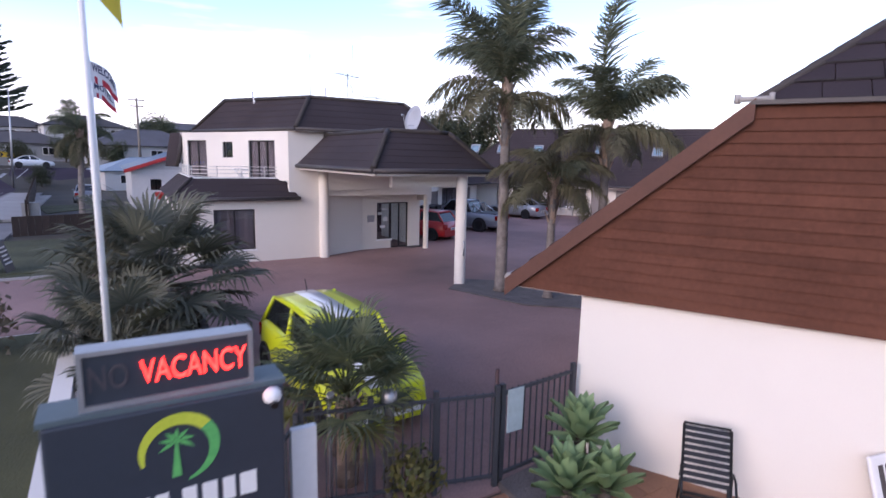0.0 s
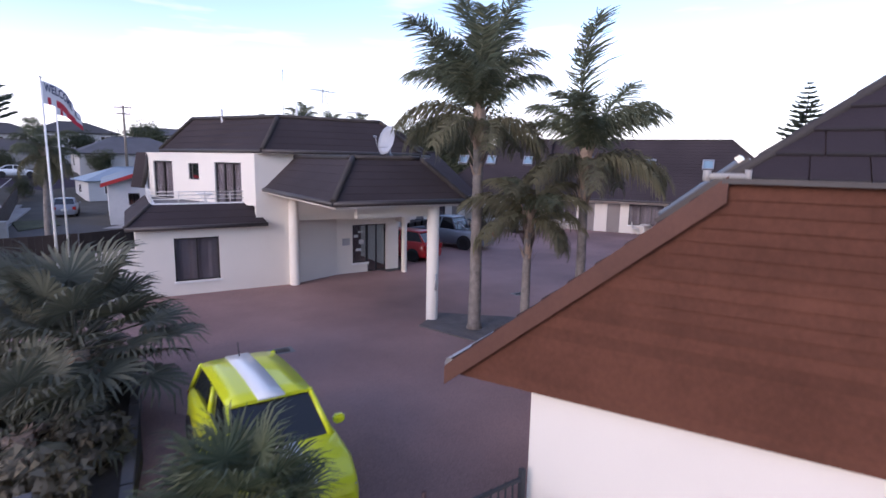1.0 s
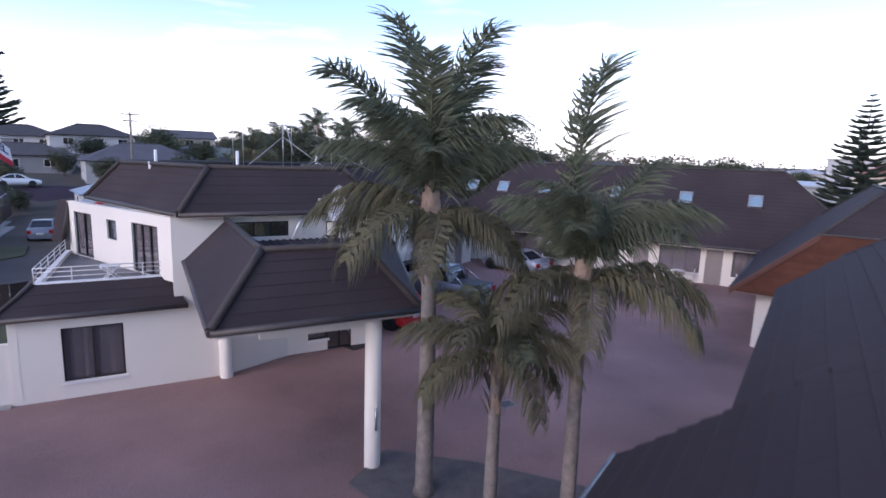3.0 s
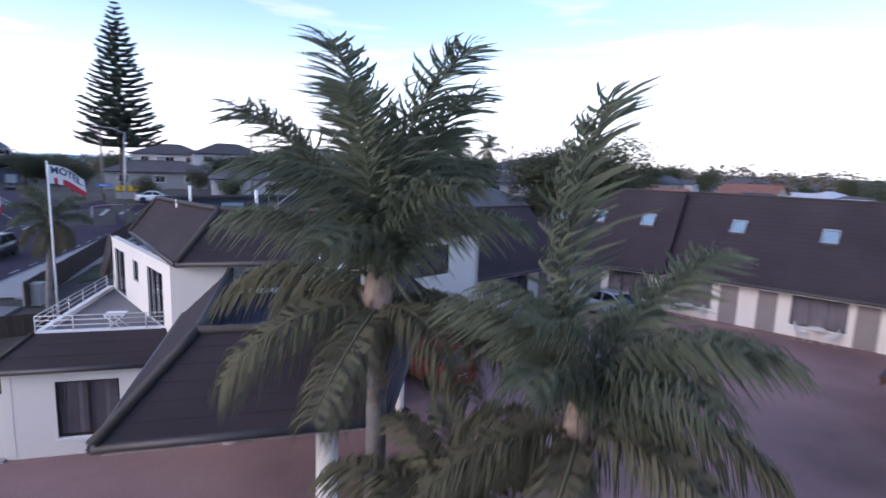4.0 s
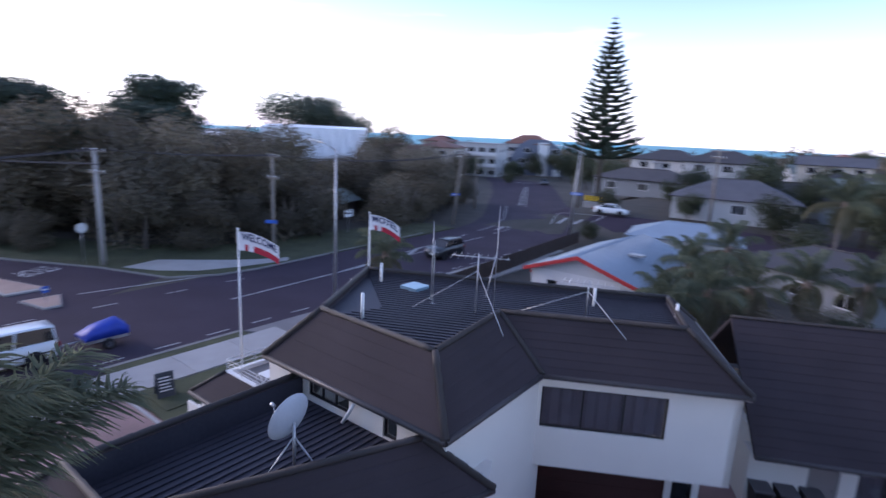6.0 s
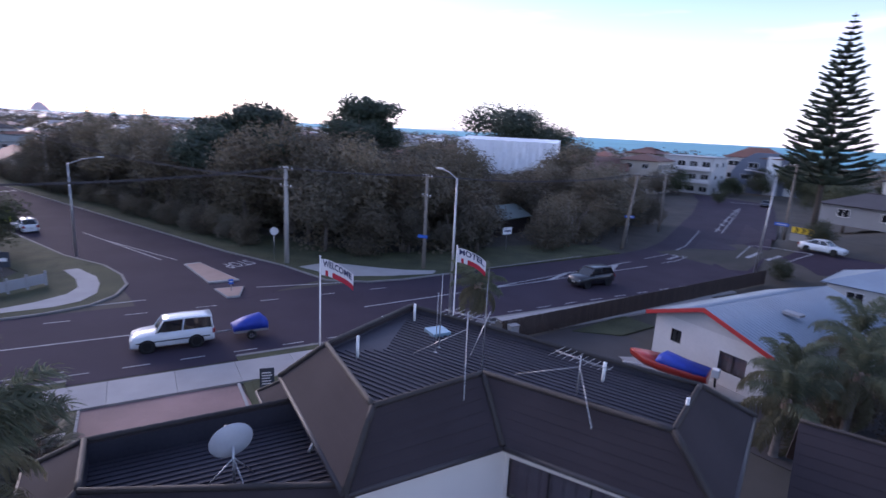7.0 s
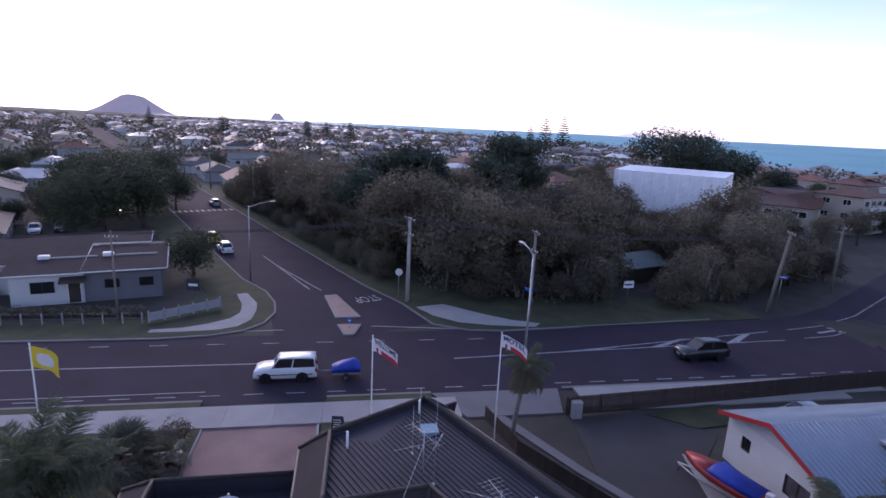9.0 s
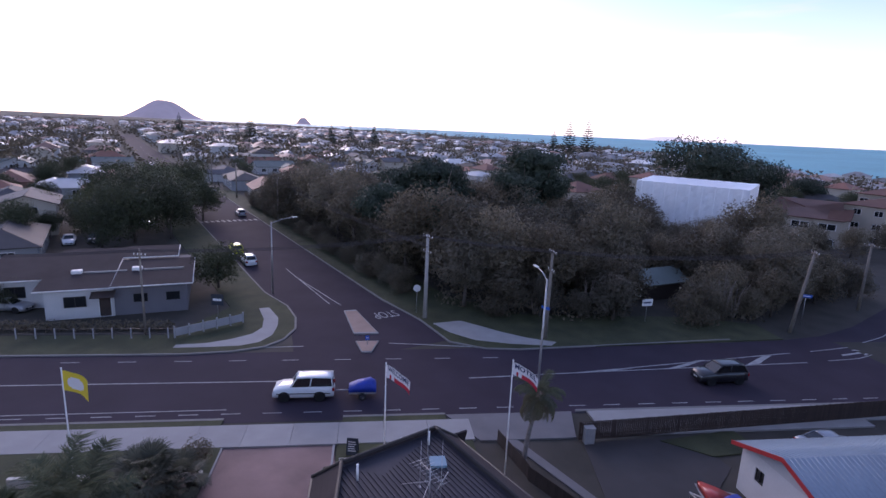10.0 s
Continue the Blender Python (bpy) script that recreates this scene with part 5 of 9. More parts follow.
def norfolk(p, height, label, seed=5, spread=4.2, tiers=26, fine=1.0, thick=1.0, bare=0.12):
    """A Norfolk pine: straight tapered trunk and flat whorls of upcurved branches, wider downwards."""
    rng = random.Random(seed)
    e = thing("norfolk_pine", pose(*p), label, "pine tree", group="norfolk pines")
    bm = bmesh.new()
    tube(bm, [(0, 0, -0.1), (0, 0, height * 0.5), (0, 0, height)], [height * 0.014, height * 0.008, 0.02], 8)
    part("trunk", bm, M_BARK, e)
    bm = bmesh.new()
    z0 = height * bare
    for t in range(tiers):
        f = t / (tiers - 1)
        z = z0 + (height * 0.985 - z0) * f
        reach = spread * (1 - f) ** 0.8 * rng.uniform(0.88, 1.1) + 0.12
        k = 8 if f < 0.8 else 5
        for j in range(k):
            a = TAU * (j + 0.5 * (t % 2)) / k + rng.uniform(-0.2, 0.2)
            d, sd = Vector((math.cos(a), math.sin(a), 0)), Vector((-math.sin(a), math.cos(a), 0))
            r = reach * rng.uniform(0.8, 1.1)
            pts = [Vector((0, 0, z)) + d * r * u + Z * r * (0.02 - 0.20 * u + 0.38 * u * u) for u in (0, 0.35, 0.7, 1)]
            n = max(3, int(r * 4.5 * fine))
            for i in range(n):
                u = 0.15 + 0.85 * i / n
                seg = min(int(u * 3), 2)
                q = pts[seg].lerp(pts[seg + 1], u * 3 - seg)
                for s in (-1, 1):
                    ln = 0.14 * r + 0.22 + rng.uniform(0, 0.12)
                    o = (sd * s * 0.8 + d * 0.7 + Z * rng.uniform(0.05, 0.5)).normalized()
                    strip(bm, [q, q + o * ln * 0.6, q + o * ln], [0.05 * thick, 0.06 * thick, 0.015 * thick], Z)
            strip(bm, pts, [0.05 * thick, 0.05 * thick, 0.04 * thick, 0.01], sd)
    part("crown", bm, L_PINE, e)
    return e


# feather palms in the bed by the canopy
palm((11.0, 12.72, 0.03), 5.35, (0.0, 0.05), "tall feather palm with smooth grey trunk and dark green crown", F_Q, 0.19, 0.13, shaft=1.15, seed=11, size=0.88,
     sets=[(F_UP, 158, 58, 1.14), (F_UP, 140, 84, 1.16), (F_UP, -26, 78, 1.18), (F_UP, 30, 66, 1.16), (F_UP, 100, 46, 1.12), (F_UP, 74, 38, 1.15), (F_Q, 52, 56, 1.15), (F_Q, 88, 44, 1.15), (F_UP, 232, 74, 0.95), (F_Q, 196, 50, 1.05), (F_Q, 20, 52, 1.0), (F_Q, 106, 46, 1.02), (F_Q, 284, 48, 0.98), (F_Q, 330, 36, 0.95), (F_Q, 172, 34, 1.0), (F_Q, 252, 34, 0.95), (F_Q, 70, 32, 0.95),
           (F_OLD, 160, 22, 1.02), (F_OLD, 204, 8, 1.0), (F_OLD, 250, 4, 0.95), (F_OLD, 296, 8, 0.95), (F_OLD, 342, 2, 0.95), (F_OLD, 28, 6, 0.95), (F_OLD, 76, 4, 0.98), (F_OLD, 122, 10, 1.0)])
palm((11.74, 11.38, 0.03), 3.1, (0.05, 0.05), "short feather palm with drooping olive fronds", F_OLD + F_Q[:1], 0.14, 0.10, shaft=0.6, seed=12, size=0.92,
     sets=[(F_OLD + F_Q[:1], i * 137.5, -8 + 60 * i / 14, 0.80 - 0.06 * (i % 3)) for i in range(15)])
palm((12.9, 10.5, 0.03), 4.5, (0.05, 0.1), "feather palm with upright spear frond and mottled trunk", F_Q, 0.15, 0.11, shaft=0.8, seed=13, size=0.88,
     sets=[(F_UP, -20, 98, 1.2), (F_UP, 350, 60, 0.9), (F_Q, 320, 38, 0.98), (F_Q, 300, 46, 0.9), (F_Q, 210, 52, 0.85), (F_Q, 175, 60, 0.8), (F_Q, 160, 46, 0.85), (F_Q, 230, 38, 0.85), (F_Q, 270, 36, 0.88), (F_Q, 30, 40, 0.85), (F_Q, 80, 42, 0.82), (F_Q, 120, 36, 0.85),
           (F_OLD, 336, 14, 1.05), (F_OLD, 300, 8, 0.95), (F_OLD, 240, 6, 0.9), (F_OLD, 184, 10, 0.92), (F_OLD, 130, 4, 0.86), (F_OLD, 74, 6, 0.86), (F_OLD, 14, 6, 0.9)])
palm((-0.35, 32.4, 0.0), 4.6, (0.15, 0.55), "feather palm by the neighbour's gate", F_Q, 0.16, 0.11, 16, 0.6, 14, 0.62, spread=(-50, 52), old=F_OLD, nold=6, young=F_UP)
# bushy fan palms in the front planter
F_BIG = [fan_mesh(80 + i, 1.25, 0.85, (L_BUTIA,), 30, 0.034) for i in range(3)]
for k, (x, y, h, s, n) in enumerate(((1.45, 11.4, 1.15, 1.0, 44), (0.9, 12.9, 0.7, 0.8, 30), (0.75, 9.7, 0.5, 0.72, 26))):
    fan_palm((x, y, 0.3), h, "bushy grey-green fan palm with arching stalks in the planter", F_BIG, n, 30 + k, None, 0.2, s)
fan_palm((3.02, 5.5, 0.03), 1.12, "fan palm with green and yellowing fans beside the fence", F_FAN, 36, 5, F_FAND, size=0.84, low=-12)

norfolk((-12.5, 91.5, 0), 29.0, "tall dark Norfolk pine rising over the houses", 5, 4.9, 30, 1.6, 1.5, 0.31)
norfolk((74, 34, 0), 15.0, "Norfolk pine standing behind the motel roofs", 6, 4.4, 24, 1.4, 1.4)

# ---- vehicles ----
def paint(name, col, coat=0.6, metal=0.0):
    return mat(name, col, 0.32, metal, var=0.04, scale=1, fine=60, bump=0, coat=coat)


def loft(bm, rings, mi=0, smooth=True, caps=True):
    vs = [[bm.verts.new(p) for p in r] for r in rings]
    n = len(vs[0])
    for a, b in zip(vs, vs[1:]):
        for k in range(n):
            f = bm.faces.new((a[k], a[(k + 1) % n], b[(k + 1) % n], b[k]))
            f.material_index, f.smooth = mi, smooth
    if caps:
        bm.faces.new(vs[0][::-1]).material_index = mi
        bm.faces.new(vs[-1]).material_index = mi


def wheel_at(parent, x, y, r, side_sign):
    bm = bmesh.new()
    w = 0.2
    prof = [(r * 0.62, -w / 2), (r * 0.93, -w / 2), (r, -w * 0.3), (r, w * 0.3), (r * 0.93, w / 2), (r * 0.62, w / 2)]
    rings = []
    for k in range(20):
        a = TAU * k / 20
        rings.append([Vector((math.cos(a) * q, h, math.sin(a) * q)) for q, h in prof])
    rings.append(rings[0])
    loft(bm, rings, caps=False)
    bmesh.ops.remove_doubles(bm, verts=bm.verts[:], dist=1e-4)
    bmesh.ops.recalc_face_normals(bm, faces=bm.faces[:])
    t = part("wheel", bm, M_RUBBER, parent, "black tyre on a silver rim")
    t.matrix_basis = pose(x, y, r)
    bm = bmesh.new()
    yy = side_sign * w * 0.36
    for k in range(5):
        a = TAU * k / 5
        d, s = Vector((math.cos(a), 0, math.sin(a))), Vector((-math.sin(a), 0, math.cos(a)))
        o = Vector((0, yy, 0))
        v = [bm.verts.new(o + q) for q in (s * r * 0.1, -s * r * 0.1, d * r * 0.62 - s * r * 0.16, d * r * 0.62 + s * r * 0.16)]
        bm.faces.new(v if side_sign < 0 else v[::-1])
    v = [bm.verts.new(Vector((math.cos(TAU * k / 16) * r * 0.64, yy * 0.4, math.sin(TAU * k / 16) * r * 0.64))) for k in range(16)]
    bm.faces.new(v if side_sign > 0 else v[::-1])
    part("rim", bm, M_CHROME, t)


def car(name, m, label, body, length, width, height, prof, cabin, wheels, r=0.31, roof_mat=None, group="", extra=None, category="car"):
    """prof: (x, top z) along the body from nose to tail in metres from the nose; cabin: x of the screen's foot and top, the roof's end and the tail window's foot."""
    e = thing(name, m, label, category, group=group)
    L, W = length, width / 2
    x0 = L / 2
    zb, = (0.2 if r < 0.34 else 0.28,)
    rings = []
    for i, (x, z) in enumerate(prof):
        t = x / L
        end = min(t, 1 - t)
        w = W * (0.80 + 0.20 * min(1, end / 0.14) ** 0.6)
        mid = zb + (z - zb) * 0.52
        rings.append([Vector((x0 - x, s * ww, zz)) for s, ww, zz in ((-1, w * 0.88, zb), (-1, w * 0.985, zb + 0.12), (-1, w, mid), (-1, w * 0.965, z - 0.06), (-1, w * 0.88, z), (1, w * 0.88, z), (1, w * 0.965, z - 0.06), (1, w, mid), (1, w * 0.985, zb + 0.12), (1, w * 0.88, zb))])
    bm = bmesh.new()
    loft(bm, rings)
    bmesh.ops.recalc_face_normals(bm, faces=bm.faces[:])
    part("body", bm, body, e)
    a, b, c, d = cabin
    belt = lambda x: np.interp(x, [p[0] for p in prof], [p[1] for p in prof])
    H = height
    wr, wb = W * 0.70, W * 0.90
    lower = [(a, belt(a)), ((a + b) / 2 + 0.2, belt(b)), (c, belt(c)), (d, belt(d))]
    bm = bmesh.new()
    rr = []
    for (xb, zb2), xt in zip(lower, (b, b + (c - b) * 0.33, c - 0.02, c)):
        rr.append(((x0 - xb), zb2 - 0.02, (x0 - xt)))
    # glass house as a loft from the belt line up to just under the roof
    low = [Vector((x0 - a, -wb * 0.92, belt(a) - 0.01)), Vector((x0 - d, -wb * 0.92, belt(d) - 0.01)), Vector((x0 - d, wb * 0.92, belt(d) - 0.01)), Vector((x0 - a, wb * 0.92, belt(a) - 0.01))]
    high = [Vector((x0 - b, -wr, H - 0.07)), Vector((x0 - c, -wr, H - 0.07)), Vector((x0 - c, wr, H - 0.07)), Vector((x0 - b, wr, H - 0.07))]
    loft(bm, [low, high], smooth=False)
    bmesh.ops.recalc_face_normals(bm, faces=bm.faces[:])
    part("glass", bm, M_CARGLASS, e, "dark tinted glass")
    bm = bmesh.new()
    n = 6
    rows = []
    for i in range(n + 1):
        t = i / n
        x = b - 0.06 + (c - b + 0.14) * t
        z = H - 0.055 + 0.055 * math.sin(math.pi * min(1, 0.12 + t * 0.8))
        rows.append([Vector((x0 - x, y * wr * 1.04, z - 0.035 * abs(y) ** 3)) for y in (-1, -0.6, 0, 0.6, 1)] + [Vector((x0 - x, y * wr * 1.02, z - 0.06)) for y in (1, 0, -1)])
    loft(bm, rows)
    bmesh.ops.recalc_face_normals(bm, faces=bm.faces[:])
    part("roof", bm, roof_mat or body, e)
    # pillars
    for s in (-1, 1):
        mids = []
        for f in (0.42,):
            xm = a + (d - a) * f
            mids.append((Vector((x0 - xm - 0.1, s * wb * 0.925, belt(xm))), Vector((x0 - (b + (c - b) * f) - 0.02, s * wr * 1.01, H - 0.06))))
        for p, q in [(low[0 if s < 0 else 3], high[0 if s < 0 else 3]), (low[1 if s < 0 else 2], high[1 if s < 0 else 2])] + mids:
            bm = bmesh.new()
            tube(bm, [p, q], [0.05, 0.04], 6)
            part("pillar", bm, body, e)
        bm = bmesh.new()
        box(bm, x0 - a - 0.32, x0 - a - 0.2, min(s * W, s * (W + 0.17)), max(s * W, s * (W + 0.17)), belt(a) + 0.0, belt(a) + 0.13)
        bmesh.ops.bevel(bm, geom=bm.edges[:], offset=0.03, segments=2, affect="EDGES")
        part("mirror", bm, body, e)
        zf = prof[1][1]
        bm = bmesh.new()
        box(bm, x0 - 0.36, x0 - 0.07, min(s * W * 0.52, s * W * 0.86), max(s * W * 0.52, s * W * 0.86), zf - 0.22, zf - 0.06)
        bmesh.ops.bevel(bm, geom=bm.edges[:], offset=0.04, segments=2, affect="EDGES")
        part("headlight", bm, M_LAMP_CLR, e)
        zt = prof[-2][1]
        bm = bmesh.new()
        box(bm, -x0 + 0.0, -x0 + 0.16, min(s * W * 0.60, s * W * 0.88), max(s * W * 0.60, s * W * 0.88), zt - 0.36, zt - 0.1)
        bmesh.ops.bevel(bm, geom=bm.edges[:], offset=0.02, segments=1, affect="EDGES")
        part("tail_light", bm, M_LAMP_RED, e)
        for xw in wheels:
            bm = bmesh.new()
            tube(bm, [(x0 - xw, s * (W - 0.16), r), (x0 - xw, s * (W + 0.004), r)], r * 1.17, 20)
            part("wheel_arch", bm, M_BLACK, e)
            wheel_at(e, x0 - xw, s * (W - 0.08), r, s)
    bm = bmesh.new()
    box(bm, x0 - 0.03, x0 + 0.012, -W * 0.5, W * 0.5, zb + 0.12, zb + 0.30)
    part("grille", bm, M_BLACK, e)
    for xx, z in ((x0 + 0.02, zb + 0.2), (-x0 - 0.02, prof[-2][1] - 0.42)):
        bm = bmesh.new()
        box(bm, xx - 0.012, xx + 0.012, -0.2, 0.2, z, z + 0.12)
        pl = part("number_plate", bm, M_WHITE, e)
        bm = bmesh.new()
        for k in range(6):
            box(bm, xx - 0.015, xx + 0.015, -0.16 + k * 0.055, -0.125 + k * 0.055, z + 0.03, z + 0.09)
        part("plate_bars", bm, M_BLACK, pl)
    if extra:
        extra(e, x0, W, H, belt)
    return e


HATCH = [(0, 0.55), (0.12, 0.72), (0.5, 0.83), (1.0, 0.93), (1.6, 0.97), (2.6, 0.98), (3.4, 0.98), (3.7, 0.94), (3.82, 0.62)]
SEDAN = [(0, 0.52), (0.15, 0.68), (0.8, 0.80), (1.35, 0.90), (2.4, 0.92), (3.4, 0.94), (3.8, 0.95), (4.3, 0.92), (4.42, 0.6)]
WAGON = [(0, 0.6), (0.12, 0.9), (0.6, 1.02), (1.35, 1.08), (2.4, 1.10), (3.6, 1.10), (4.3, 1.10), (4.42, 0.65)]
UTE = [(0, 0.62), (0.14, 0.92), (0.7, 1.02), (1.45, 1.08), (2.4, 1.10), (3.4, 1.08), (3.5, 1.06), (5.1, 1.06), (5.2, 0.6)]
P_YELLOW = paint("lime_yellow_paint", (0.60, 0.66, 0.012))
P_WHITE = paint("white_car_paint", (0.72, 0.74, 0.74))
P_RED = paint("red_car_paint", (0.42, 0.012, 0.014))
P_SILVER = paint("silver_car_paint", (0.31, 0.32, 0.34), metal=0.3)
P_GREY = paint("silver_grey_paint", (0.18, 0.20, 0.24), metal=0.3)
P_BLACK = paint("black_car_paint", (0.012, 0.012, 0.014))


def swift_stripes(e, x0, W, H, belt):
    bm = bmesh.new()
    for i in range(6):
        xa, xb = 1.35 + i * 0.32, 1.35 + (i + 1) * 0.32
    rows = []
    for i in range(7):
        t = i / 6
        x = 1.42 - 0.02 + (3.35 - 1.42 + 0.08) * t
        z = H - 0.05 + 0.055 * math.sin(math.pi * min(1, 0.12 + t * 0.8))
        rows.append([Vector((x0 - x, y, z + dz)) for y, dz in ((-0.19, 0.004), (0.19, 0.004), (0.19, -0.02), (-0.19, -0.02))])
    loft(bm, rows)
    bmesh.ops.recalc_face_normals(bm, faces=bm.faces[:])
    part("roof_stripe", bm, P_WHITE, e, "broad white stripe")
    bm = bmesh.new()
    rows = [[Vector((x0 - x, y, belt(x) + dz)) for y, dz in ((-0.19, 0.006), (0.19, 0.006), (0.19, -0.02), (-0.19, -0.02))] for x in (0.14, 0.5, 0.8, 1.0)]
    loft(bm, rows)
    bmesh.ops.recalc_face_normals(bm, faces=bm.faces[:])
    part("bonnet_stripe", bm, P_WHITE, e, "broad white stripe")
    bm = bmesh.new()
    tube(bm, [(x0 - 3.2, 0, H), (x0 - 3.3, 0, H + 0.22)], 0.008, 5)
    part("aerial", bm, M_BLACK, e)
    bm = bmesh.new()
    box(bm, x0 - 0.03, x0 + 0.03, -W * 0.72, W * 0.72, 0.3, 0.36)
    part("bumper_lip", bm, P_WHITE, e)


car("hatchback_car", frame_of((3.87, 8.2), (0.04, -1), 0.03), "lime-yellow small hatchback with a white centre stripe, parked on the paving", P_YELLOW, 3.85, 1.69, 1.5, HATCH, (0.95, 1.5, 3.3, 3.72), (0.72, 3.12), 0.31, extra=swift_stripes)


def ute_extra(e, x0, W, H, belt):
    bm = bmesh.new()
    box(bm, -x0 + 0.1, -x0 + 1.62, -W * 0.8, W * 0.8, 1.03, 1.075)
    part("tonneau_cover", bm, M_BLACK, e, "black soft tray cover")
    bm = bmesh.new()
    for s in (-1, 1):
        tube(bm, [(-x0 + 1.62, s * W * 0.78, 1.06), (-x0 + 1.62, s * W * 0.74, 1.55), (-x0 + 0.95, s * W * 0.8, 1.08)], 0.035, 8)
    tube(bm, [(-x0 + 1.62, -W * 0.74, 1.55), (-x0 + 1.62, W * 0.74, 1.55)], 0.035, 8)
    part("sports_bar", bm, M_CHROME, e, "bright sports bar behind the cab")


car("pickup_truck", frame_of((18.93, 26.6), V, 0.03), "silver-grey double-cab pickup with black tray cover, parked", P_GREY, 5.2, 1.85, 1.78, UTE, (1.45, 2.05, 3.2, 3.5), (0.95, 4.1), 0.37, extra=ute_extra)
car("hatchback_car", frame_of((14.75, 24.4), V, 0.03), "red hatchback parked by the garage door", P_RED, 3.85, 1.69, 1.48, HATCH, (0.95, 1.5, 3.3, 3.72), (0.72, 3.12), 0.3)
car("sedan_car", frame_of((26.6, 31.0), (-0.30, 0.955), 0.03), "silver sedan with tail spoiler parked before the units", P_SILVER, 4.42, 1.75, 1.42, SEDAN, (1.2, 1.95, 3.0, 3.75), (0.85, 3.5), 0.32,
    extra=lambda e, x0, W, H, belt: part("spoiler", soft_box(-x0 + 0.05, -x0 + 0.22, -W * 0.75, W * 0.75, 1.06, 1.10, 0.012), P_SILVER, e))


def suv_extra(e, x0, W, H, belt):
    for s in (-1, 1):
        bm = bmesh.new()
        box(bm, -x0 + 0.3, x0 - 0.3, min(s * W, s * (W + 0.012)), max(s * W, s * (W + 0.012)), 0.62, 0.68)
        part("side_moulding", bm, M_BLACK, e)


car("estate_car", frame_of((-10.1, 18.2), (0.0, -1), 0.012), "boxy white four-wheel-drive estate on the street", P_WHITE, 4.45, 1.8, 1.8, WAGON, (1.3, 1.75, 4.25, 4.36), (0.85, 3.4), 0.37, extra=suv_extra, group="cars on the street")
car("estate_car", frame_of((-11.3, 52.7), (0.03, -1), 0.012), "black four-wheel-drive estate on the street", P_BLACK, 4.45, 1.85, 1.72, WAGON, (1.2, 1.85, 3.95, 4.35), (0.9, 3.5), 0.36, group="cars on the street")
# covered trailer behind the white car
tr = thing("trailer", frame_of((-10.0, 22.5), (0, -1), 0.012), "small road trailer under a bright blue tarpaulin", "trailer")
M_TARP = mat("blue_tarpaulin", (0.02, 0.05, 0.36), 0.5, var=0.2, scale=3, fine=12, bump=0.3)
bm = bmesh.new()
box(bm, -1.0, 1.0, -0.65, 0.65, 0.45, 0.62)
tube(bm, [(1.0, 0, 0.5), (2.0, 0, 0.48)], 0.05, 8)
part("tray", bm, M_GALV, tr)
bm = bmesh.new()
loft(bm, [[Vector((x, y * 0.66, 0.6 + h * f)) for y, f in ((-1, 0), (-0.9, 0.75), (0, 1), (0.9, 0.75), (1, 0))] for x, h in ((-1.03, 0.45), (-0.6, 0.85), (0.3, 0.62), (1.03, 0.2))])
bmesh.ops.recalc_face_normals(bm, faces=bm.faces[:])
part("tarpaulin", bm, M_TARP, tr)
for s in (-1, 1):
    wheel_at(tr, 0, s * 0.72, 0.28, s)
# cars along the side street and in yards
for (s, w, d, kind, col, lab) in ((34.5, 4.2, 1, "h", P_WHITE, "white hatchback parked at the kerb"), (42.0, 4.4, 1, "h", P_YELLOW, "lime-green small car parked at the kerb"), (76, -3.3, 1, "h", P_SILVER, "pale car on the side street"),
                                  (130, -4.2, 1, "s", P_WHITE, "white sedan parked far down the street"), (150, -4.2, 1, "s", P_BLACK, "dark sedan parked far down the street"), (118, -4.2, -1, "h", P_GREY, "grey hatchback parked far down the street"), (205, 4.2, 1, "s", P_WHITE, "white sedan parked far down the street")):
    p = side(s, w)
    mm = frame_of(p, SD * d, 0.016)
    if kind == "h":
        car("hatchback_car", mm, lab, col, 3.85, 1.69, 1.5, HATCH, (0.95, 1.5, 3.3, 3.72), (0.72, 3.12), 0.31, group="cars along the side street")
    else:
        car("sedan_car", mm, lab, col, 4.42, 1.75, 1.42, SEDAN, (1.2, 1.95, 3.0, 3.75), (0.85, 3.5), 0.32, group="cars along the side street")
for x, y, d, col, lab, kd in ((-29.8, -13.4, (0.25, 1), P_SILVER, "silver estate parked beside the grey house", "s"), (-61.3, -23.4, (0.9, 0.4), P_WHITE, "white sedan on the neighbouring yard", "s"), (-62.6, -20.4, (0.9, 0.4), P_BLACK, "dark sedan on the neighbouring yard", "s"),
                          (-77.6, -19, (0.2, 1), P_SILVER, "silver sedan under the trees", "s"), (-35.2, -16.2, (0.6, 0.8), P_RED, "dark red car parked behind the silver one", "h"), (-6.6, 82.2, (1, 0.12), P_WHITE, "white car parked before the pine", "s"), (-0.6, 53.6, (0, 1), P_GREY, "grey sedan behind the paling fence", "s"), (-45, 137, (0.5, -0.87), P_BLACK, "black car coming along the street", "s"), ):
    if kd == "s":
        car("sedan_car", frame_of((x, y), d, (max(gz(x, y), 0) + 0.12 if y > 66 else 0.012)), lab, col, 4.42, 1.75, 1.42, SEDAN, (1.2, 1.95, 3.0, 3.75), (0.85, 3.5), 0.32, group="parked cars")
    else:
        car("hatchback_car", frame_of((x, y), d, (max(gz(x, y), 0) + 0.12 if y > 66 else 0.012)), lab, col, 3.85, 1.69, 1.5, HATCH, (0.95, 1.5, 3.3, 3.72), (0.72, 3.12), 0.31, group="parked cars")

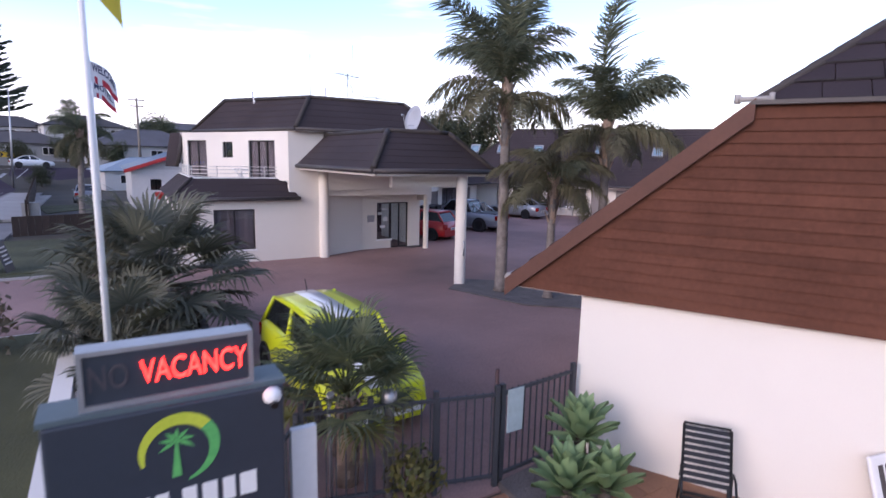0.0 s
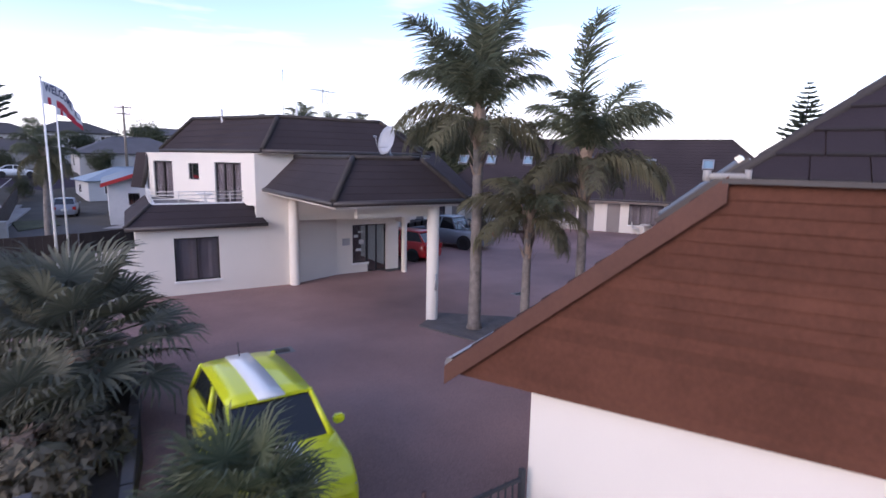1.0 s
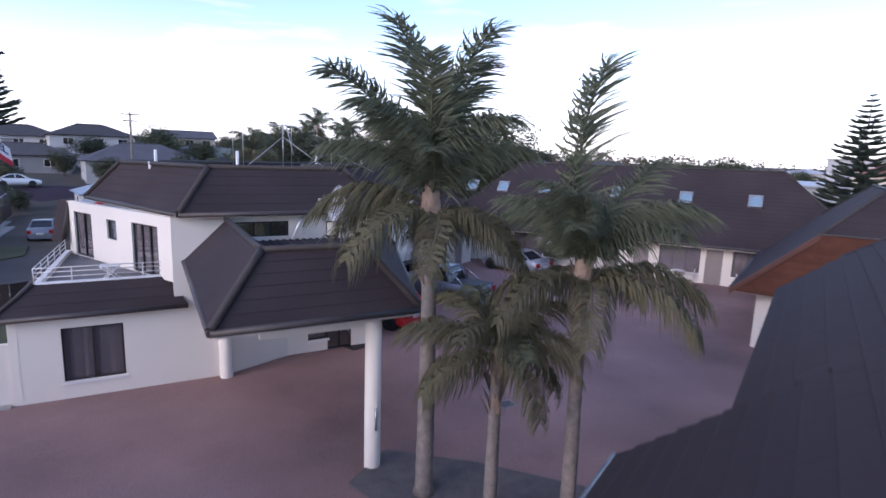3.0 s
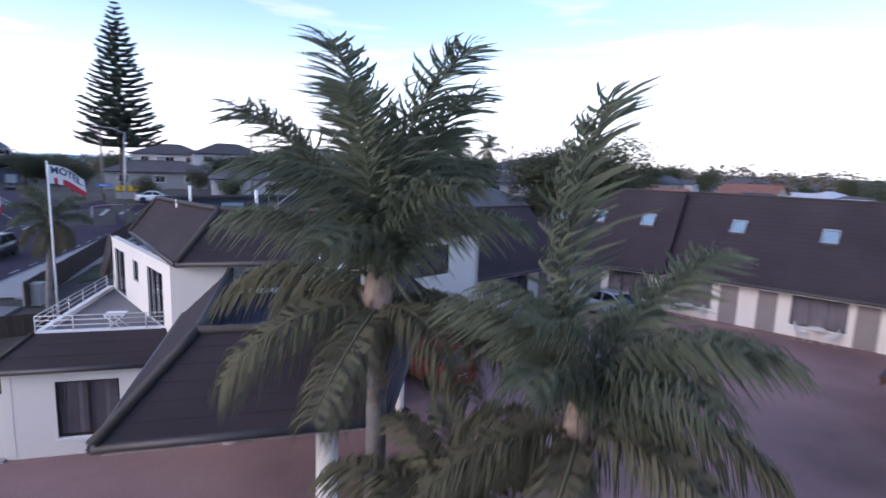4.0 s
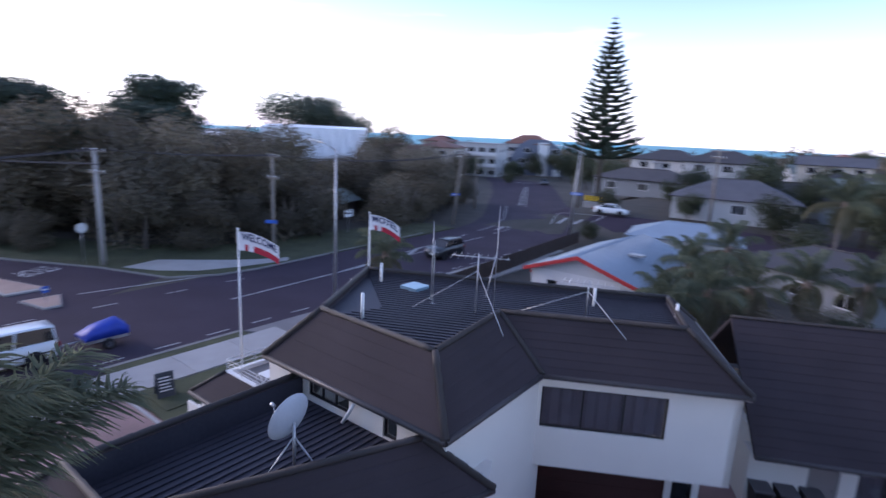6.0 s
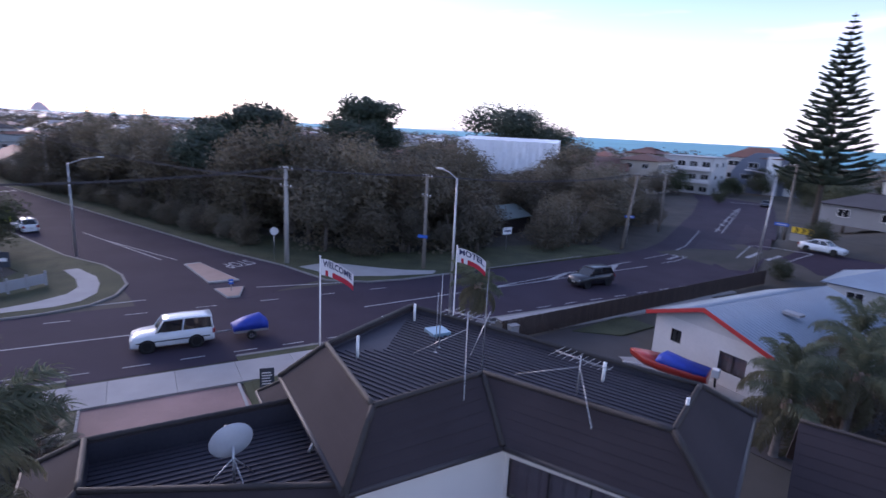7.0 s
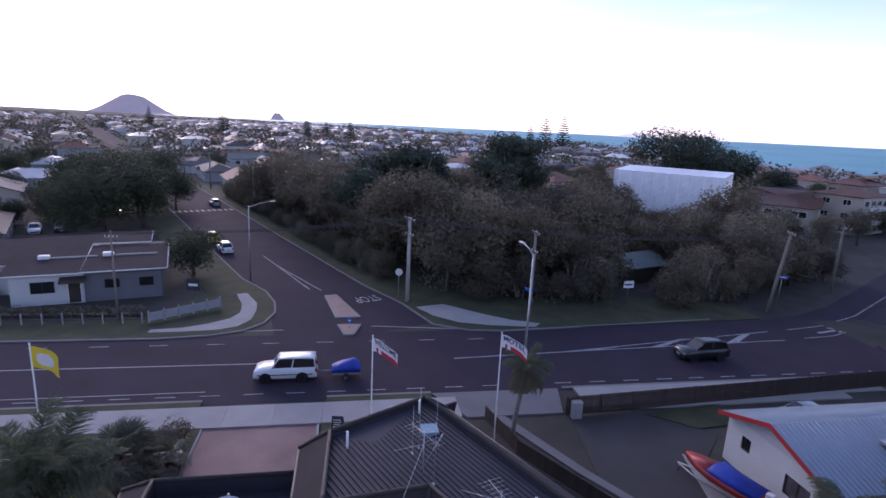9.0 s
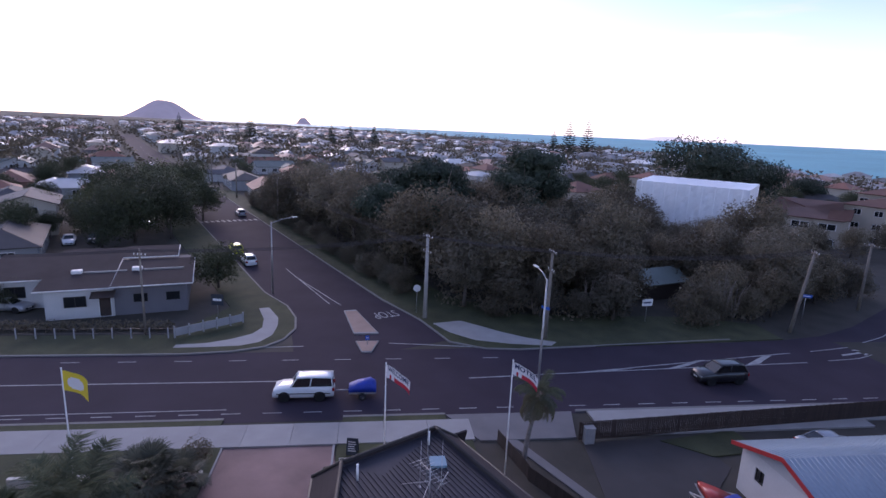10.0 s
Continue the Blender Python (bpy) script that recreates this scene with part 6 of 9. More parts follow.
# ---- motel sign ----
M_SIGN = mat("dark_slate_sign", (0.030, 0.038, 0.052), 0.45, var=0.12, scale=2, fine=15, bump=0.03)
M_SIGN_EDGE = mat("teal_grey_edge", (0.085, 0.12, 0.13), 0.5, var=0.15, fine=20, bump=0.05)
M_LED = glow("red_led", (1.0, 0.02, 0.012), 5.0)
M_UNLIT = mat("unlit_led", (0.07, 0.062, 0.07), 0.5, var=0.1, fine=20, bump=0)
M_LIME = mat("lime_green_print", (0.42, 0.52, 0.03), 0.5, var=0.1, bump=0, hue=(0.55, 0.60, 0.06))
M_LEAFP = mat("leaf_green_print", (0.05, 0.32, 0.10), 0.5, var=0.15, bump=0, hue=(0.12, 0.45, 0.12))
sign = thing("motel_sign", pose(0, 0, 0), "dark slate roadside motel sign with printed palm emblem", "sign")
SX0, SX1, SYF, SZT = 0.25, 1.70, 3.38, 2.40
part("cabinet", soft_box(SX0, SX1, SYF, SYF + 0.30, 0.9, SZT, 0.02), M_SIGN, sign)
bm = bmesh.new()
box(bm, SX0 - 0.02, SX1 + 0.02, SYF + 0.02, SYF + 0.34, SZT - 0.002, SZT + 0.035)
part("cap", bm, M_SIGN_EDGE, sign)
for x in (0.45, 1.5):
    bm = bmesh.new()
    box(bm, x - 0.05, x + 0.05, SYF + 0.1, SYF + 0.2, 0, 0.9)
    part("post", bm, M_BLACK, sign)
bm = bmesh.new()
cx, cz = 1.0, 2.09


def crescent(a0, a1, r, wmax):
    rows = []
    k = 26
    for i in range(k + 1):
        a = radians(a0 + (a1 - a0) * i / k)
        w = wmax * math.sin(math.pi * (0.06 + 0.90 * (i / k)) ) ** 0.8
        rows.append((Vector((cx + math.cos(a) * (r - w), SYF - 0.004, cz + math.sin(a) * (r - w))), Vector((cx + math.cos(a) * r, SYF - 0.004, cz + math.sin(a) * r))))
    return rows


rows = crescent(200, -80, 0.25, 0.085)
vs = [(bm.verts.new(a), bm.verts.new(b)) for a, b in rows]
for i, (p, q) in enumerate(zip(vs, vs[1:])):
    f = bm.faces.new((p[0], q[0], q[1], p[1]))
    f.material_index = 0 if i < 15 else 1
for k in range(7):
    a = radians(-20 + k * 36)
    d = Vector((math.cos(a), 0, math.sin(a)))
    c0 = Vector((cx - 0.02, SYF - 0.006, cz + 0.05))
    n = Vector((-d.z, 0, d.x))
    f = bm.faces.new([bm.verts.new(q) for q in (c0, c0 + d * 0.06 + n * 0.018, c0 + d * 0.12 - Vector((0, 0, 0.02)), c0 + d * 0.06 - n * 0.012)])
    f.material_index = 1
f = bm.faces.new([bm.verts.new(q) for q in ((cx - 0.03, SYF - 0.006, cz + 0.05), (cx - 0.015, SYF - 0.006, cz + 0.05), (cx + 0.0, SYF - 0.006, cz - 0.2), (cx - 0.06, SYF - 0.006, cz - 0.2))])
f.material_index = 1
part("emblem", bm, [M_LIME, M_LEAFP], sign, "round green and lime emblem")
x = 0.58
for w in (0.11, 0.11, 0.10, 0, 0.11, 0.12, 0.10, 0.14):
    if w:
        bm = bmesh.new()
        box(bm, x, x + w * 0.82, SYF - 0.006, SYF + 0.002, 1.62, 1.79)
        part("name_bar", bm, M_WHITE, sign, "white bar standing for the name")
    x += w + 0.015 if w else 0.05
for k in range(5):
    bm = bmesh.new()
    box(bm, 0.5 + k * 0.18, 0.63 + k * 0.18, SYF - 0.006, SYF + 0.002, 1.44, 1.50)
    part("name_bar", bm, M_WHITE, sign, "white bar standing for the name")
vac = thing("vacancy_display", pose(0, 0, SZT + 0.035), "dark vacancy display with lit red letters, on the sign's top edge", "display")
bm = bmesh.new()
box(bm, 0.47, 1.49, SYF + 0.08, SYF + 0.22, 0.03, 0.36)
part("case", bm, M_SIGN, vac)
bm = bmesh.new()
for a, b, c, d in ((0.455, 1.505, 0.355, 0.385), (0.455, 1.505, 0.0, 0.03), (0.455, 0.485, 0.03, 0.355), (1.475, 1.505, 0.03, 0.355)):
    box(bm, a, b, SYF + 0.06, SYF + 0.235, c, d)
part("case_frame", bm, M_GALV, vac)
for text, x, mm, lab in (("NO", 0.62, M_UNLIT, "unlit grey NO letters"), ("VACANCY", 1.13, M_LED, "glowing red VACANCY letters")):
    me = lettering(text, 0.235 if text == "NO" else 0.225, 0.004)
    me.materials.append(mm)
    o = new("letters", me)
    o.parent = vac
    o["label"] = lab
    o.matrix_basis = pose(x, SYF + 0.074, 0.19, 90) @ Matrix.Diagonal((0.62, 1, 1, 1))
cam_dome = thing("security_camera", pose(1.60, SYF - 0.06, SZT - 0.05), "small white dome security camera on the sign's corner", "camera housing")
bm = bmesh.new()
lathe(bm, [(0.02, -0.05), (0.055, -0.03), (0.065, 0.0), (0.06, 0.03), (0.04, 0.055), (0.01, 0.06)], 16)
part("dome", bm, M_WHITE, cam_dome)
bm = bmesh.new()
tube(bm, [(0, 0, -0.02), (0, -0.075, -0.045)], 0.028, 10)
part("lens_ring", bm, M_BLACK, cam_dome)
bm = bmesh.new()
box(bm, 1.78, 1.98, 3.50, 3.56, 1.0, 1.95)
box(bm, 1.86, 1.90, 3.52, 3.55, 0, 1.0)
tagged(part("side_board", bm, M_MESHW), "plain white notice board standing beside the sign", "board")

# ---- planter, fence and pool corner ----
bm = bmesh.new()
box(bm, -0.12, 0.12, 3.9, 13.8, 0, 0.85)
tagged(part("planter_wall", bm, M_STUCCO), "low white rendered planter wall along the lawn", "low wall", kind="structure")
bm = bmesh.new()
prism(bm, [(0.12, 4.0), (1.6, 4.4), (2.3, 9.5), (2.4, 13.0), (1.2, 13.8), (0.12, 13.8)], 0, 0.3)
tagged(part("planter_soil", bm, M_SOIL), "dark planting soil in the front planter", "garden bed", kind="structure")
bm = bmesh.new()
for k in range(9):
    a, b = Vector((2.42, 13.0, 0)).lerp(Vector((1.75, 4.6, 0)), k / 9), Vector((2.42, 13.0, 0)).lerp(Vector((1.75, 4.6, 0)), (k + 0.96) / 9)
    box(bm, 0, (b - a).length, -0.08, 0.08, 0, 0.36, m=frame_of(a, b - a))
tagged(part("planter_edge", bm, M_WALLDARK), "dark block edging of the front planter", "edging", kind="structure")
part_bin = thing("service_box", pose(0.75, 6.6, 0.3, 0, 0, 8), "dark grey service cabinet among the planting", "cabinet")
part("cabinet", soft_box(-0.45, 0.45, -0.3, 0.3, 0, 0.95, 0.02), M_SIGN, part_bin)
part("lid", soft_box(-0.48, 0.48, -0.33, 0.33, 0.95, 1.0, 0.015), M_WALLDARK, part_bin)


def fence_run(name, p, q, h, label, step=0.11, bar=0.008, posts=3, material=None):
    e = thing(name, frame_of(p, (q[0] - p[0], q[1] - p[1]), 0.03), label, "fence")
    L = math.hypot(q[0] - p[0], q[1] - p[1])
    for z in (0.12, h - 0.06):
        bm = bmesh.new()
        box(bm, 0, L, -0.018, 0.018, z, z + 0.04)
        part("rail", bm, material or M_FENCE_G, e)
    bm = bmesh.new()
    box(bm, -bar, bar, -bar, bar, 0.1, h)
    b0 = part("bar", bm, material or M_FENCE_G, e)
    b0.location = (0.05, 0, 0)
    for i in range(1, int(L / step)):
        piece("bar", b0.data, e, pose(0.05 + i * step, 0, 0))
    for i in range(posts):
        bm = bmesh.new()
        box(bm, -0.03, 0.03, -0.03, 0.03, 0, h + 0.08)
        o = part("post", bm, material or M_FENCE_G, e)
        o.location = (L * i / (posts - 1), 0, 0)
    return e


M_FENCE_G = mat("grey_steel_fence", (0.055, 0.06, 0.07), 0.5, 0.3, var=0.15, fine=25, bump=0.05)
fence_run("pool_fence", (2.35, 5.15), (4.58, 4.52), 1.25, "grey tubular steel pool fence", posts=4)
fence_run("pool_fence", (4.66, 4.52), (5.95, 4.62), 1.25, "grey tubular steel pool gate and fence by the wall", posts=2)
fence_run("planter_fence", (1.75, 4.45), (2.3, 5.15), 1.15, "short grey steel fence at the planter's end", posts=2)
bm = bmesh.new()
box(bm, 4.72, 4.96, 4.47, 4.49, 0.72, 1.28)
tagged(part("gate_notice", bm, mat("striped_notice", (0.36, 0.44, 0.46), 0.5, var=0.15, scale=6, fine=20, bump=0)), "pale blue-grey notice fixed to the pool gate", "notice")
bm = bmesh.new()
tube(bm, [(4.6, 4.56, 0.03), (4.6, 4.56, 1.55)], 0.025, 8)
tagged(part("gate_post", bm, M_GARAGE), "slim dark red gate post", "post")
bm = bmesh.new()
tube(bm, [(2.75, 5.3, 0.03), (2.73, 5.3, 1.25)], 0.02, 6)
tube(bm, [(2.73, 5.3, 1.25), (2.73, 5.25, 1.36)], 0.045, 8)
tagged(part("garden_lamp", bm, M_GALV), "slim garden lamp on a bent stake", "lamp")
bm = bmesh.new()
lathe(bm, [(0.06, 0.0), (0.06, 1.15), (0.09, 1.2), (0.09, 1.32), (0.02, 1.36)], 10, (3.35, 4.98, 0.03))
tagged(part("bollard_lamp", bm, M_GALV), "grey bollard lamp beside the fence", "lamp")


def agave(p, s, label, seed):
    rng = random.Random(seed)
    e = thing("agave", pose(*p), label, "plant", group="agaves")
    for i in range(26):
        t = i / 25
        bm = bmesh.new()
        ln = 0.55 * (0.75 + 0.35 * math.sin(t * 2.8))
        up = 0.15 + 1.25 * t
        pts = [Vector((0.02, 0, 0)), Vector((ln * 0.35 * math.cos(up * 0.9), 0, ln * 0.35 * math.sin(up * 0.9) + 0.02)), Vector((ln * 0.72 * math.cos(up), 0, ln * 0.72 * math.sin(up))), Vector((ln * math.cos(up * 0.92), 0, ln * math.sin(up * 0.92)))]
        ws = [0.055, 0.105, 0.085, 0.004]
        prev = None
        for q, w in zip(pts, ws):
            row = [bm.verts.new(q + Vector((-0.02 * math.sin(up), -w, 0.03))), bm.verts.new(q + Vector((0, 0, -0.012))), bm.verts.new(q + Vector((-0.02 * math.sin(up), w, 0.03)))]
            if prev:
                for a in (0, 1):
                    f = bm.faces.new((prev[a], prev[a + 1], row[a + 1], row[a]))
                    f.smooth = True
            prev = row
        o = part("leaf", bm, L_AGAVE, e)
        o.matrix_basis = pose(0, 0, 0.12 + 0.12 * t, 0, 0, i * 137.5 + rng.uniform(-8, 8)) @ Matrix.Diagonal((s, s, s, 1))
    bm = bmesh.new()
    tube(bm, [(0, 0, -0.1), (0, 0, 0.25)], [0.09, 0.06], 8)
    part("stem", bm, M_BARK, e)
    return e


agave((5.5, 4.0, 0.5), 0.95, "large pale green agave rosette by the white wall", 1)
agave((5.02, 3.7, 0.12), 1.0, "pale green agave rosette at the fence's foot", 2)
agave((5.42, 3.5, 0.12), 0.9, "small pale green agave rosette on pebbles", 3)
bm = bmesh.new()
prism(bm, [(4.55, 3.4), (5.35, 3.2), (6.0, 4.2), (5.85, 4.6), (4.6, 4.45)], 0.0, 0.12)
tagged(part("garden_bed", bm, M_PEB), "pebbled bed under the agaves", "garden bed", kind="structure")

lou = thing("sun_lounger", frame_of((6.2, 2.75), (-0.8, -0.6), 0.065) @ Matrix.Diagonal((0.92, 0.9, 0.95, 1)), "black metal sun lounger with dark slats, back raised", "lounger")
bm = bmesh.new()
for y in (-0.28, 0.28):
    tube(bm, [(-0.52, y, 0.95), (-0.45, y, 0.99), (0.0, y, 0.36), (0.95, y, 0.34)], 0.018, 8)
tube(bm, [(-0.5, -0.28, 0.985), (-0.5, 0.28, 0.985)], 0.018, 8)
part("frame", bm, M_BLACK, lou)
for i in range(9):
    t = 0.08 + i * 0.1
    p = Vector((-0.5, 0, 0.98)).lerp(Vector((0, 0, 0.37)), t)
    bm = bmesh.new()
    box(bm, -0.028, 0.028, -0.27, 0.27, -0.006, 0.006)
    o = part("slat", bm, M_BLACK, lou)
    o.matrix_basis = pose(p.x, 0, p.z + 0.012, 0, 50)
for i in range(9):
    bm = bmesh.new()
    box(bm, -0.032, 0.032, -0.27, 0.27, 0.37, 0.382)
    o = part("slat", bm, M_BLACK, lou)
    o.location = (0.1 + i * 0.1, 0, 0)
for y in (-0.3, 0.3):
    bm = bmesh.new()
    tube(bm, [(-0.15, y, 0.45), (-0.12, y, 0.6), (0.12, y, 0.62), (0.25, y, 0.5), (0.28, y, 0.36)], 0.015, 7)
    part("armrest", bm, M_BLACK, lou)
    for x in (-0.25, 0.75):
        bm = bmesh.new()
        tube(bm, [(x, y, 0), (x, y * 0.93, 0.36)], 0.016, 7)
        part("leg", bm, M_BLACK, lou)
pc2 = thing("plastic_chair", frame_of((7.55, 1.35), (-0.2, -0.97), 0.065), "white moulded plastic garden chair", "chair")
part("seat", soft_box(-0.1, 0.5, -0.3, 0.3, 0.36, 0.41, 0.02), M_WHITE, pc2)
bm = soft_box(-0.02, 0.03, -0.3, 0.3, 0, 0.62, 0.02)
o = part("backrest", bm, M_WHITE, pc2)
o.matrix_basis = pose(-0.12, 0, 0.4, 0, -18)
for k in range(4):
    bm = bmesh.new()
    box(bm, 0.028, 0.036, -0.2 + k * 0.11, -0.13 + k * 0.11, 0.16, 0.52)
    q = part("slot", bm, M_GUTTER, o)
for x in (-0.05, 0.45):
    for y in (-0.27, 0.27):
        bm = bmesh.new()
        tube(bm, [(x, y, 0), (x, y * 0.95, 0.37)], 0.022, 7)
        part("leg", bm, M_WHITE, pc2)

# plumbing on the near roof: pale gutter end and a raised clear roof light
bm = bmesh.new()
g0, g1 = Vector((6.70, 3.16, 4.77)), Vector((6.85, 2.87, 4.775))
tube(bm, [g0, g1], 0.03, 10)
tube(bm, [g1 - Z * 0.05, g1 + Z * 0.06], 0.03, 8)
tube(bm, [g0 - Z * 0.045, g0 + Z * 0.055], 0.036, 8)
tagged(part("gutter_end", bm, M_CPOLE), "pale gutter end sticking out over the gable", "gutter")
NY = Vector((NU.y, -NU.x, 0))
ny = (NY + Z * 0.817).normalized()
nz = NU.cross(ny)
nz = -nz if nz.z < 0 else nz
c = NB + NU * 2.5 + NY * 2.46 + Z * (2.42 + 0.817 * 2.46 + 0.05)
rl = thing("roof_light", Matrix(((NU.x, ny.x, nz.x, c.x), (NU.y, ny.y, nz.y, c.y), (NU.z, ny.z, nz.z, c.z), (0, 0, 0, 1))), "clear raised roof light with pale flashing on the tiles", "roof window")
M_CLEAR = mat("clear_polycarbonate", (0.10, 0.115, 0.14), 0.12, var=0.1, scale=2, fine=6, bump=0.03, spec=0.6)
M_FLASH = mat("weathered_flashing", (0.30, 0.31, 0.33), 0.4, 0.4, var=0.15, scale=3, fine=15, bump=0.05)
part("dome", soft_box(-0.40, 0.40, -0.62, 0.56, 0.10, 0.19, 0.04, 3), M_CLEAR, rl)
bm = bmesh.new()
for x0, x1, y0, y1 in ((-0.46, -0.38, -0.68, 0.62), (0.38, 0.46, -0.68, 0.62), (-0.38, 0.38, -0.68, -0.60), (-0.38, 0.38, 0.54, 0.62)):
    box(bm, x0, x1, y0, y1, -0.05, 0.13)
part("upstand", bm, M_GUTTER, rl)
bm = bmesh.new()
box(bm, -0.40, 0.40, 0.50, 0.565, 0.10, 0.215)
part("sash_head", bm, M_CHROME, rl, "bright metal sash head")
bm = bmesh.new()
box(bm, -0.46, 0.46, 0.63, 0.90, 0.035, 0.05)
part("apron", bm, M_FLASH, rl, "pale flashing apron")

# ---- on the office roof ----
dish = thing("satellite_dish", pose(11.1, 18.5, 4.24), "grey satellite dish on a tripod standing on the ribbed roof", "satellite dish")
bm = bmesh.new()
tube(bm, [(0, 0, 0), (0, 0, 1.25)], 0.035, 8)
part("mast", bm, M_GALV, dish)
for k in range(3):
    a = radians(20 + 120 * k)
    bm = bmesh.new()
    tube(bm, [(math.cos(a) * 0.85, math.sin(a) * 0.85, 0.02), (0, 0, 0.95)], 0.02, 6)
    part("strut", bm, M_GALV, dish)
bm = bmesh.new()
lathe(bm, [(0.02, 0.0), (0.2, 0.02), (0.38, 0.075), (0.52, 0.15), (0.53, 0.165), (0.38, 0.095), (0.2, 0.04), (0.02, 0.02)], 28)
M_DISH = mat("dish_paint", (0.40, 0.42, 0.46), 0.5, var=0.08, fine=15, bump=0.03)
o = part("reflector", bm, M_DISH, dish)
nrm = Vector((-0.93, -0.1, 0.22)).normalized()
o.matrix_basis = Matrix.Translation((0, 0, 1.3)) @ nrm.to_track_quat("Z", "Y").to_matrix().to_4x4()
bm = bmesh.new()
tube(bm, [Vector((0, 0, 1.1)) , Vector((0, 0, 1.15)) + nrm * 0.55 - Z * 0.2, Vector((0, 0, 1.3)) + nrm * 0.62], 0.014, 6)
tube(bm, [Vector((0, 0, 1.3)) + nrm * 0.58, Vector((0, 0, 1.3)) + nrm * 0.70], 0.04, 8)
part("feed_arm", bm, M_GALV, dish)


def aerial(p, h, label, dirs=(1, 0.2), stays=True, crossed=False):
    e = thing("tv_aerial", pose(*p), label, "aerial", group="roof aerials")
    bm = bmesh.new()
    tube(bm, [(0, 0, 0), (0, 0, h)], 0.022, 6)
    part("mast", bm, M_GALV, e)
    d = Vector((*dirs, 0)).normalized()
    n = Vector((-d.y, d.x, 0))
    bm = bmesh.new()
    tube(bm, [d * -0.8 + Z * (h - 0.1), d * 0.9 + Z * (h - 0.1)], 0.014, 6)
    boom = part("boom", bm, M_GALV, e)
    for k in range(9):
        bm = bmesh.new()
        c = d * (-0.75 + k * 0.2) + Z * (h - 0.09)
        w = 0.45 - 0.025 * k
        tube(bm, [c - n * w, c + n * w], 0.007, 5)
        part("element", bm, M_GALV, boom)
    if crossed:
        bm = bmesh.new()
        tube(bm, [(d * 0.3 - n * 0.25) * 1.0 + Z * h * 0.35, (n * 0.45 + d * 0.5) + Z * h * 1.02], 0.016, 6)
        part("boom", bm, M_GALV, e, "second boom set across the first")
    if stays:
        for q in ((-1.7, -0.9), (1.6, -1.0)):
            bm = bmesh.new()
            tube(bm, [(q[0], q[1], 0.03), (0, 0, h * 0.72)], 0.013, 6)
            part("stay", bm, M_GALV, e)
    return e


aerial((10.95, 25.15, 6.2), 1.85, "tall stayed television aerial on the ribbed roof", (0.9, 0.45), True, True)
aerial((13.5, 27.3, 6.2), 1.15, "short television aerial with a leaning stay", (0.95, 0.3), True)
for x, y, h, r in ((9.46, 24.95, 2.1, 0.016), (9.15, 25.25, 2.6, 0.022), (11.35, 25.5, 3.3, 0.014)):
    whip = thing("radio_mast", pose(x, y, 6.15), "thin upright whip mast clamped to the ribbed roof", "aerial", group="roof masts")
    bm = bmesh.new()
    tube(bm, [(0, 0, 0), (0, 0, h * 0.5), (0.01, 0, h)], [r, r * 0.8, r * 0.5], 6)
    part("mast", bm, M_GALV, whip)
    part("bracket", soft_box(-0.07, 0.07, -0.05, 0.05, -0.02, 0.09, 0.01), M_GALV, whip)
bm = bmesh.new()
tube(bm, [(10.2, 20.62, 4.25), (10.55, 20.75, 4.95)], 0.05, 8)
tagged(part("downpipe", bm, M_WHITE), "white pipe leaning against the upper wall", "pipe")
dry = thing("folding_chair", pose(5.2, 21.9, 3.08), "white folding chair on the balcony", "chair")
for a, b in (((-0.25, 0.45), (0.25, 0.0)), ((0.25, 0.45), (-0.25, 0.0))):
    for y in (-0.2, 0.2):
        bm = bmesh.new()
        tube(bm, [(a[0], y, a[1]), (b[0], y, b[1])], 0.014, 6)
        part("leg", bm, M_WHITE, dry)
part("seat", soft_box(-0.26, 0.26, -0.21, 0.21, 0.43, 0.46, 0.01), M_WHITE, dry)

# ---- by the units ----
def table_set(m, seed):
    tb = thing("garden_table", m, "white wrought garden table outside a unit", "table", group="unit terraces")
    bm = bmesh.new()
    lathe(bm, [(0.36, 0.68), (0.38, 0.69), (0.38, 0.71), (0.36, 0.72)], 20)
    part("tabletop", bm, M_WHITE, tb)
    for k in range(3):
        bm = bmesh.new()
        a = TAU * k / 3
        tube(bm, [(math.cos(a) * 0.3, math.sin(a) * 0.3, 0), (0, 0, 0.4), (math.cos(a) * 0.2, math.sin(a) * 0.2, 0.68)], 0.016, 6)
        part("leg", bm, M_WHITE, tb)
    for s in (-1, 1):
        c = thing("garden_chair", m @ pose(s * 0.62, 0, 0, 0, 0, 90 * s), "white wrought garden chair outside a unit", "chair", group="unit terraces")
        part("seat", soft_box(-0.22, 0.22, -0.2, 0.2, 0.42, 0.45, 0.01), M_WHITE, c)
        bm = bmesh.new()
        for k in range(6):
            x = -0.2 + k * 0.08
            tube(bm, [(x, -0.2, 0.45), (x * 1.05, -0.27, 0.8)], 0.012, 5)
        tube(bm, [(-0.22, -0.2, 0.45), (-0.22, -0.28, 0.78), (0, -0.29, 0.86), (0.22, -0.28, 0.78), (0.22, -0.2, 0.45)], 0.015, 6)
        part("backrest", bm, M_WHITE, c)
        for x in (-0.2, 0.2):
            for y in (-0.18, 0.18):
                bm = bmesh.new()
                tube(bm, [(x * 1.08, y * 1.1, 0), (x, y, 0.42)], 0.012, 5)
                part("leg", bm, M_WHITE, c)


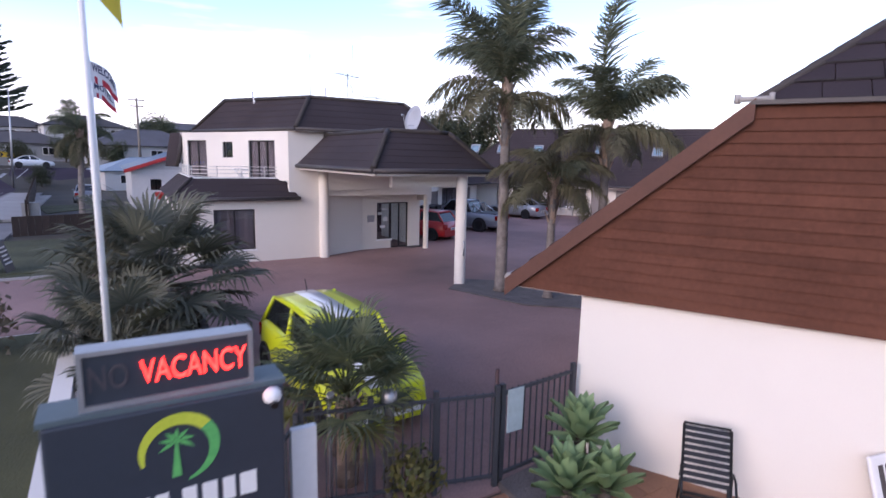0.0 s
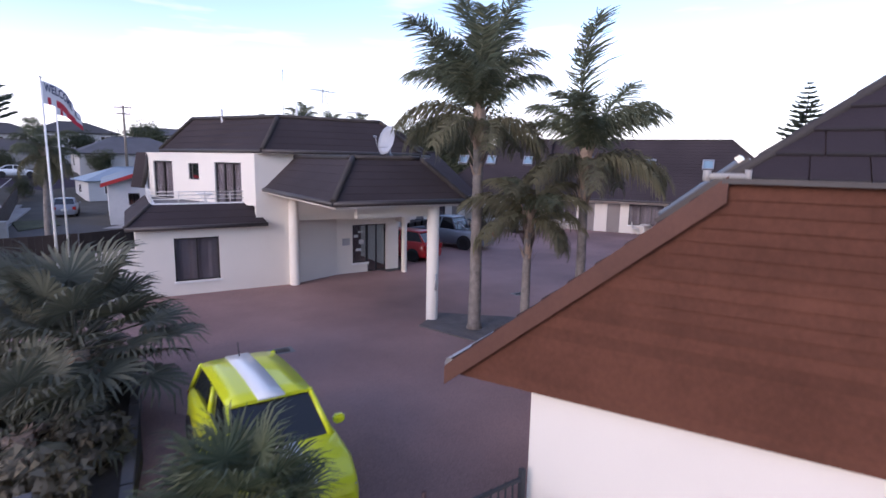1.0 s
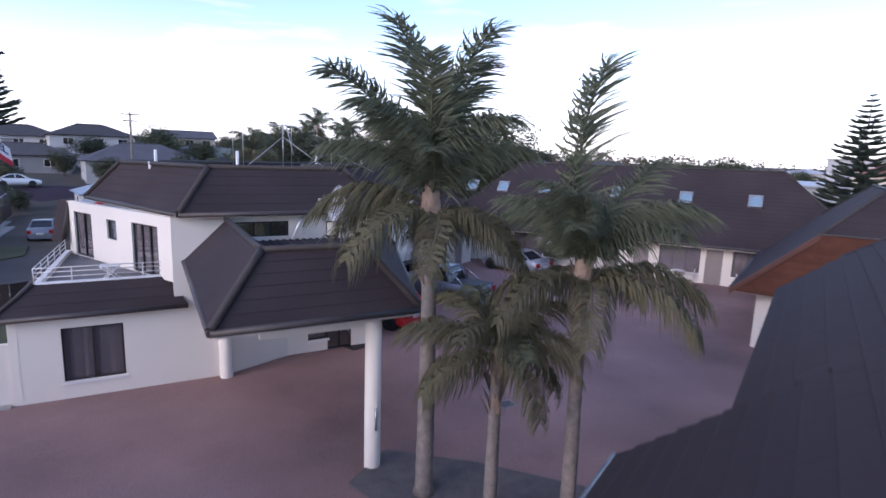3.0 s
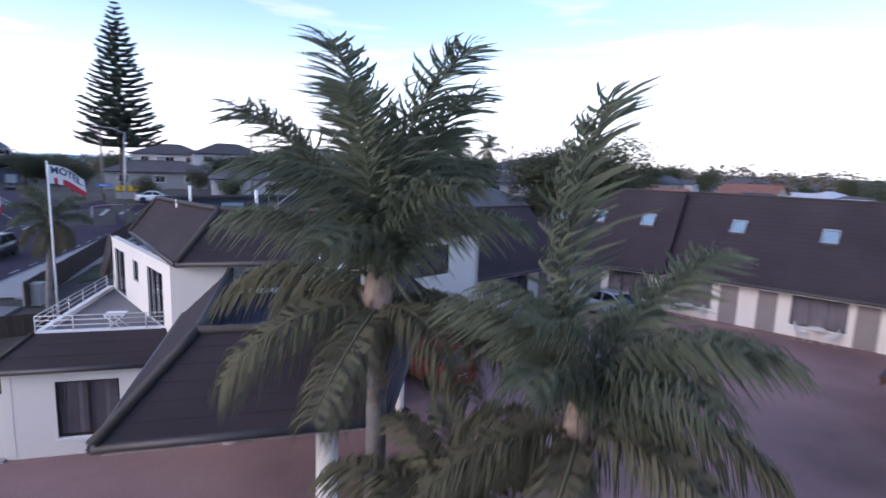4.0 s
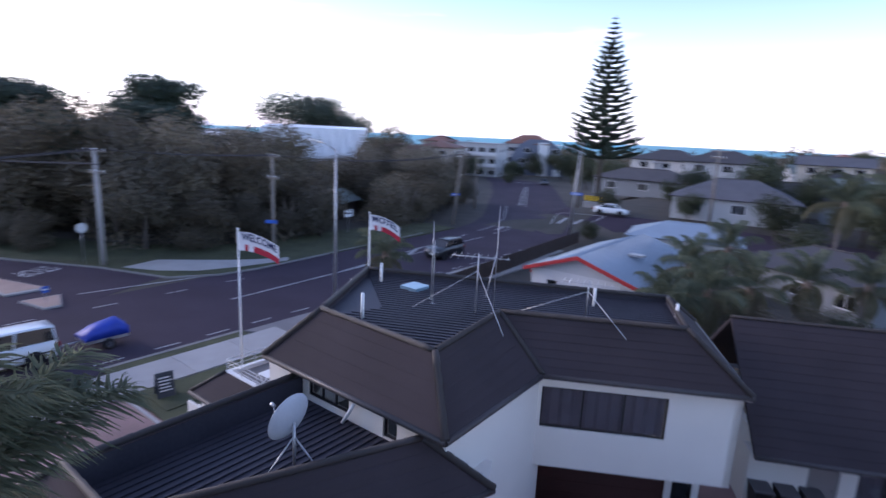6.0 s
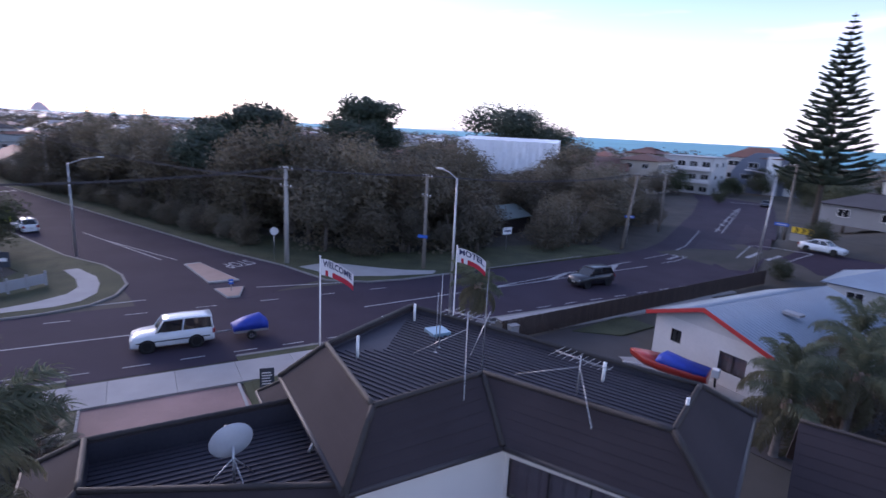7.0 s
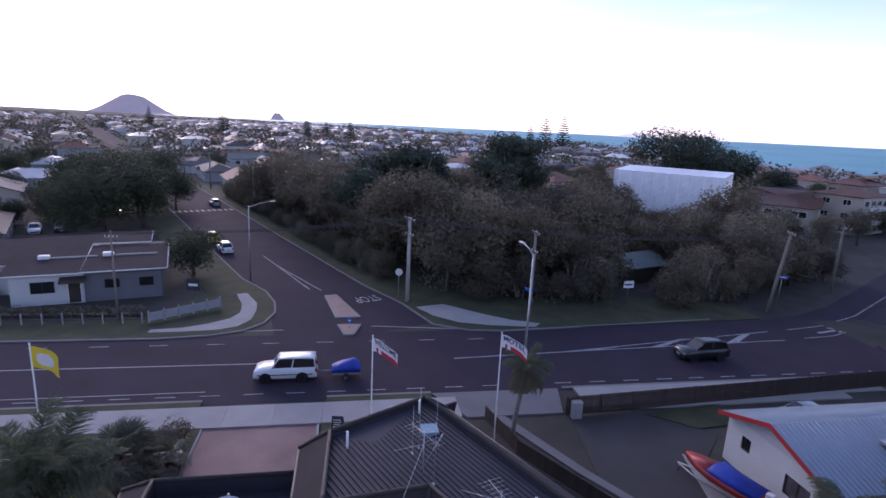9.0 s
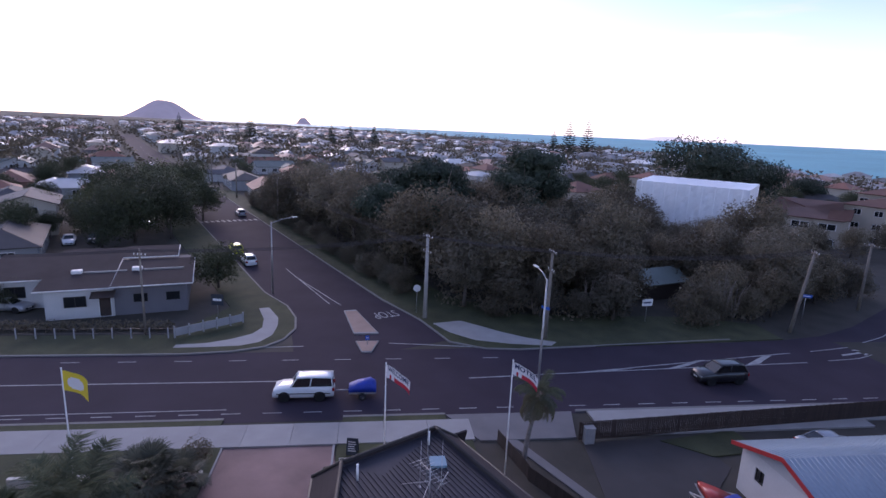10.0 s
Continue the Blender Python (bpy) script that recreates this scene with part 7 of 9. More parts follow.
for base, d, xs in ((pc, D_C, (2.0, 8.0, 12.0)), (pb, D_B, (3.2,)), (Vector((18.2, 29.8, 0)), U, (4.6,))):
    for x in xs:
        table_set(frame_of(base, d, 0.03) @ pose(x, 0.45, 0), 1)
pot = thing("plant_pot", frame_of(pc, D_C, 0.03) @ pose(0.2, 0.1, 0), "dark glazed pot with a young palm", "plant pot")
bm = bmesh.new()
lathe(bm, [(0.16, 0), (0.27, 0.25), (0.28, 0.42), (0.24, 0.5), (0.27, 0.54), (0.22, 0.55), (0.2, 0.45)], 16)
part("pot", bm, mat("brown_glaze", (0.06, 0.028, 0.02), 0.3, var=0.2, bump=0), pot)
for i in range(9):
    piece("frond", F_Q[i % 3], pot, pose(0, 0, 0.5, 0, -(20 + 7 * i), i * 137.5) @ Matrix.Diagonal((0.45, 0.45, 0.45, 1)))


def wheelie(m, label):
    e = thing("wheelie_bin", m, label, "bin", group="wheelie bins")
    bm = bmesh.new()
    loft(bm, [[Vector((s * x, t * y, z)) for s, t in ((-1, -1), (1, -1), (1, 1), (-1, 1))] for x, y, z in ((0.2, 0.24, 0.05), (0.28, 0.33, 0.95))], smooth=False)
    part("body", bm, M_BLACK, e)
    part("lid", soft_box(-0.3, 0.3, -0.36, 0.34, 0.95, 1.02, 0.02), M_WALLDARK, e)
    for s in (-1, 1):
        bm = bmesh.new()
        tube(bm, [(s * 0.2, 0.27, 0.1), (s * 0.27, 0.27, 0.1)], 0.1, 12)
        part("wheel", bm, M_RUBBER, e)


for k in range(3):
    wheelie(frame_of(Vector((18.2, 29.8, 0)) + U * (0.6 + 0.75 * k) + V * 0.7, U, 0.03), "dark wheelie bin standing by the unit wall")
for k, (x, y) in enumerate(((5.62, 13.55), (15.0, 15.45))):
    bm = bmesh.new()
    box(bm, x - 0.3, x + 0.3, y - 0.22, y + 0.22, 0.0, 0.036)
    dr = part("drain_grate", bm, M_KERB)
    tagged(dr, "pale-rimmed drain grate let into the paving", "drain", kind="structure")
    bm = bmesh.new()
    for i in range(6):
        box(bm, x - 0.2, x + 0.2, y - 0.15 + i * 0.055, y - 0.12 + i * 0.055, 0.03, 0.040)
    part("bar", bm, M_BLACK, dr)
bm = bmesh.new()
box(bm, -0.55, 0.55, -0.3, 0.3, 0, 0.012, m=frame_of((12.9, 21.75), (0.95, 0.3), 0.03))
tagged(part("door_mat", bm, M_BLACK), "dark door mat before the office door", "mat")
bm = bmesh.new()
box(bm, 2.3, 2.9, 20.9, 21.05, 0, 1.75)
box(bm, 1.7, 2.25, 20.93, 21.03, 0.05, 1.7)
tagged(part("side_gate", bm, M_STUCCO), "cream rendered side gate wall", "wall", kind="structure")


# ---- flags ----
def flag(p, h, d, label, w=1.6, hh=0.75, cols=None, text=None, sag=0.8, seed=1):
    e = thing("flagpole", pose(*p), label, "flagpole", group="flagpoles")
    bm = bmesh.new()
    tube(bm, [(0, 0, 0), (0, 0, h)], [0.05, 0.03], 10)
    lathe(bm, [(0.01, h), (0.05, h + 0.02), (0.05, h + 0.05), (0.01, h + 0.08)], 10)
    part("pole", bm, M_WHITE, e)
    d = Vector((*d, 0)).normalized()
    n = Vector((-d.y, d.x, 0))

    def at(u, v):
        return d * (0.04 + u * w * 0.93) + n * (0.10 * math.sin(u * 7 + seed + v) * u) + Z * (h - 0.08 - v * hh - sag * u * u * w * 0.5)
    bm = bmesh.new()
    gx, gy = 22, 12
    g = [[bm.verts.new(at(i / gx, j / gy)) for j in range(gy + 1)] for i in range(gx + 1)]
    for i in range(gx):
        for j in range(gy):
            f = bm.faces.new((g[i][j], g[i + 1][j], g[i + 1][j + 1], g[i][j + 1]))
            f.smooth = True
            f.material_index = cols[1](i / gx, j / gy)
    cloth = part("flag_cloth", bm, cols[0], e)
    if text:
        me = lettering(text, 0.40, 0.0, 0.012)
        xs = [v.co.x for v in me.vertices]
        x0, x1 = min(xs), max(xs)
        for sgn, nm in ((1, "lettering"), (-1, "lettering")):
            m2 = me.copy()
            for v in m2.vertices:
                u = 0.06 + 0.88 * (v.co.x - x0) / (x1 - x0)
                vv = 0.28 - v.co.y / hh
                q = at(u, vv) + n * 0.008 * sgn
                v.co = q
            m2.materials.append(M_NAVY)
            o = new(nm, m2)
            o.parent = cloth
    return e


M_NAVY = mat("navy_print", (0.02, 0.025, 0.08), 0.7, var=0.1, bump=0)
M_FLAGW = mat("white_flag_cloth", (0.66, 0.64, 0.66), 0.8, var=0.06, scale=3, fine=80, bump=0.1)
M_FLAGR = mat("red_flag_cloth", (0.42, 0.02, 0.04), 0.8, var=0.08, fine=80, bump=0.1)
M_FLAGY = mat("yellow_flag_cloth", (0.66, 0.50, 0.03), 0.8, var=0.08, fine=80, bump=0.1)
WF = ([M_FLAGW, M_FLAGR], lambda u, v: 1 if v > 0.62 and (u > 0.4 or int(u * 9) % 2) else 0)
flag((0.49, 23.85, 0.05), 7.35, (0.6, 0.8), "white flagpole flying a white and red WELCOME flag", cols=WF, text="WELCOME", seed=1)
flag((0.49, 31.0, 0.05), 7.4, (0.6, 0.8), "white flagpole flying a white and red MOTEL flag", cols=WF, text="MOTEL", seed=2)
flag((0.59, 7.5, 0.1), 7.3, (0.25, 0.97), "white flagpole flying a yellow flag with a white oval", cols=([M_FLAGY, M_FLAGW], lambda u, v: 1 if ((u - 0.45) / 0.3) ** 2 + ((v - 0.5) / 0.3) ** 2 < 1 else 0), hh=1.1, sag=0.6, w=1.5, seed=3)
# small sandwich board and shrubs at the drive
sb = thing("sandwich_board", frame_of((-2.4, 22.0), (0.2, 1), 0.12), "dark folding sandwich board on the grass", "sign board")
for s in (-1, 1):
    bm = bmesh.new()
    slab(bm, [(-0.35, s * 0.3, 0), (0.35, s * 0.3, 0), (0.35, s * 0.02, 1.0), (-0.35, s * 0.02, 1.0)], 0.025)
    pn = part("panel", bm, M_SIGN, sb)
    bm = bmesh.new()
    for k in range(5):
        f = 0.25 + k * 0.13
        y, z = s * (0.3 - 0.28 * f), f
        box(bm, -0.25, 0.25 - 0.05 * (k % 3), y - 0.012 + s * 0.012, y + 0.012 + s * 0.012, z, z + 0.05)
    part("text_bars", bm, M_WHITE, pn)

# ---- poles, lamps, signs ----
M_BLUESIGN = mat("blue_sign", (0.03, 0.12, 0.50), 0.45, var=0.06, bump=0)
def street_lamp(p, h, arm_dir, arm, label, lean=(0, 0)):
    e = thing("street_lamp", pose(*p), label, "street lamp", group="street lamps")
    top = Vector((lean[0], lean[1], h))
    bm = bmesh.new()
    tube(bm, [(0, 0, 0), top * 0.5, top], [0.11, 0.085, 0.06], 10)
    part("pole", bm, M_GALV, e)
    d = Vector((*arm_dir, 0)).normalized()
    bm = bmesh.new()
    tube(bm, [top - Z * 0.1, top + d * arm * 0.5 + Z * 0.3, top + d * arm + Z * 0.45], 0.04, 8)
    part("arm", bm, M_GALV, e)
    bm = soft_box(-0.32, 0.32, -0.12, 0.12, -0.06, 0.06, 0.04)
    o = part("lamp_head", bm, M_MESHW, e)
    o.matrix_basis = frame_of(top + d * (arm + 0.25), d, top.z + 0.46)
    return e


street_lamp((-6.75, 35.1, 0), 10.2, (-1, -0.15), 1.6, "tall galvanised street lamp at the kerb")
street_lamp((-7.4, 71.5, 0), 10.3, (-1, -0.35), 2.4, "tall galvanised street lamp further along the kerb", (0.35, 0.3))
street_lamp((-35.6, 11.6, 0), 8.6, (-0.5, 0.86), 2.6, "galvanised street lamp at the side street")


def utility_pole(p, h, label, arms=((0, 1.9),), lean=(0, 0), d=(1, 0), material=None, r=0.2, plate=False):
    e = thing("power_pole", pose(*p), label, "power pole", group="power poles")
    bm = bmesh.new()
    top = Vector((lean[0], lean[1], h))
    tube(bm, [(0, 0, -0.1), top * 0.5, top], [r, r * 0.82, r * 0.62], 10)
    part("pole", bm, material or M_WOOD_POLE, e)
    dd = Vector((*d, 0)).normalized()
    if plate:
        bm = bmesh.new()
        box(bm, -0.5, 0.5, -0.02, 0.0, 3.0, 3.3, m=frame_of((0, -r - 0.01), (0.8, 0.6)))
        part("street_plate", bm, M_BLUESIGN, e, "small blue plate on the pole")
    for dz, w in arms:
        bm = bmesh.new()
        c = top - Z * (0.25 + dz)
        box(bm, -w / 2, w / 2, -0.05, 0.05, -0.06, 0.06, m=frame_of(c, dd, c.z))
        x = part("crossarm", bm, M_WOOD_POLE, e)
        for k in range(4):
            bm = bmesh.new()
            q = c + dd * (w * (-0.45 + 0.3 * k))
            lathe(bm, [(0.03, 0.06), (0.05, 0.1), (0.035, 0.14), (0.05, 0.18), (0.02, 0.22)], 8, q)
            part("insulator", bm, M_WHITE, x)
    return e


utility_pole((-27.0, 28.9, 0.1), 9.1, "stout pale concrete power pole at the corner", ((0, 2.0), (1.6, 1.6)), d=(0.9, 0.4), material=M_CPOLE, r=0.24)
utility_pole((-21.0, 40.4, 0.1), 9.0, "wooden power pole with crossarms", ((0, 1.6), (1.8, 1.4)), d=(0.95, 0.1), plate=True)
utility_pole((-22.3, 68.5, 0), 9.2, "leaning wooden power pole with a lamp arm", ((0, 1.8),), lean=(0.35, 0.9), d=(0.9, -0.3))
utility_pole((-22.6, 2.3, 0.1), 8.2, "slim wooden pole before the grey house", ((0.4, 1.2),), d=(0.2, 1), r=0.12)
utility_pole((-29.6, 84, gz(-29.6, 84)), 8.5, "wooden power pole by the townhouses", ((0, 1.8),), d=(0.9, 0.3))
utility_pole((5.0, 84.0, gz(5, 84)), 9.4, "wooden power pole among the houses", ((0, 2.0), (0.8, 1.6)), d=(1, 0.1))
utility_pole((46, 92, gz(46, 92)), 10, "wooden power pole beyond the units", ((0, 2.0),), d=(0.7, 0.7))
utility_pole((-14.2, 88.5, gz(-14.2, 88.5)), 9.5, "wooden power pole by the tall pine", ((0, 1.8),), d=(1, 0.3))
for s, w in ((66, -8.5), (104, -8.2), (142, -8.4), (185, -8.4), (230, -8.4)):
    q = side(s, w)
    utility_pole((q[0], q[1], 0.1), 9.0, "wooden power pole along the side street", ((0, 1.8),), d=(0.4, -0.9))
M_WIRE = mat("weathered_grey_cable", (0.085, 0.078, 0.080), 0.95, var=0.1, bump=0, spec=0.05)
bm = bmesh.new()


def wire(a, b, sag):
    a, b = Vector(a), Vector(b)
    tube(bm, [a.lerp(b, t / 10) - Z * sag * 4 * (t / 10) * (1 - t / 10) for t in range(11)], 0.02, 4, cap=False)


for dx in (-0.8, -0.3, 0.3, 0.8):
    wire((-27 + dx, 28.9 + dx * 0.4, 9.1), (-21 + dx * 0.8, 40.4, 9.0), 0.2)
    wire((-21 + dx * 0.8, 40.4, 9.0), (-21.9 + dx * 0.8, 69.4, 9.1), 0.7)
    wire((-27 + dx, 28.9, 9.1), (-22.6 + dx * 0.6, 2.3, 8.1), 0.5)
    wire((-22.6 + dx * 0.6, 2.3, 8.1), (-22.0 + dx, -60, 8.5), 1.2)
    wire((-27 + dx, 28.9, 8.0), (*side(66, -8.5 + dx)[:2], 9.0), 0.9)
    wire((*side(66, -8.5 + dx)[:2], 9.0), (*side(104, -8.2 + dx)[:2], 9.0), 0.6)
    wire((-21.9 + dx * 0.8, 69.4, 9.1), (-29.6 + dx, 84, gz(-29.6, 84) + 8.4), 0.3)
tagged(part("power_lines", bm, M_WIRE), "thin dark grey power lines strung between the poles", "power lines", kind="stuff")


def road_sign(p, h, label, w, hh, col, d=(0, 1), round_=False, bars=True):
    e = thing("road_sign", frame_of(p, d, gz(p[0], p[1]) + 0.1), label, "road sign", group="road signs")
    bm = bmesh.new()
    tube(bm, [(0, 0.03, 0), (0, 0.03, h)], 0.03, 8)
    part("post", bm, M_GALV, e)
    bm = bmesh.new()
    if round_:
        tube(bm, [(0, 0.0, h - hh / 2), (0, -0.012, h - hh / 2)], hh / 2, 20)
    else:
        box(bm, -w / 2, w / 2, -0.012, 0.0, h - hh, h)
    pn = part("panel", bm, col, e)
    if bars:
        bm = bmesh.new()
        box(bm, -w * 0.35, w * 0.35, -0.02, -0.014, h - hh * 0.62, h - hh * 0.4)
        part("text_bar", bm, M_WHITE if col is not M_WHITE else M_NAVY, pn)
    return e


road_sign((-28.6, 28.1), 3.2, "round pale back of a road sign on a post", 0.75, 0.8, M_MESHW, (0, 1), True, False)
road_sign((-24.3, 71.5), 3.6, "blue street name sign on a post", 1.2, 0.35, M_BLUESIGN, (0.5, 0.87))
road_sign((-19.4, 22.8), 1.0, "small blue traffic sign on the island", 0.35, 0.4, M_BLUESIGN, (0, 1))
road_sign((-25.6, 53.4), 2.6, "white notice board on posts before the bush", 1.3, 0.8, M_WHITE, (-0.1, 1))
road_sign((-27.8, 7.4), 2.3, "dark and white business sign on two posts", 1.3, 1.2, M_SIGN, (0.2, 1))
road_sign((-46, 4.6), 2.4, "white and blue street sign at the kerb", 0.9, 0.4, M_MESHW, (0.4, 0.9))
road_sign((-13.2, 85.6), 2.0, "blue street name sign by the pine", 1.6, 0.4, M_BLUESIGN, (1, 0.2))

# chevron board at the bend
chev = thing("chevron_board", frame_of((-10.0, 85.8), (0.95, 0.1), gz(-10.0, 85.8) - 0.1), "yellow and black chevron board on a low barrier", "road sign")
bm = bmesh.new()
box(bm, -1.9, 1.9, -0.03, 0.0, 0.9, 1.6)
part("panel", bm, mat("yellow_sign", (0.75, 0.48, 0.02), 0.5, var=0.05, bump=0), chev)
for k in range(5):
    x = -1.6 + k * 0.75
    bm = bmesh.new()
    prism(bm, [(x, 0.95), (x + 0.22, 0.95), (x + 0.45, 1.25), (x + 0.22, 1.55), (x, 1.55), (x + 0.22, 1.25)], 0, 0.008)
    o = part("chevron", bm, M_BLACK, chev)
    o.matrix_basis = pose(0, -0.032, 0, 90)
bm = bmesh.new()
box(bm, -2.0, 2.0, 0.0, 0.25, -0.1, 0.75)
part("barrier", bm, M_CONC, chev)

# ---- fences ----
pal = thing("paling_fence", frame_of((-2.95, 37.0), (-1.8, 25), 0.1), "dark brown open paling fence along the street", "fence")
bm = bmesh.new()
box(bm, -0.062, 0.062, -0.012, 0.012, 0, 1.35)
me0 = part("paling", bm, M_FENCE, pal)
for i in range(1, 217):
    piece("paling", me0.data, pal, pose(i * 0.152, 0, 0.02 * math.sin(i * 1.7)))
bm = bmesh.new()
for z in (0.3, 1.05):
    box(bm, 0, 33.0, 0.012, 0.06, z, z + 0.09)
part("rail", bm, M_FENCE, pal)
for i in range(14):
    bm = bmesh.new()
    box(bm, -0.06, 0.06, 0.06, 0.16, 0, 1.3)
    o = part("post", bm, M_FENCE, pal)
    o.location = (i * 2.5, 0, 0)
bm = bmesh.new()
box(bm, -3.3, -2.5, 37.2, 37.85, 0.05, 1.15)
box(bm, -3.33, -2.47, 37.17, 37.88, 1.15, 1.2)
tagged(part("meter_cabinet", bm, M_CPOLE), "pale grey service cabinet at the fence's end", "cabinet")
# low fences by the lane beside the office
for p, q, n in (((-3.1, 31.4), (0.9, 32.4), 10), ((0.9, 32.3), (6.5, 35.6), 14)):
    e = thing("low_fence", frame_of(p, (q[0] - p[0], q[1] - p[1]), 0.05), "low dark timber fence beside the lane", "fence")
    L = math.hypot(q[0] - p[0], q[1] - p[1])
    bm = bmesh.new()
    box(bm, 0, 0.28, -0.015, 0.015, 0, 0.95)
    b0 = part("board", bm, M_FENCE, e)
    for i in range(1, int(L / 0.29)):
        piece("board", b0.data, e, pose(i * 0.29, 0, 0))
M_PANEL = mat("white_panel_fence", (0.32, 0.32, 0.33), 0.6, var=0.08, fine=20, bump=0.05)
wfence = thing("picket_fence", pose(0, 0, 0.1), "low pale weathered panelled fence round the grey house's corner", "fence")
for p, q in (((-21.6, 5.2), (-25.6, 10.4)),):
    p, q = Vector((*p, 0)), Vector((*q, 0))
    L = (q - p).length
    k = int(L / 1.2)
    for i in range(k + 1):
        bm = bmesh.new()
        box(bm, -0.06, 0.06, -0.06, 0.06, 0, 1.15, m=frame_of(p.lerp(q, i / k), q - p))
        part("post", bm, M_PANEL, wfence)
    for i in range(k):
        bm = bmesh.new()
        box(bm, 0.1, L / k - 0.1, -0.02, 0.02, 0.18, 0.95, m=frame_of(p.lerp(q, i / k), q - p))
        part("panel", bm, M_PANEL, wfence)
dfence = thing("wire_fence", pose(0, 0, 0.1), "low post and rail fence with pale posts before the hedge", "fence")
for i in range(17):
    bm = bmesh.new()
    box(bm, -21.65, -21.55, 4.6 - i * 1.6, 4.7 - i * 1.6, 0, 1.0)
    part("post", bm, M_PANEL, dfence)
bm = bmesh.new()
for z in (0.45, 0.9):
    box(bm, -21.62, -21.58, -22, 5.2, z, z + 0.05)
part("rail", bm, M_GUTTER, dfence)


# ---- houses ----
M_ROOFS = [mat("grey_roof", (0.085, 0.083, 0.092), 0.75, var=0.2, scale=0.5, fine=6, bump=0.2, rand=0.25), mat("terracotta_roof", (0.22, 0.10, 0.07), 0.7, var=0.2, scale=0.5, fine=6, bump=0.2, rand=0.25),
           mat("pale_roof", (0.40, 0.41, 0.42), 0.5, var=0.15, scale=0.5, fine=6, bump=0.2, rand=0.2), mat("dark_roof", (0.055, 0.05, 0.052), 0.7, var=0.2, scale=0.5, fine=6, bump=0.2, rand=0.3),
           mat("green_grey_roof", (0.12, 0.15, 0.14), 0.6, var=0.2, scale=0.5, fine=6, bump=0.2, rand=0.2)]
M_WALLS = [mat("white_cladding", (0.52, 0.51, 0.50), 0.7, var=0.08, scale=0.5, fine=8, bump=0.1, rand=0.12), mat("cream_cladding", (0.50, 0.44, 0.36), 0.7, var=0.1, scale=0.5, fine=8, bump=0.1, rand=0.15),
           mat("grey_cladding", (0.26, 0.27, 0.28), 0.7, var=0.1, scale=0.5, fine=8, bump=0.1, rand=0.2), mat("brick_cladding", (0.26, 0.15, 0.11), 0.8, var=0.2, scale=0.5, fine=8, bump=0.2, rand=0.2)]


def mesh_of(bm, name, material):
    me = bpy.data.meshes.new(name)
    bm.to_mesh(me)
    bm.free()
    me.materials.append(material)
    return me


WIN = None


def house_kind(w, d, h, rise, hip, wall, roof, ov=0.5, wing=None):
    """Meshes of a plain house, centred, x along its ridge: walls, roof and where its windows go."""
    bm = bmesh.new()
    box(bm, -w / 2, w / 2, -d / 2, d / 2, -0.3, h)
    if not hip:
        for s in (-1, 1):
            v = [bm.verts.new(q) for q in ((s * w / 2, -d / 2, h), (s * w / 2, d / 2, h), (s * w / 2, 0, h + rise))]
            bm.faces.new(v if s > 0 else v[::-1])
    if wing:
        a, b = wing
        box(bm, -w / 2 + 0.5, -w / 2 + 0.5 + a, d / 2, d / 2 + b, -0.3, h)
    wm = mesh_of(bm, "wall", wall)
    bm = bmesh.new()
    W, D = w / 2 + ov, d / 2 + ov
    zz = h - 0.12
    rx = W - (D if hip else 0)
    k = (rise + 0.12)
    slab(bm, [(-W, -D, zz), (W, -D, zz), (rx, 0, zz + k), (-rx, 0, zz + k)], 0.12)
    slab(bm, [(W, D, zz), (-W, D, zz), (-rx, 0, zz + k), (rx, 0, zz + k)], 0.12)
    if hip:
        slab(bm, [(W, -D, zz), (W, D, zz), (rx, 0, zz + k)], 0.12)
        slab(bm, [(-W, D, zz), (-W, -D, zz), (-rx, 0, zz + k)], 0.12)
    for i in range(int(2 * rx / 0.8)):
        tube(bm, [(-rx + i * 0.8, 0, zz + k + 0.02), (-rx + i * 0.8 + 0.84, 0, zz + k + 0.02)], [0.1, 0.085], 5)
    if wing:
        a, b = wing
        x0, x1 = -w / 2 + 0.1, -w / 2 + 0.9 + a
        xm = (x0 + x1) / 2
        r2 = k * min(1, (x1 - x0) / 2 / D)
        y1 = d / 2 + b + ov
        slab(bm, [(x0, 0.6, zz), (x0, y1, zz), (xm, y1, zz + r2), (xm, 0.6, zz + r2)], 0.12)
        slab(bm, [(x1, y1, zz), (x1, 0.6, zz), (xm, 0.6, zz + r2), (xm, y1, zz + r2)], 0.12)
    rm = mesh_of(bm, "roof", roof)
    spots = []
    for fl in range(max(1, round(h / 2.7))):
        z = 0.9 + fl * 2.7
        for s in (-1, 1):
            for x in (-0.3, 0.05, 0.34):
                spots.append(pose(x * w, s * (d / 2 + 0.01), z, 0, 0, 0 if s < 0 else 180))
        for s in (-1, 1):
            spots.append(pose(s * (w / 2 + 0.01), 0.1 * d, z, 0, 0, 90 if s > 0 else -90))
    return wm, rm, spots


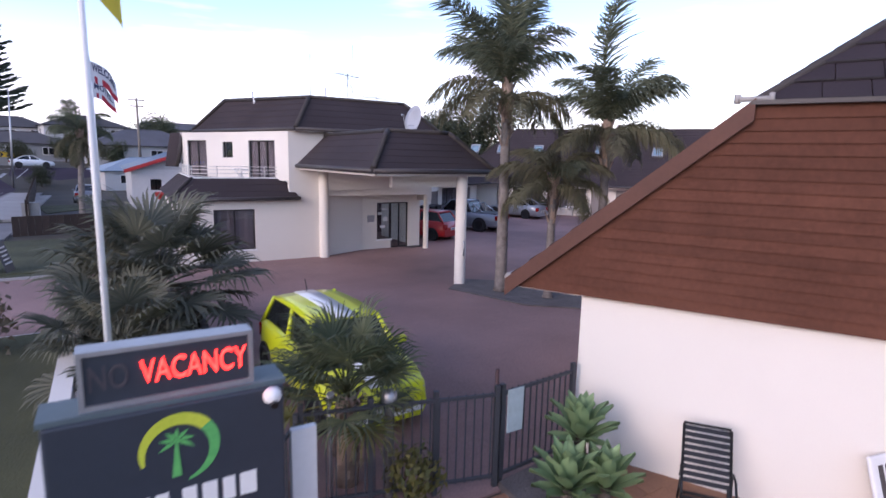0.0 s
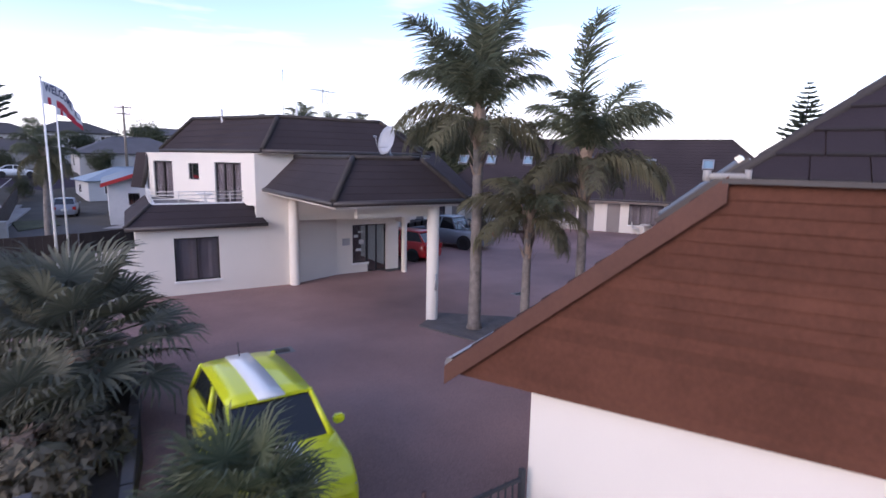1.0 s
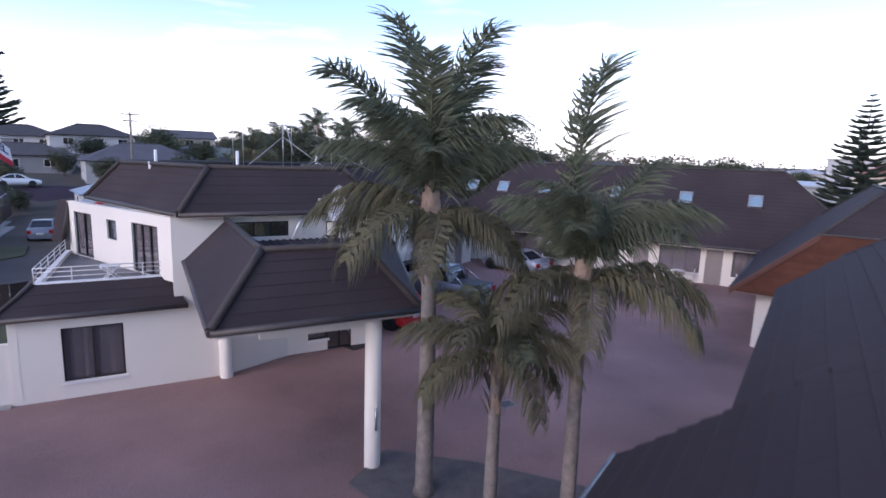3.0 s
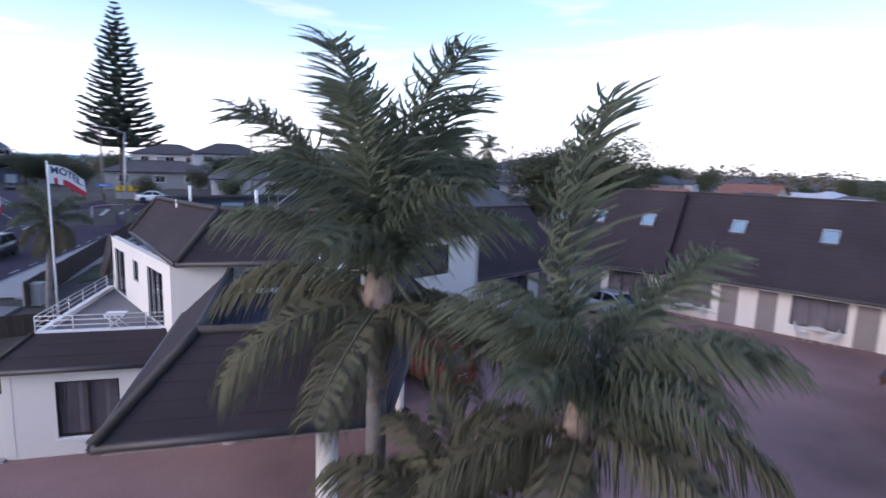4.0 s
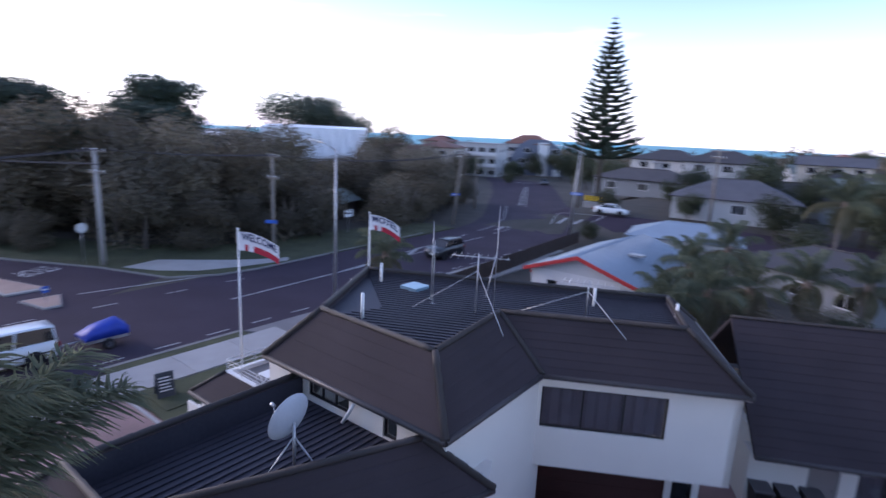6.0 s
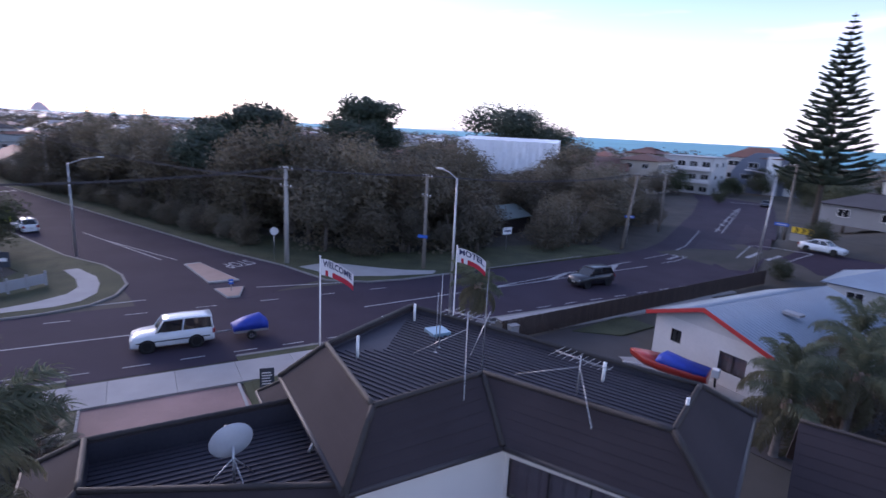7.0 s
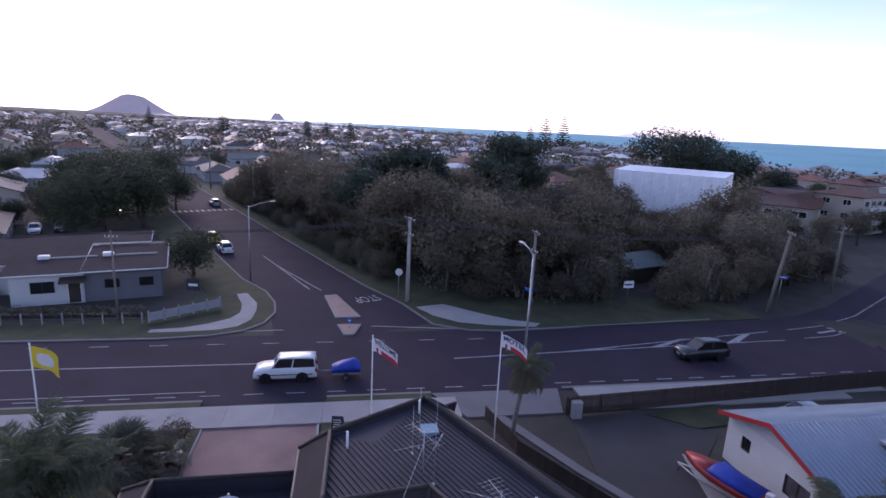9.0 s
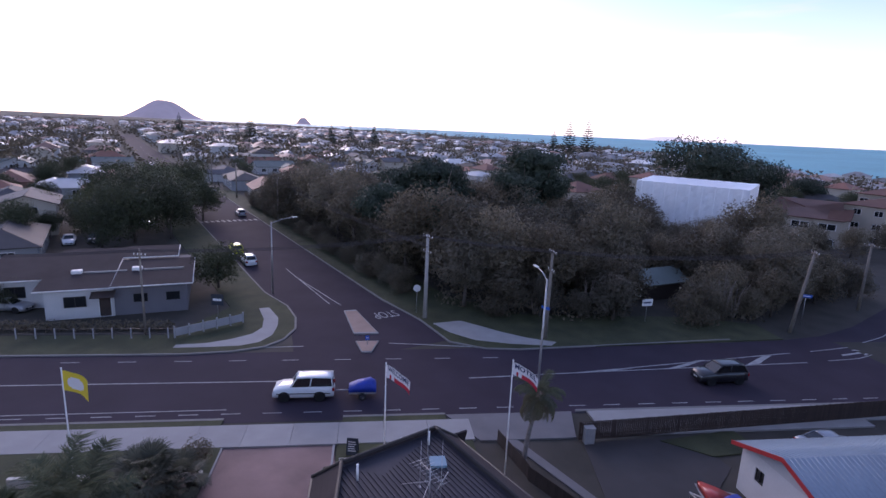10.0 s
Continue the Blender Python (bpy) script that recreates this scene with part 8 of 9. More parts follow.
def house(kind, p, rot, label, s=1.0, nwin=99, name="house", group="suburb houses", detail=None):
    global WIN
    if WIN is None:
        bm = bmesh.new()
        for a, b, c, d in ((-0.8, 0.8, 0, 0.07), (-0.8, 0.8, 1.13, 1.2), (-0.8, -0.73, 0.07, 1.13), (0.73, 0.8, 0.07, 1.13), (-0.035, 0.035, 0.07, 1.13)):
            box(bm, a, b, -0.05, 0.0, c, d)
        fr = mesh_of(bm, "window", M_WHITE)
        bm = bmesh.new()
        box(bm, -0.73, 0.73, -0.03, 0.0, 0.07, 1.13)
        WIN = fr, mesh_of(bm, "pane", M_GLASS)
    e = thing(name, pose(*p, 0, 0, rot) @ Matrix.Diagonal((s, s, s, 1)), label, "house", group=group)
    piece("wall", kind[0], e)
    piece("roof", kind[1], e)
    for m in kind[2][:nwin]:
        o = piece("window", WIN[0], e, m)
        piece("pane", WIN[1], o)
    return e


KINDS = []
for w, d, h, rise, hip, wi, ri, wing in ((14, 9, 2.8, 2.2, True, 0, 0, (5, 3)), (12, 8, 2.8, 2.0, False, 1, 1, None), (13, 8.5, 5.4, 1.9, True, 0, 3, None), (15, 9, 2.8, 1.6, True, 2, 2, (6, 4)), (11, 8, 5.3, 1.4, False, 1, 0, None),
                                        (13, 9, 2.9, 2.3, True, 3, 1, None), (12, 9, 5.4, 1.0, True, 0, 2, None), (14, 8, 2.8, 1.8, False, 0, 4, (5, 3)), (10, 9, 5.6, 2.0, True, 1, 1, None), (16, 8, 2.8, 1.7, True, 2, 3, None)):
    KINDS.append(house_kind(w, d, h, rise, hip, M_WALLS[wi], M_ROOFS[ri], 0.5, wing))
LAB = ["single-storey white house with grey hipped roof", "single-storey cream house with terracotta gabled roof", "two-storey white house with dark hipped roof", "single-storey grey house with pale roof", "two-storey cream house with grey gabled roof",
       "brick bungalow with terracotta hipped roof", "two-storey white house with low pale roof", "white bungalow with green-grey gabled roof", "two-storey cream house with terracotta roof", "long grey bungalow with dark roof"]

# the neighbour's white house with red barge boards
nb = thing("neighbour_house", pose(0, 0, 0), "white single-storey house with red barge boards and pale blue-grey metal roof", "house")
bm = bmesh.new()
wall_mesh(bm, 7.1, 2.9, [(1.2, 1.9, 1.4, 2.2), (4.4, 6.0, 0.9, 2.0)], 0.2, m=pose(2.35, 44.7, 0))
part("wall", bm, M_WALLS[0], nb)
bm = bmesh.new()
gv = [[bm.verts.new(q) for q in ((2.35, y, 2.9), (9.45, y, 2.9), (5.7, y, 4.05))] for y in (44.7, 44.85)]
bm.faces.new(gv[0])
bm.faces.new(gv[1][::-1])
for i in range(3):
    bm.faces.new((gv[0][i], gv[1][i], gv[1][(i + 1) % 3], gv[0][(i + 1) % 3]))
part("gable", bm, M_WALLS[0], nb)
for q in ((2.35, 2.55, 44.9, 57), (9.25, 9.45, 44.9, 57), (2.55, 9.25, 56.8, 57)):
    bm = bmesh.new()
    box(bm, *q, 0, 2.9)
    part("side_wall", bm, M_WALLS[0], nb)
window(nb, pose(3.55, 44.7, 1.4), 0.7, 0.8, 2, curtain=False, sill=False)
window(nb, pose(6.75, 44.7, 0.9), 1.6, 1.1, 2, sill=False)
M_BLUEROOF = mat("blue_grey_metal_roof", (0.26, 0.32, 0.38), 0.4, 0.2, var=0.12, scale=0.4, fine=5, bump=0.05)
for a, b, c, d in (((1.95, 44.3, 2.86), (1.95, 57.4, 2.86), (5.7, 57.4, 4.18), (5.7, 44.3, 4.18)), ((9.85, 57.4, 2.86), (9.85, 44.3, 2.86), (5.7, 44.3, 4.18), (5.7, 57.4, 4.18))):
    bm = bmesh.new()
    slab(bm, [a, b, c, d], 0.06)
    part("roof_sheet", bm, M_BLUEROOF, nb)
    a, b, c, d = (Vector(q) for q in (a, b, c, d))
    for i in range(1, 44):
        t = i / 44
        bm = bmesh.new()
        tube(bm, [a.lerp(b, t) + Z * 0.01, d.lerp(c, t) + Z * 0.01], 0.022, 4)
        part("rib", bm, M_BLUEROOF, nb)
M_REDTRIM = mat("red_trim", (0.42, 0.03, 0.03), 0.5, var=0.1, fine=20, bump=0.03)
for a, b in (((1.9, 44.27, 2.84), (5.7, 44.27, 4.16)), ((9.9, 44.27, 2.84), (5.7, 44.27, 4.16))):
    a, b = Vector(a), Vector(b)
    bm = bmesh.new()
    lo, hi, t = Vector((0, 0, -0.2)), Vector((0, 0, 0.06)), Vector((0, -0.05, 0))
    v = [bm.verts.new(q) for q in (a + lo, b + lo, b + hi, a + hi, a + lo + t, b + lo + t, b + hi + t, a + hi + t)]
    for q in ((0, 1, 2, 3), (7, 6, 5, 4), (0, 4, 5, 1), (3, 2, 6, 7), (0, 3, 7, 4), (1, 5, 6, 2)):
        bm.faces.new([v[j] for j in q])
    bmesh.ops.recalc_face_normals(bm, faces=bm.faces[:])
    part("barge_board", bm, M_REDTRIM, nb)
bm = bmesh.new()
box(bm, 7.2, 8.2, 49.4, 50.0, 3.75, 3.9)
part("roof_vent", bm, M_GALV, nb)

# boat on its trailer
bt = thing("motor_boat", frame_of((5.6, 42.2), (-0.9, -0.42), 0.07), "red motor boat under a blue cover, on a road trailer", "boat")
M_HULL = mat("red_hull", (0.45, 0.035, 0.025), 0.3, var=0.08, bump=0, coat=0.4)
bm = bmesh.new()
rings = []
for x, w, zk, zt in ((-2.0, 0.80, 0.50, 1.15), (-1.0, 0.86, 0.48, 1.18), (0.4, 0.80, 0.50, 1.24), (1.4, 0.5, 0.62, 1.32), (2.05, 0.14, 0.92, 1.38), (2.25, 0.02, 1.15, 1.40)):
    rings.append([Vector((x, s * ww, z)) for s, ww, z in ((-1, 0.02, zk), (-1, w * 0.82, zk + 0.28), (-1, w, zt), (1, w, zt), (1, w * 0.82, zk + 0.28), (1, 0.02, zk))])
loft(bm, rings)
bmesh.ops.recalc_face_normals(bm, faces=bm.faces[:])
part("hull", bm, M_HULL, bt)
bm = bmesh.new()
loft(bm, [[Vector((x, y * w, 1.17 + h * f)) for y, f in ((-1, 0), (-0.7, 0.8), (0, 1), (0.7, 0.8), (1, 0))] for x, w, h in ((-1.95, 0.78, 0.12), (-0.6, 0.84, 0.3), (0.35, 0.8, 0.55), (0.7, 0.7, 0.2))])
bmesh.ops.recalc_face_normals(bm, faces=bm.faces[:])
part("cover", bm, M_TARP, bt)
bm = bmesh.new()
loft(bm, [[Vector((x, y * w, z)) for y in (-1, 1)] + [Vector((x, y * w, z + 0.03)) for y in (1, -1)] for x, w, z in ((0.7, 0.7, 1.27), (1.4, 0.45, 1.34), (2.1, 0.1, 1.40))])
bmesh.ops.recalc_face_normals(bm, faces=bm.faces[:])
part("foredeck", bm, M_HULL, bt)
part("outboard_motor", soft_box(-2.5, -2.1, -0.17, 0.17, 1.0, 1.5, 0.06), M_WHITE, bt, "white outboard motor")
bm = bmesh.new()
tube(bm, [(-2.3, 0, 1.05), (-2.35, 0, 0.45)], 0.06, 8)
part("motor_leg", bm, M_BLACK, bt)
bm = bmesh.new()
for y in (-0.45, 0.45):
    tube(bm, [(-2.0, y, 0.42), (1.2, y, 0.42), (2.6, 0, 0.45)], 0.04, 6)
tube(bm, [(-0.8, -0.8, 0.32), (-0.8, 0.8, 0.32)], 0.04, 6)
part("trailer_frame", bm, M_GALV, bt)
for s in (-1, 1):
    wheel_at(bt, -0.8, s * 0.85, 0.3, s)
bm = bmesh.new()
tube(bm, [(2.5, 0, 0.0), (2.5, 0, 0.5)], 0.05, 8)
part("jockey_stand", bm, M_GALV, bt)

# the grey house on the far corner: long low roofs with pale fascias
gh = thing("corner_house", pose(-29.3, 4.6, 0, 0, 0, 15) @ pose(28.3, -5.0, 0), "low grey and white corner house with shallow grey roofs", "house")
M_GHWALL = mat("dull_lilac_grey_cladding", (0.15, 0.145, 0.16), 0.8, var=0.12, scale=0.6, fine=10, bump=0.1)
M_GHROOF = mat("grey_brown_flat_roof", (0.052, 0.043, 0.046), 0.9, var=0.25, scale=0.4, fine=8, bump=0.2, spec=0.1)
for x0, x1, y0, y1, m_ in ((-42, -29.0, -2.3, 4.4, M_GHWALL), (-42, -28.9, -8.2, -2.32, M_WALLS[0]), (-42, -33.4, -14.2, -8.22, M_WALLS[0])):
    bm = bmesh.new()
    box(bm, x0, x1, y0, y1, 0, 3.05)
    part("wall", bm, m_, gh)
for pts in ([(-28.3, -2.5, 3.2), (-28.3, 5.0, 3.2), (-37.6, 5.0, 3.75), (-37.6, -2.5, 3.75)], [(-28.5, -9.0, 3.1), (-28.5, -2.56, 3.1), (-42.5, -2.56, 4.15), (-42.5, -9.0, 4.15)], [(-37.65, -2.5, 4.0), (-37.65, 3.2, 4.0), (-42.5, 3.2, 4.3), (-42.5, -2.5, 4.3)], [(-33.0, -14.9, 3.1), (-33.0, -9.05, 3.1), (-42.5, -9.05, 3.8), (-42.5, -14.9, 3.8)]):
    bm = bmesh.new()
    slab(bm, pts, 0.14)
    part("roof", bm, M_GHROOF, gh)
    a, b, c, d = (Vector(q) for q in pts)
    for p, q in ((a, b), (b, c)):
        bm = bmesh.new()
        tube(bm, [p - Z * 0.06, q - Z * 0.06], 0.075, 4)
        part("fascia", bm, M_WHITE, gh)
for y in (-0.6, 2.4):
    window(gh, Matrix.Translation((-28.86, y, 1.3)) @ pose(0, 0, 0, 0, 0, 90), 1.3, 0.9, 1, sill=False, curtain=False, dark=True)
window(gh, Matrix.Translation((-28.76, -6.6, 1.2)) @ pose(0, 0, 0, 0, 0, 90), 1.9, 1.1, 2, sill=False, curtain=False, dark=True)
window(gh, Matrix.Translation((-33.26, -12.6, 1.2)) @ pose(0, 0, 0, 0, 0, 90), 1.8, 1.2, 2, sill=False, curtain=False, dark=True)
door(gh, Matrix.Translation((-28.78, -3.6, 0.1)) @ pose(0, 0, 0, 0, 0, 90), 1.0, 2.05, M_FENCE)
bm = bmesh.new()
slab(bm, [(-27.6, -4.2, 2.35), (-27.6, -2.1, 2.35), (-28.95, -2.1, 2.7), (-28.95, -4.2, 2.7)], 0.05)
part("awning", bm, M_FENCE, gh, "dark fabric awning over the door")
for x, y, z in ((-33.5, -0.6, 3.6), (-33.5, -6.2, 3.55)):
    part("roof_vent", soft_box(x - 0.35, x + 0.35, y - 0.5, y + 0.5, z - 0.1, z + 0.3, 0.08), M_WHITE, gh)
    bm = bmesh.new()
    box(bm, x - 0.12, x + 0.12, y + 0.6, y + 4.6, z - 0.1, z + 0.05)
    part("flashing", bm, M_CONC, gh)

# buildings towards the beach
wrap = thing("wrapped_building", frame_of((-76.9, 76.7), (14.3, 14.6), 3.5), "building under repair, wrapped whole in white plastic sheeting", "building")
M_WRAP = mat("white_shrink_wrap", (0.90, 0.91, 0.94), 0.35, var=0.06, scale=0.35, fine=1.6, bump=0.35, dist=0.12)
WL, WD = 20.6, 11.0
ring = []
for (x0, y0), (x1, y1) in (((0, 0), (WL, 0)), ((WL, 0), (WL, WD)), ((WL, WD), (0, WD)), ((0, WD), (0, 0))):
    k = 30 if abs(x1 - x0) > 1 else 16
    for i in range(k):
        ring.append((x0 + (x1 - x0) * i / k, y0 + (y1 - y0) * i / k))
bm = bmesh.new()
rows = []
for j in range(11):
    z = -3.6 + 11.6 * j / 10
    row = []
    for i, (x, y) in enumerate(ring):
        corner = (x in (0, WL)) and (y in (0, WD))
        f = 0.0 if corner else 0.10 * math.sin(i * 2.4 + j * 0.9) + 0.05 * math.sin(i * 5.1 - j * 2.0)
        row.append(bm.verts.new((x + f * (1 if x in (0, WL) else 0), y + f * (1 if y in (0, WD) else 0), z + (0.55 * y / WD + 0.06 * math.sin(i * 1.9) if j == 10 else 0))))
    rows.append(row)
for a_, b_ in zip(rows, rows[1:]):
    for i in range(len(ring)):
        bm.faces.new((a_[i], a_[(i + 1) % len(ring)], b_[(i + 1) % len(ring)], b_[i]))
part("sheeting", bm, M_WRAP, wrap)
bm = bmesh.new()
gx_, gy_ = 16, 8
g = [[bm.verts.new((WL * i / gx_, WD * j / gy_, 7.98 + 0.55 * j / gy_ + (0.09 * math.sin(i * 2.2 + j) if 0 < i < gx_ and 0 < j < gy_ else 0.0))) for j in range(gy_ + 1)] for i in range(gx_ + 1)]
for i in range(gx_):
    for j in range(gy_):
        bm.faces.new((g[i][j], g[i + 1][j], g[i + 1][j + 1], g[i][j + 1]))
part("top_sheet", bm, M_WRAP, wrap)
for k in range(9):
    bm = bmesh.new()
    tube(bm, [(1.2 + k * 2.28, -0.2, -3.5), (1.2 + k * 2.28, -0.17, 7.9)], 0.05, 5)
    part("batten", bm, M_WRAP, wrap)


def block(p, d, w, dp, h, label, wall, roof=None, rise=0.0, floors=3, bays=4, balcony=False, hip=True, name="apartment_building"):
    """A block of flats: walls, roof, a window for each bay and floor, balcony slabs."""
    e = thing(name, frame_of(p, d, gz(p[0], p[1]) - 0.3), label, "building")
    bm = bmesh.new()
    box(bm, 0, w, 0, dp, -1, h)
    part("wall", bm, wall, e)
    bm = bmesh.new()
    if rise:
        o = 0.5
        rx = dp / 2 + o if hip else 0
        slab(bm, [(-o, -o, h), (w + o, -o, h), (w + o - rx, dp / 2, h + rise), (-o + rx, dp / 2, h + rise)], 0.15)
        slab(bm, [(w + o, dp + o, h), (-o, dp + o, h), (-o + rx, dp / 2, h + rise), (w + o - rx, dp / 2, h + rise)], 0.15)
        if hip:
            slab(bm, [(w + o, -o, h), (w + o, dp + o, h), (w + o - rx, dp / 2, h + rise)], 0.15)
            slab(bm, [(-o, dp + o, h), (-o, -o, h), (-o + rx, dp / 2, h + rise)], 0.15)
    else:
        box(bm, -0.3, w + 0.3, -0.3, dp + 0.3, h, h + 0.25)
    part("roof", bm, roof, e)
    fh = h / floors
    for f in range(floors):
        for b in range(bays):
            x = w * (b + 0.5) / bays
            o = piece("window", WIN[0], e, pose(x, -0.02, f * fh + 0.8) @ Matrix.Diagonal((w / bays / 2.4, 1, fh / 2.7, 1)))
            piece("pane", WIN[1], o)
        for b in range(2):
            o = piece("window", WIN[0], e, pose(-0.02, dp * (0.7 - 0.4 * b), f * fh + 0.8, 0, 0, -90))
            piece("pane", WIN[1], o)
            o = piece("window", WIN[0], e, pose(w + 0.02, dp * (0.3 + 0.4 * b), f * fh + 0.8, 0, 0, 90))
            piece("pane", WIN[1], o)
        if balcony and f:
            bm = bmesh.new()
            box(bm, 0.2, w - 0.2, -1.3, 0, f * fh - 0.12, f * fh)
            box(bm, 0.2, w - 0.2, -1.3, -1.22, f * fh, f * fh + 0.8)
            part("balcony", bm, M_WHITE, e)
    return e


house(house_kind(13, 9, 2.8, 1.7, True, M_WALLS[2], M_ROOFS[3]), (18.4, 63.5, 0), -32, "grey bungalow with a grey hipped roof beyond the neighbour", 0.9, group="neighbouring houses")
house(house_kind(13, 8, 2.8, 1.6, True, M_WALLS[0], M_BLUEROOF), (5.2, 72.5, 0), 12, "white house with blue-grey roof beyond the neighbour", 0.8, group="neighbouring houses")
M_BROWNR = mat("brown_clay_tiles", (0.15, 0.075, 0.055), 0.75, var=0.25, scale=0.4, fine=5, bump=0.3)
block((-76.5, 105.5), (0.72, 0.69), 14, 26, 6.0, "cream townhouses with brown clay tiled roofs", M_WALLS[1], M_BROWNR, 2.6, 2, 3, name="townhouse")
block((-67.4, 128.0), (-0.36, 0.93), 12, 10, 8.4, "cream three-storey flats at the end of the townhouses", M_WALLS[1], M_BROWNR, 1.6, 3, 4, True, name="townhouse")
for k, (x, y) in enumerate(((-67.3, 116.2), (-70.2, 119.2), (-73.1, 122.2))):
    # small gables along the front of the row
    e = thing("gable_bay", frame_of((x, y), (-0.69, 0.72), gz(x, y) - 0.3), "cream gabled bay on the front of the townhouses", "bay", group="townhouse bays")
    bm = bmesh.new()
    box(bm, -1.1, 1.1, -1.0, 0.02, 0, 6.2)
    v = [bm.verts.new(q) for q in ((-1.1, -1.0, 6.2), (1.1, -1.0, 6.2), (0, -1.0, 7.3))]
    bm.faces.new(v)
    part("wall", bm, M_WALLS[1], e)
    bm = bmesh.new()
    slab(bm, [(-1.4, -1.3, 6.05), (-1.4, 2.6, 6.05), (0, 2.6, 7.45), (0, -1.3, 7.45)], 0.1)
    slab(bm, [(1.4, 2.6, 6.05), (1.4, -1.3, 6.05), (0, -1.3, 7.45), (0, 2.6, 7.45)], 0.1)
    part("roof", bm, M_BROWNR, e)
    for z in (1.0, 3.9):
        o = piece("window", WIN[0], e, pose(0, -1.02, z))
        piece("pane", WIN[1], o)
block((-77, 142), (0.95, 0.3), 12.5, 12, 9.6, "white apartment block with balconies by the beach road", M_WALLS[0], M_ROOFS[2], 0, 3, 4, True)
block((-87, 138), (0.95, 0.3), 8.5, 11, 9.8, "cream apartment block near the beach", M_WALLS[1], M_ROOFS[1], 1.6, 3, 3, False)
block((-74, 164), (0.95, 0.3), 14, 9, 10.0, "white house with orange tiled roof above the beach", M_WALLS[0], M_ROOFS[1], 2.8, 3, 3, False)
# the steep blue-grey building at the head of the beach road
af = thing("apartment_building", frame_of((-71, 163), (0.86, 0.5), 0) @ Matrix.Diagonal((1.5, 1.3, 1.24, 1)), "blue-grey apartment building with steep curved roof and white stair tower", "building")
M_BGC = mat("blue_grey_cladding", (0.16, 0.18, 0.23), 0.7, var=0.1, scale=0.5, fine=6, bump=0.1)
prof = ((0, -1.0), (11, -1.0), (11, 4.6), (9.6, 7.4), (7.6, 9.0), (3.6, 9.0), (1.4, 7.4), (0, 4.6))
bm = bmesh.new()
fr = [[bm.verts.new((x, y, z)) for x, z in prof] for y in (0, 14)]
bm.faces.new(fr[0])
bm.faces.new(fr[1][::-1])
for i in range(len(prof)):
    j = (i + 1) % len(prof)
    bm.faces.new((fr[0][i], fr[1][i], fr[1][j], fr[0][j]))
bmesh.ops.recalc_face_normals(bm, faces=bm.faces[:])
part("wall", bm, M_BGC, af)
bm = bmesh.new()
box(bm, 5.6, 7.6, -0.5, 0.0, 0, 8.3)
part("stair_tower", bm, M_WHITE, af)
for x in (1.2, 8.8):
    bm = bmesh.new()
    box(bm, x, x + 1.5, -0.08, 0.0, -0.4, 1.7)
    part("garage_door", bm, M_WHITE, af)
for x, z in ((1.6, 3.0), (3.6, 3.0), (8.4, 3.0), (2.6, 5.6), (8.2, 5.6)):
    o = piece("window", WIN[0], af, pose(x + 0.8, -0.02, z))
    piece("pane", WIN[1], o)
block((70, 52), (0.9, -0.44), 34, 26, 4.8, "large flat-roofed warehouse with pale roof", M_WALLS[0], M_ROOFS[2], 0, 1, 6, name="warehouse")
block((140, 62), (0.85, -0.5), 26, 14, 9.5, "distant pale apartment block", M_WALLS[0], M_ROOFS[2], 0, 3, 8, True)
block((-32.8, 57.0), (-0.33, 0.94), 7.0, 4.5, 2.5, "dark shed with green roof among the bush", M_FENCE, M_ROOFS[4], 1.4, 1, 0, False, False, name="shed")
for p, rot, k in (((36, 79, 0), 30, 0), ((6, 92, 3.6), 8, 0), ((8, 106, 5), 0, 9), ((-2, 124, 5.3), 10, 2), ((20, 120, 5.3), -8, 7), ((34, 114, 5.0), 20, 9), ((48, 110, 4), 0, 0), ((-12, 112, 5.3), 0, 9), ((-14, 132, 5.3), 0, 2), ((60, 122, 5), 12, 2), ((24, 98, 3.6), -15, 9), ((14, 134, 5.3), 5, 4), ((36, 136, 5.3), 5, 2), ((74, 92, 1.5), -30, 1), ((84, 78, 0), -20, 0)):
    p = (p[0], p[1], gz(p[0], p[1]))
    house(KINDS[k], p, rot, LAB[k] + " among the neighbouring gardens", group="neighbouring houses")


# ---- woods and suburb ----
def in_poly(x, y, poly):
    c = False
    for (x0, y0), (x1, y1) in zip(poly, poly[1:] + poly[:1]):
        if (y0 > y) != (y1 > y) and x < (x1 - x0) * (y - y0) / (y1 - y0) + x0:
            c = not c
    return c


BUSH = [(-29.5, 33.5), (-45, 26.0), side(85, -11)[:2], (-116, 38), (-92, 66), (-78, 72), (-62, 80), (-50, 82), (-39, 84), (-33, 84), (-30, 77), (-25.5, 66), (-25.2, 44)]
K_BUSH = [tree_kind(201, 6.0, 3.2, 6200, 0.25, L_BUSH, 13, 0.9, 0.12), tree_kind(202, 7.0, 3.2, 6600, 0.24, L_BUSH2, 14, 0.9, 0.15), tree_kind(203, 5.0, 3.0, 5600, 0.24, L_BUSH, 12, 0.9, 0.08), tree_kind(204, 8.0, 3.0, 6600, 0.25, L_BUSH, 15, 1.0, 0.2), tree_kind(205, 4.2, 2.8, 5200, 0.24, L_BUSH2, 12, 0.9, 0.08)]
K_TREE = [tree_kind(211, 8.0, 4.2, 9000, 0.26, L_GREEN, 14, 0.85, 0.2), tree_kind(212, 6.0, 3.2, 5600, 0.26, L_GREEN, 12, 0.85, 0.2), tree_kind(213, 9.0, 4.6, 9500, 0.27, L_GREEN, 14, 0.75, 0.25)]
L_LIME = leafy("light_tree_leaf", (0.085, 0.095, 0.035), (0.125, 0.125, 0.05), trans=0.1, rand=0.1)
K_LIME = tree_kind(214, 7.0, 4.0, 8000, 0.26, L_LIME, 14, 0.85, 0.2)
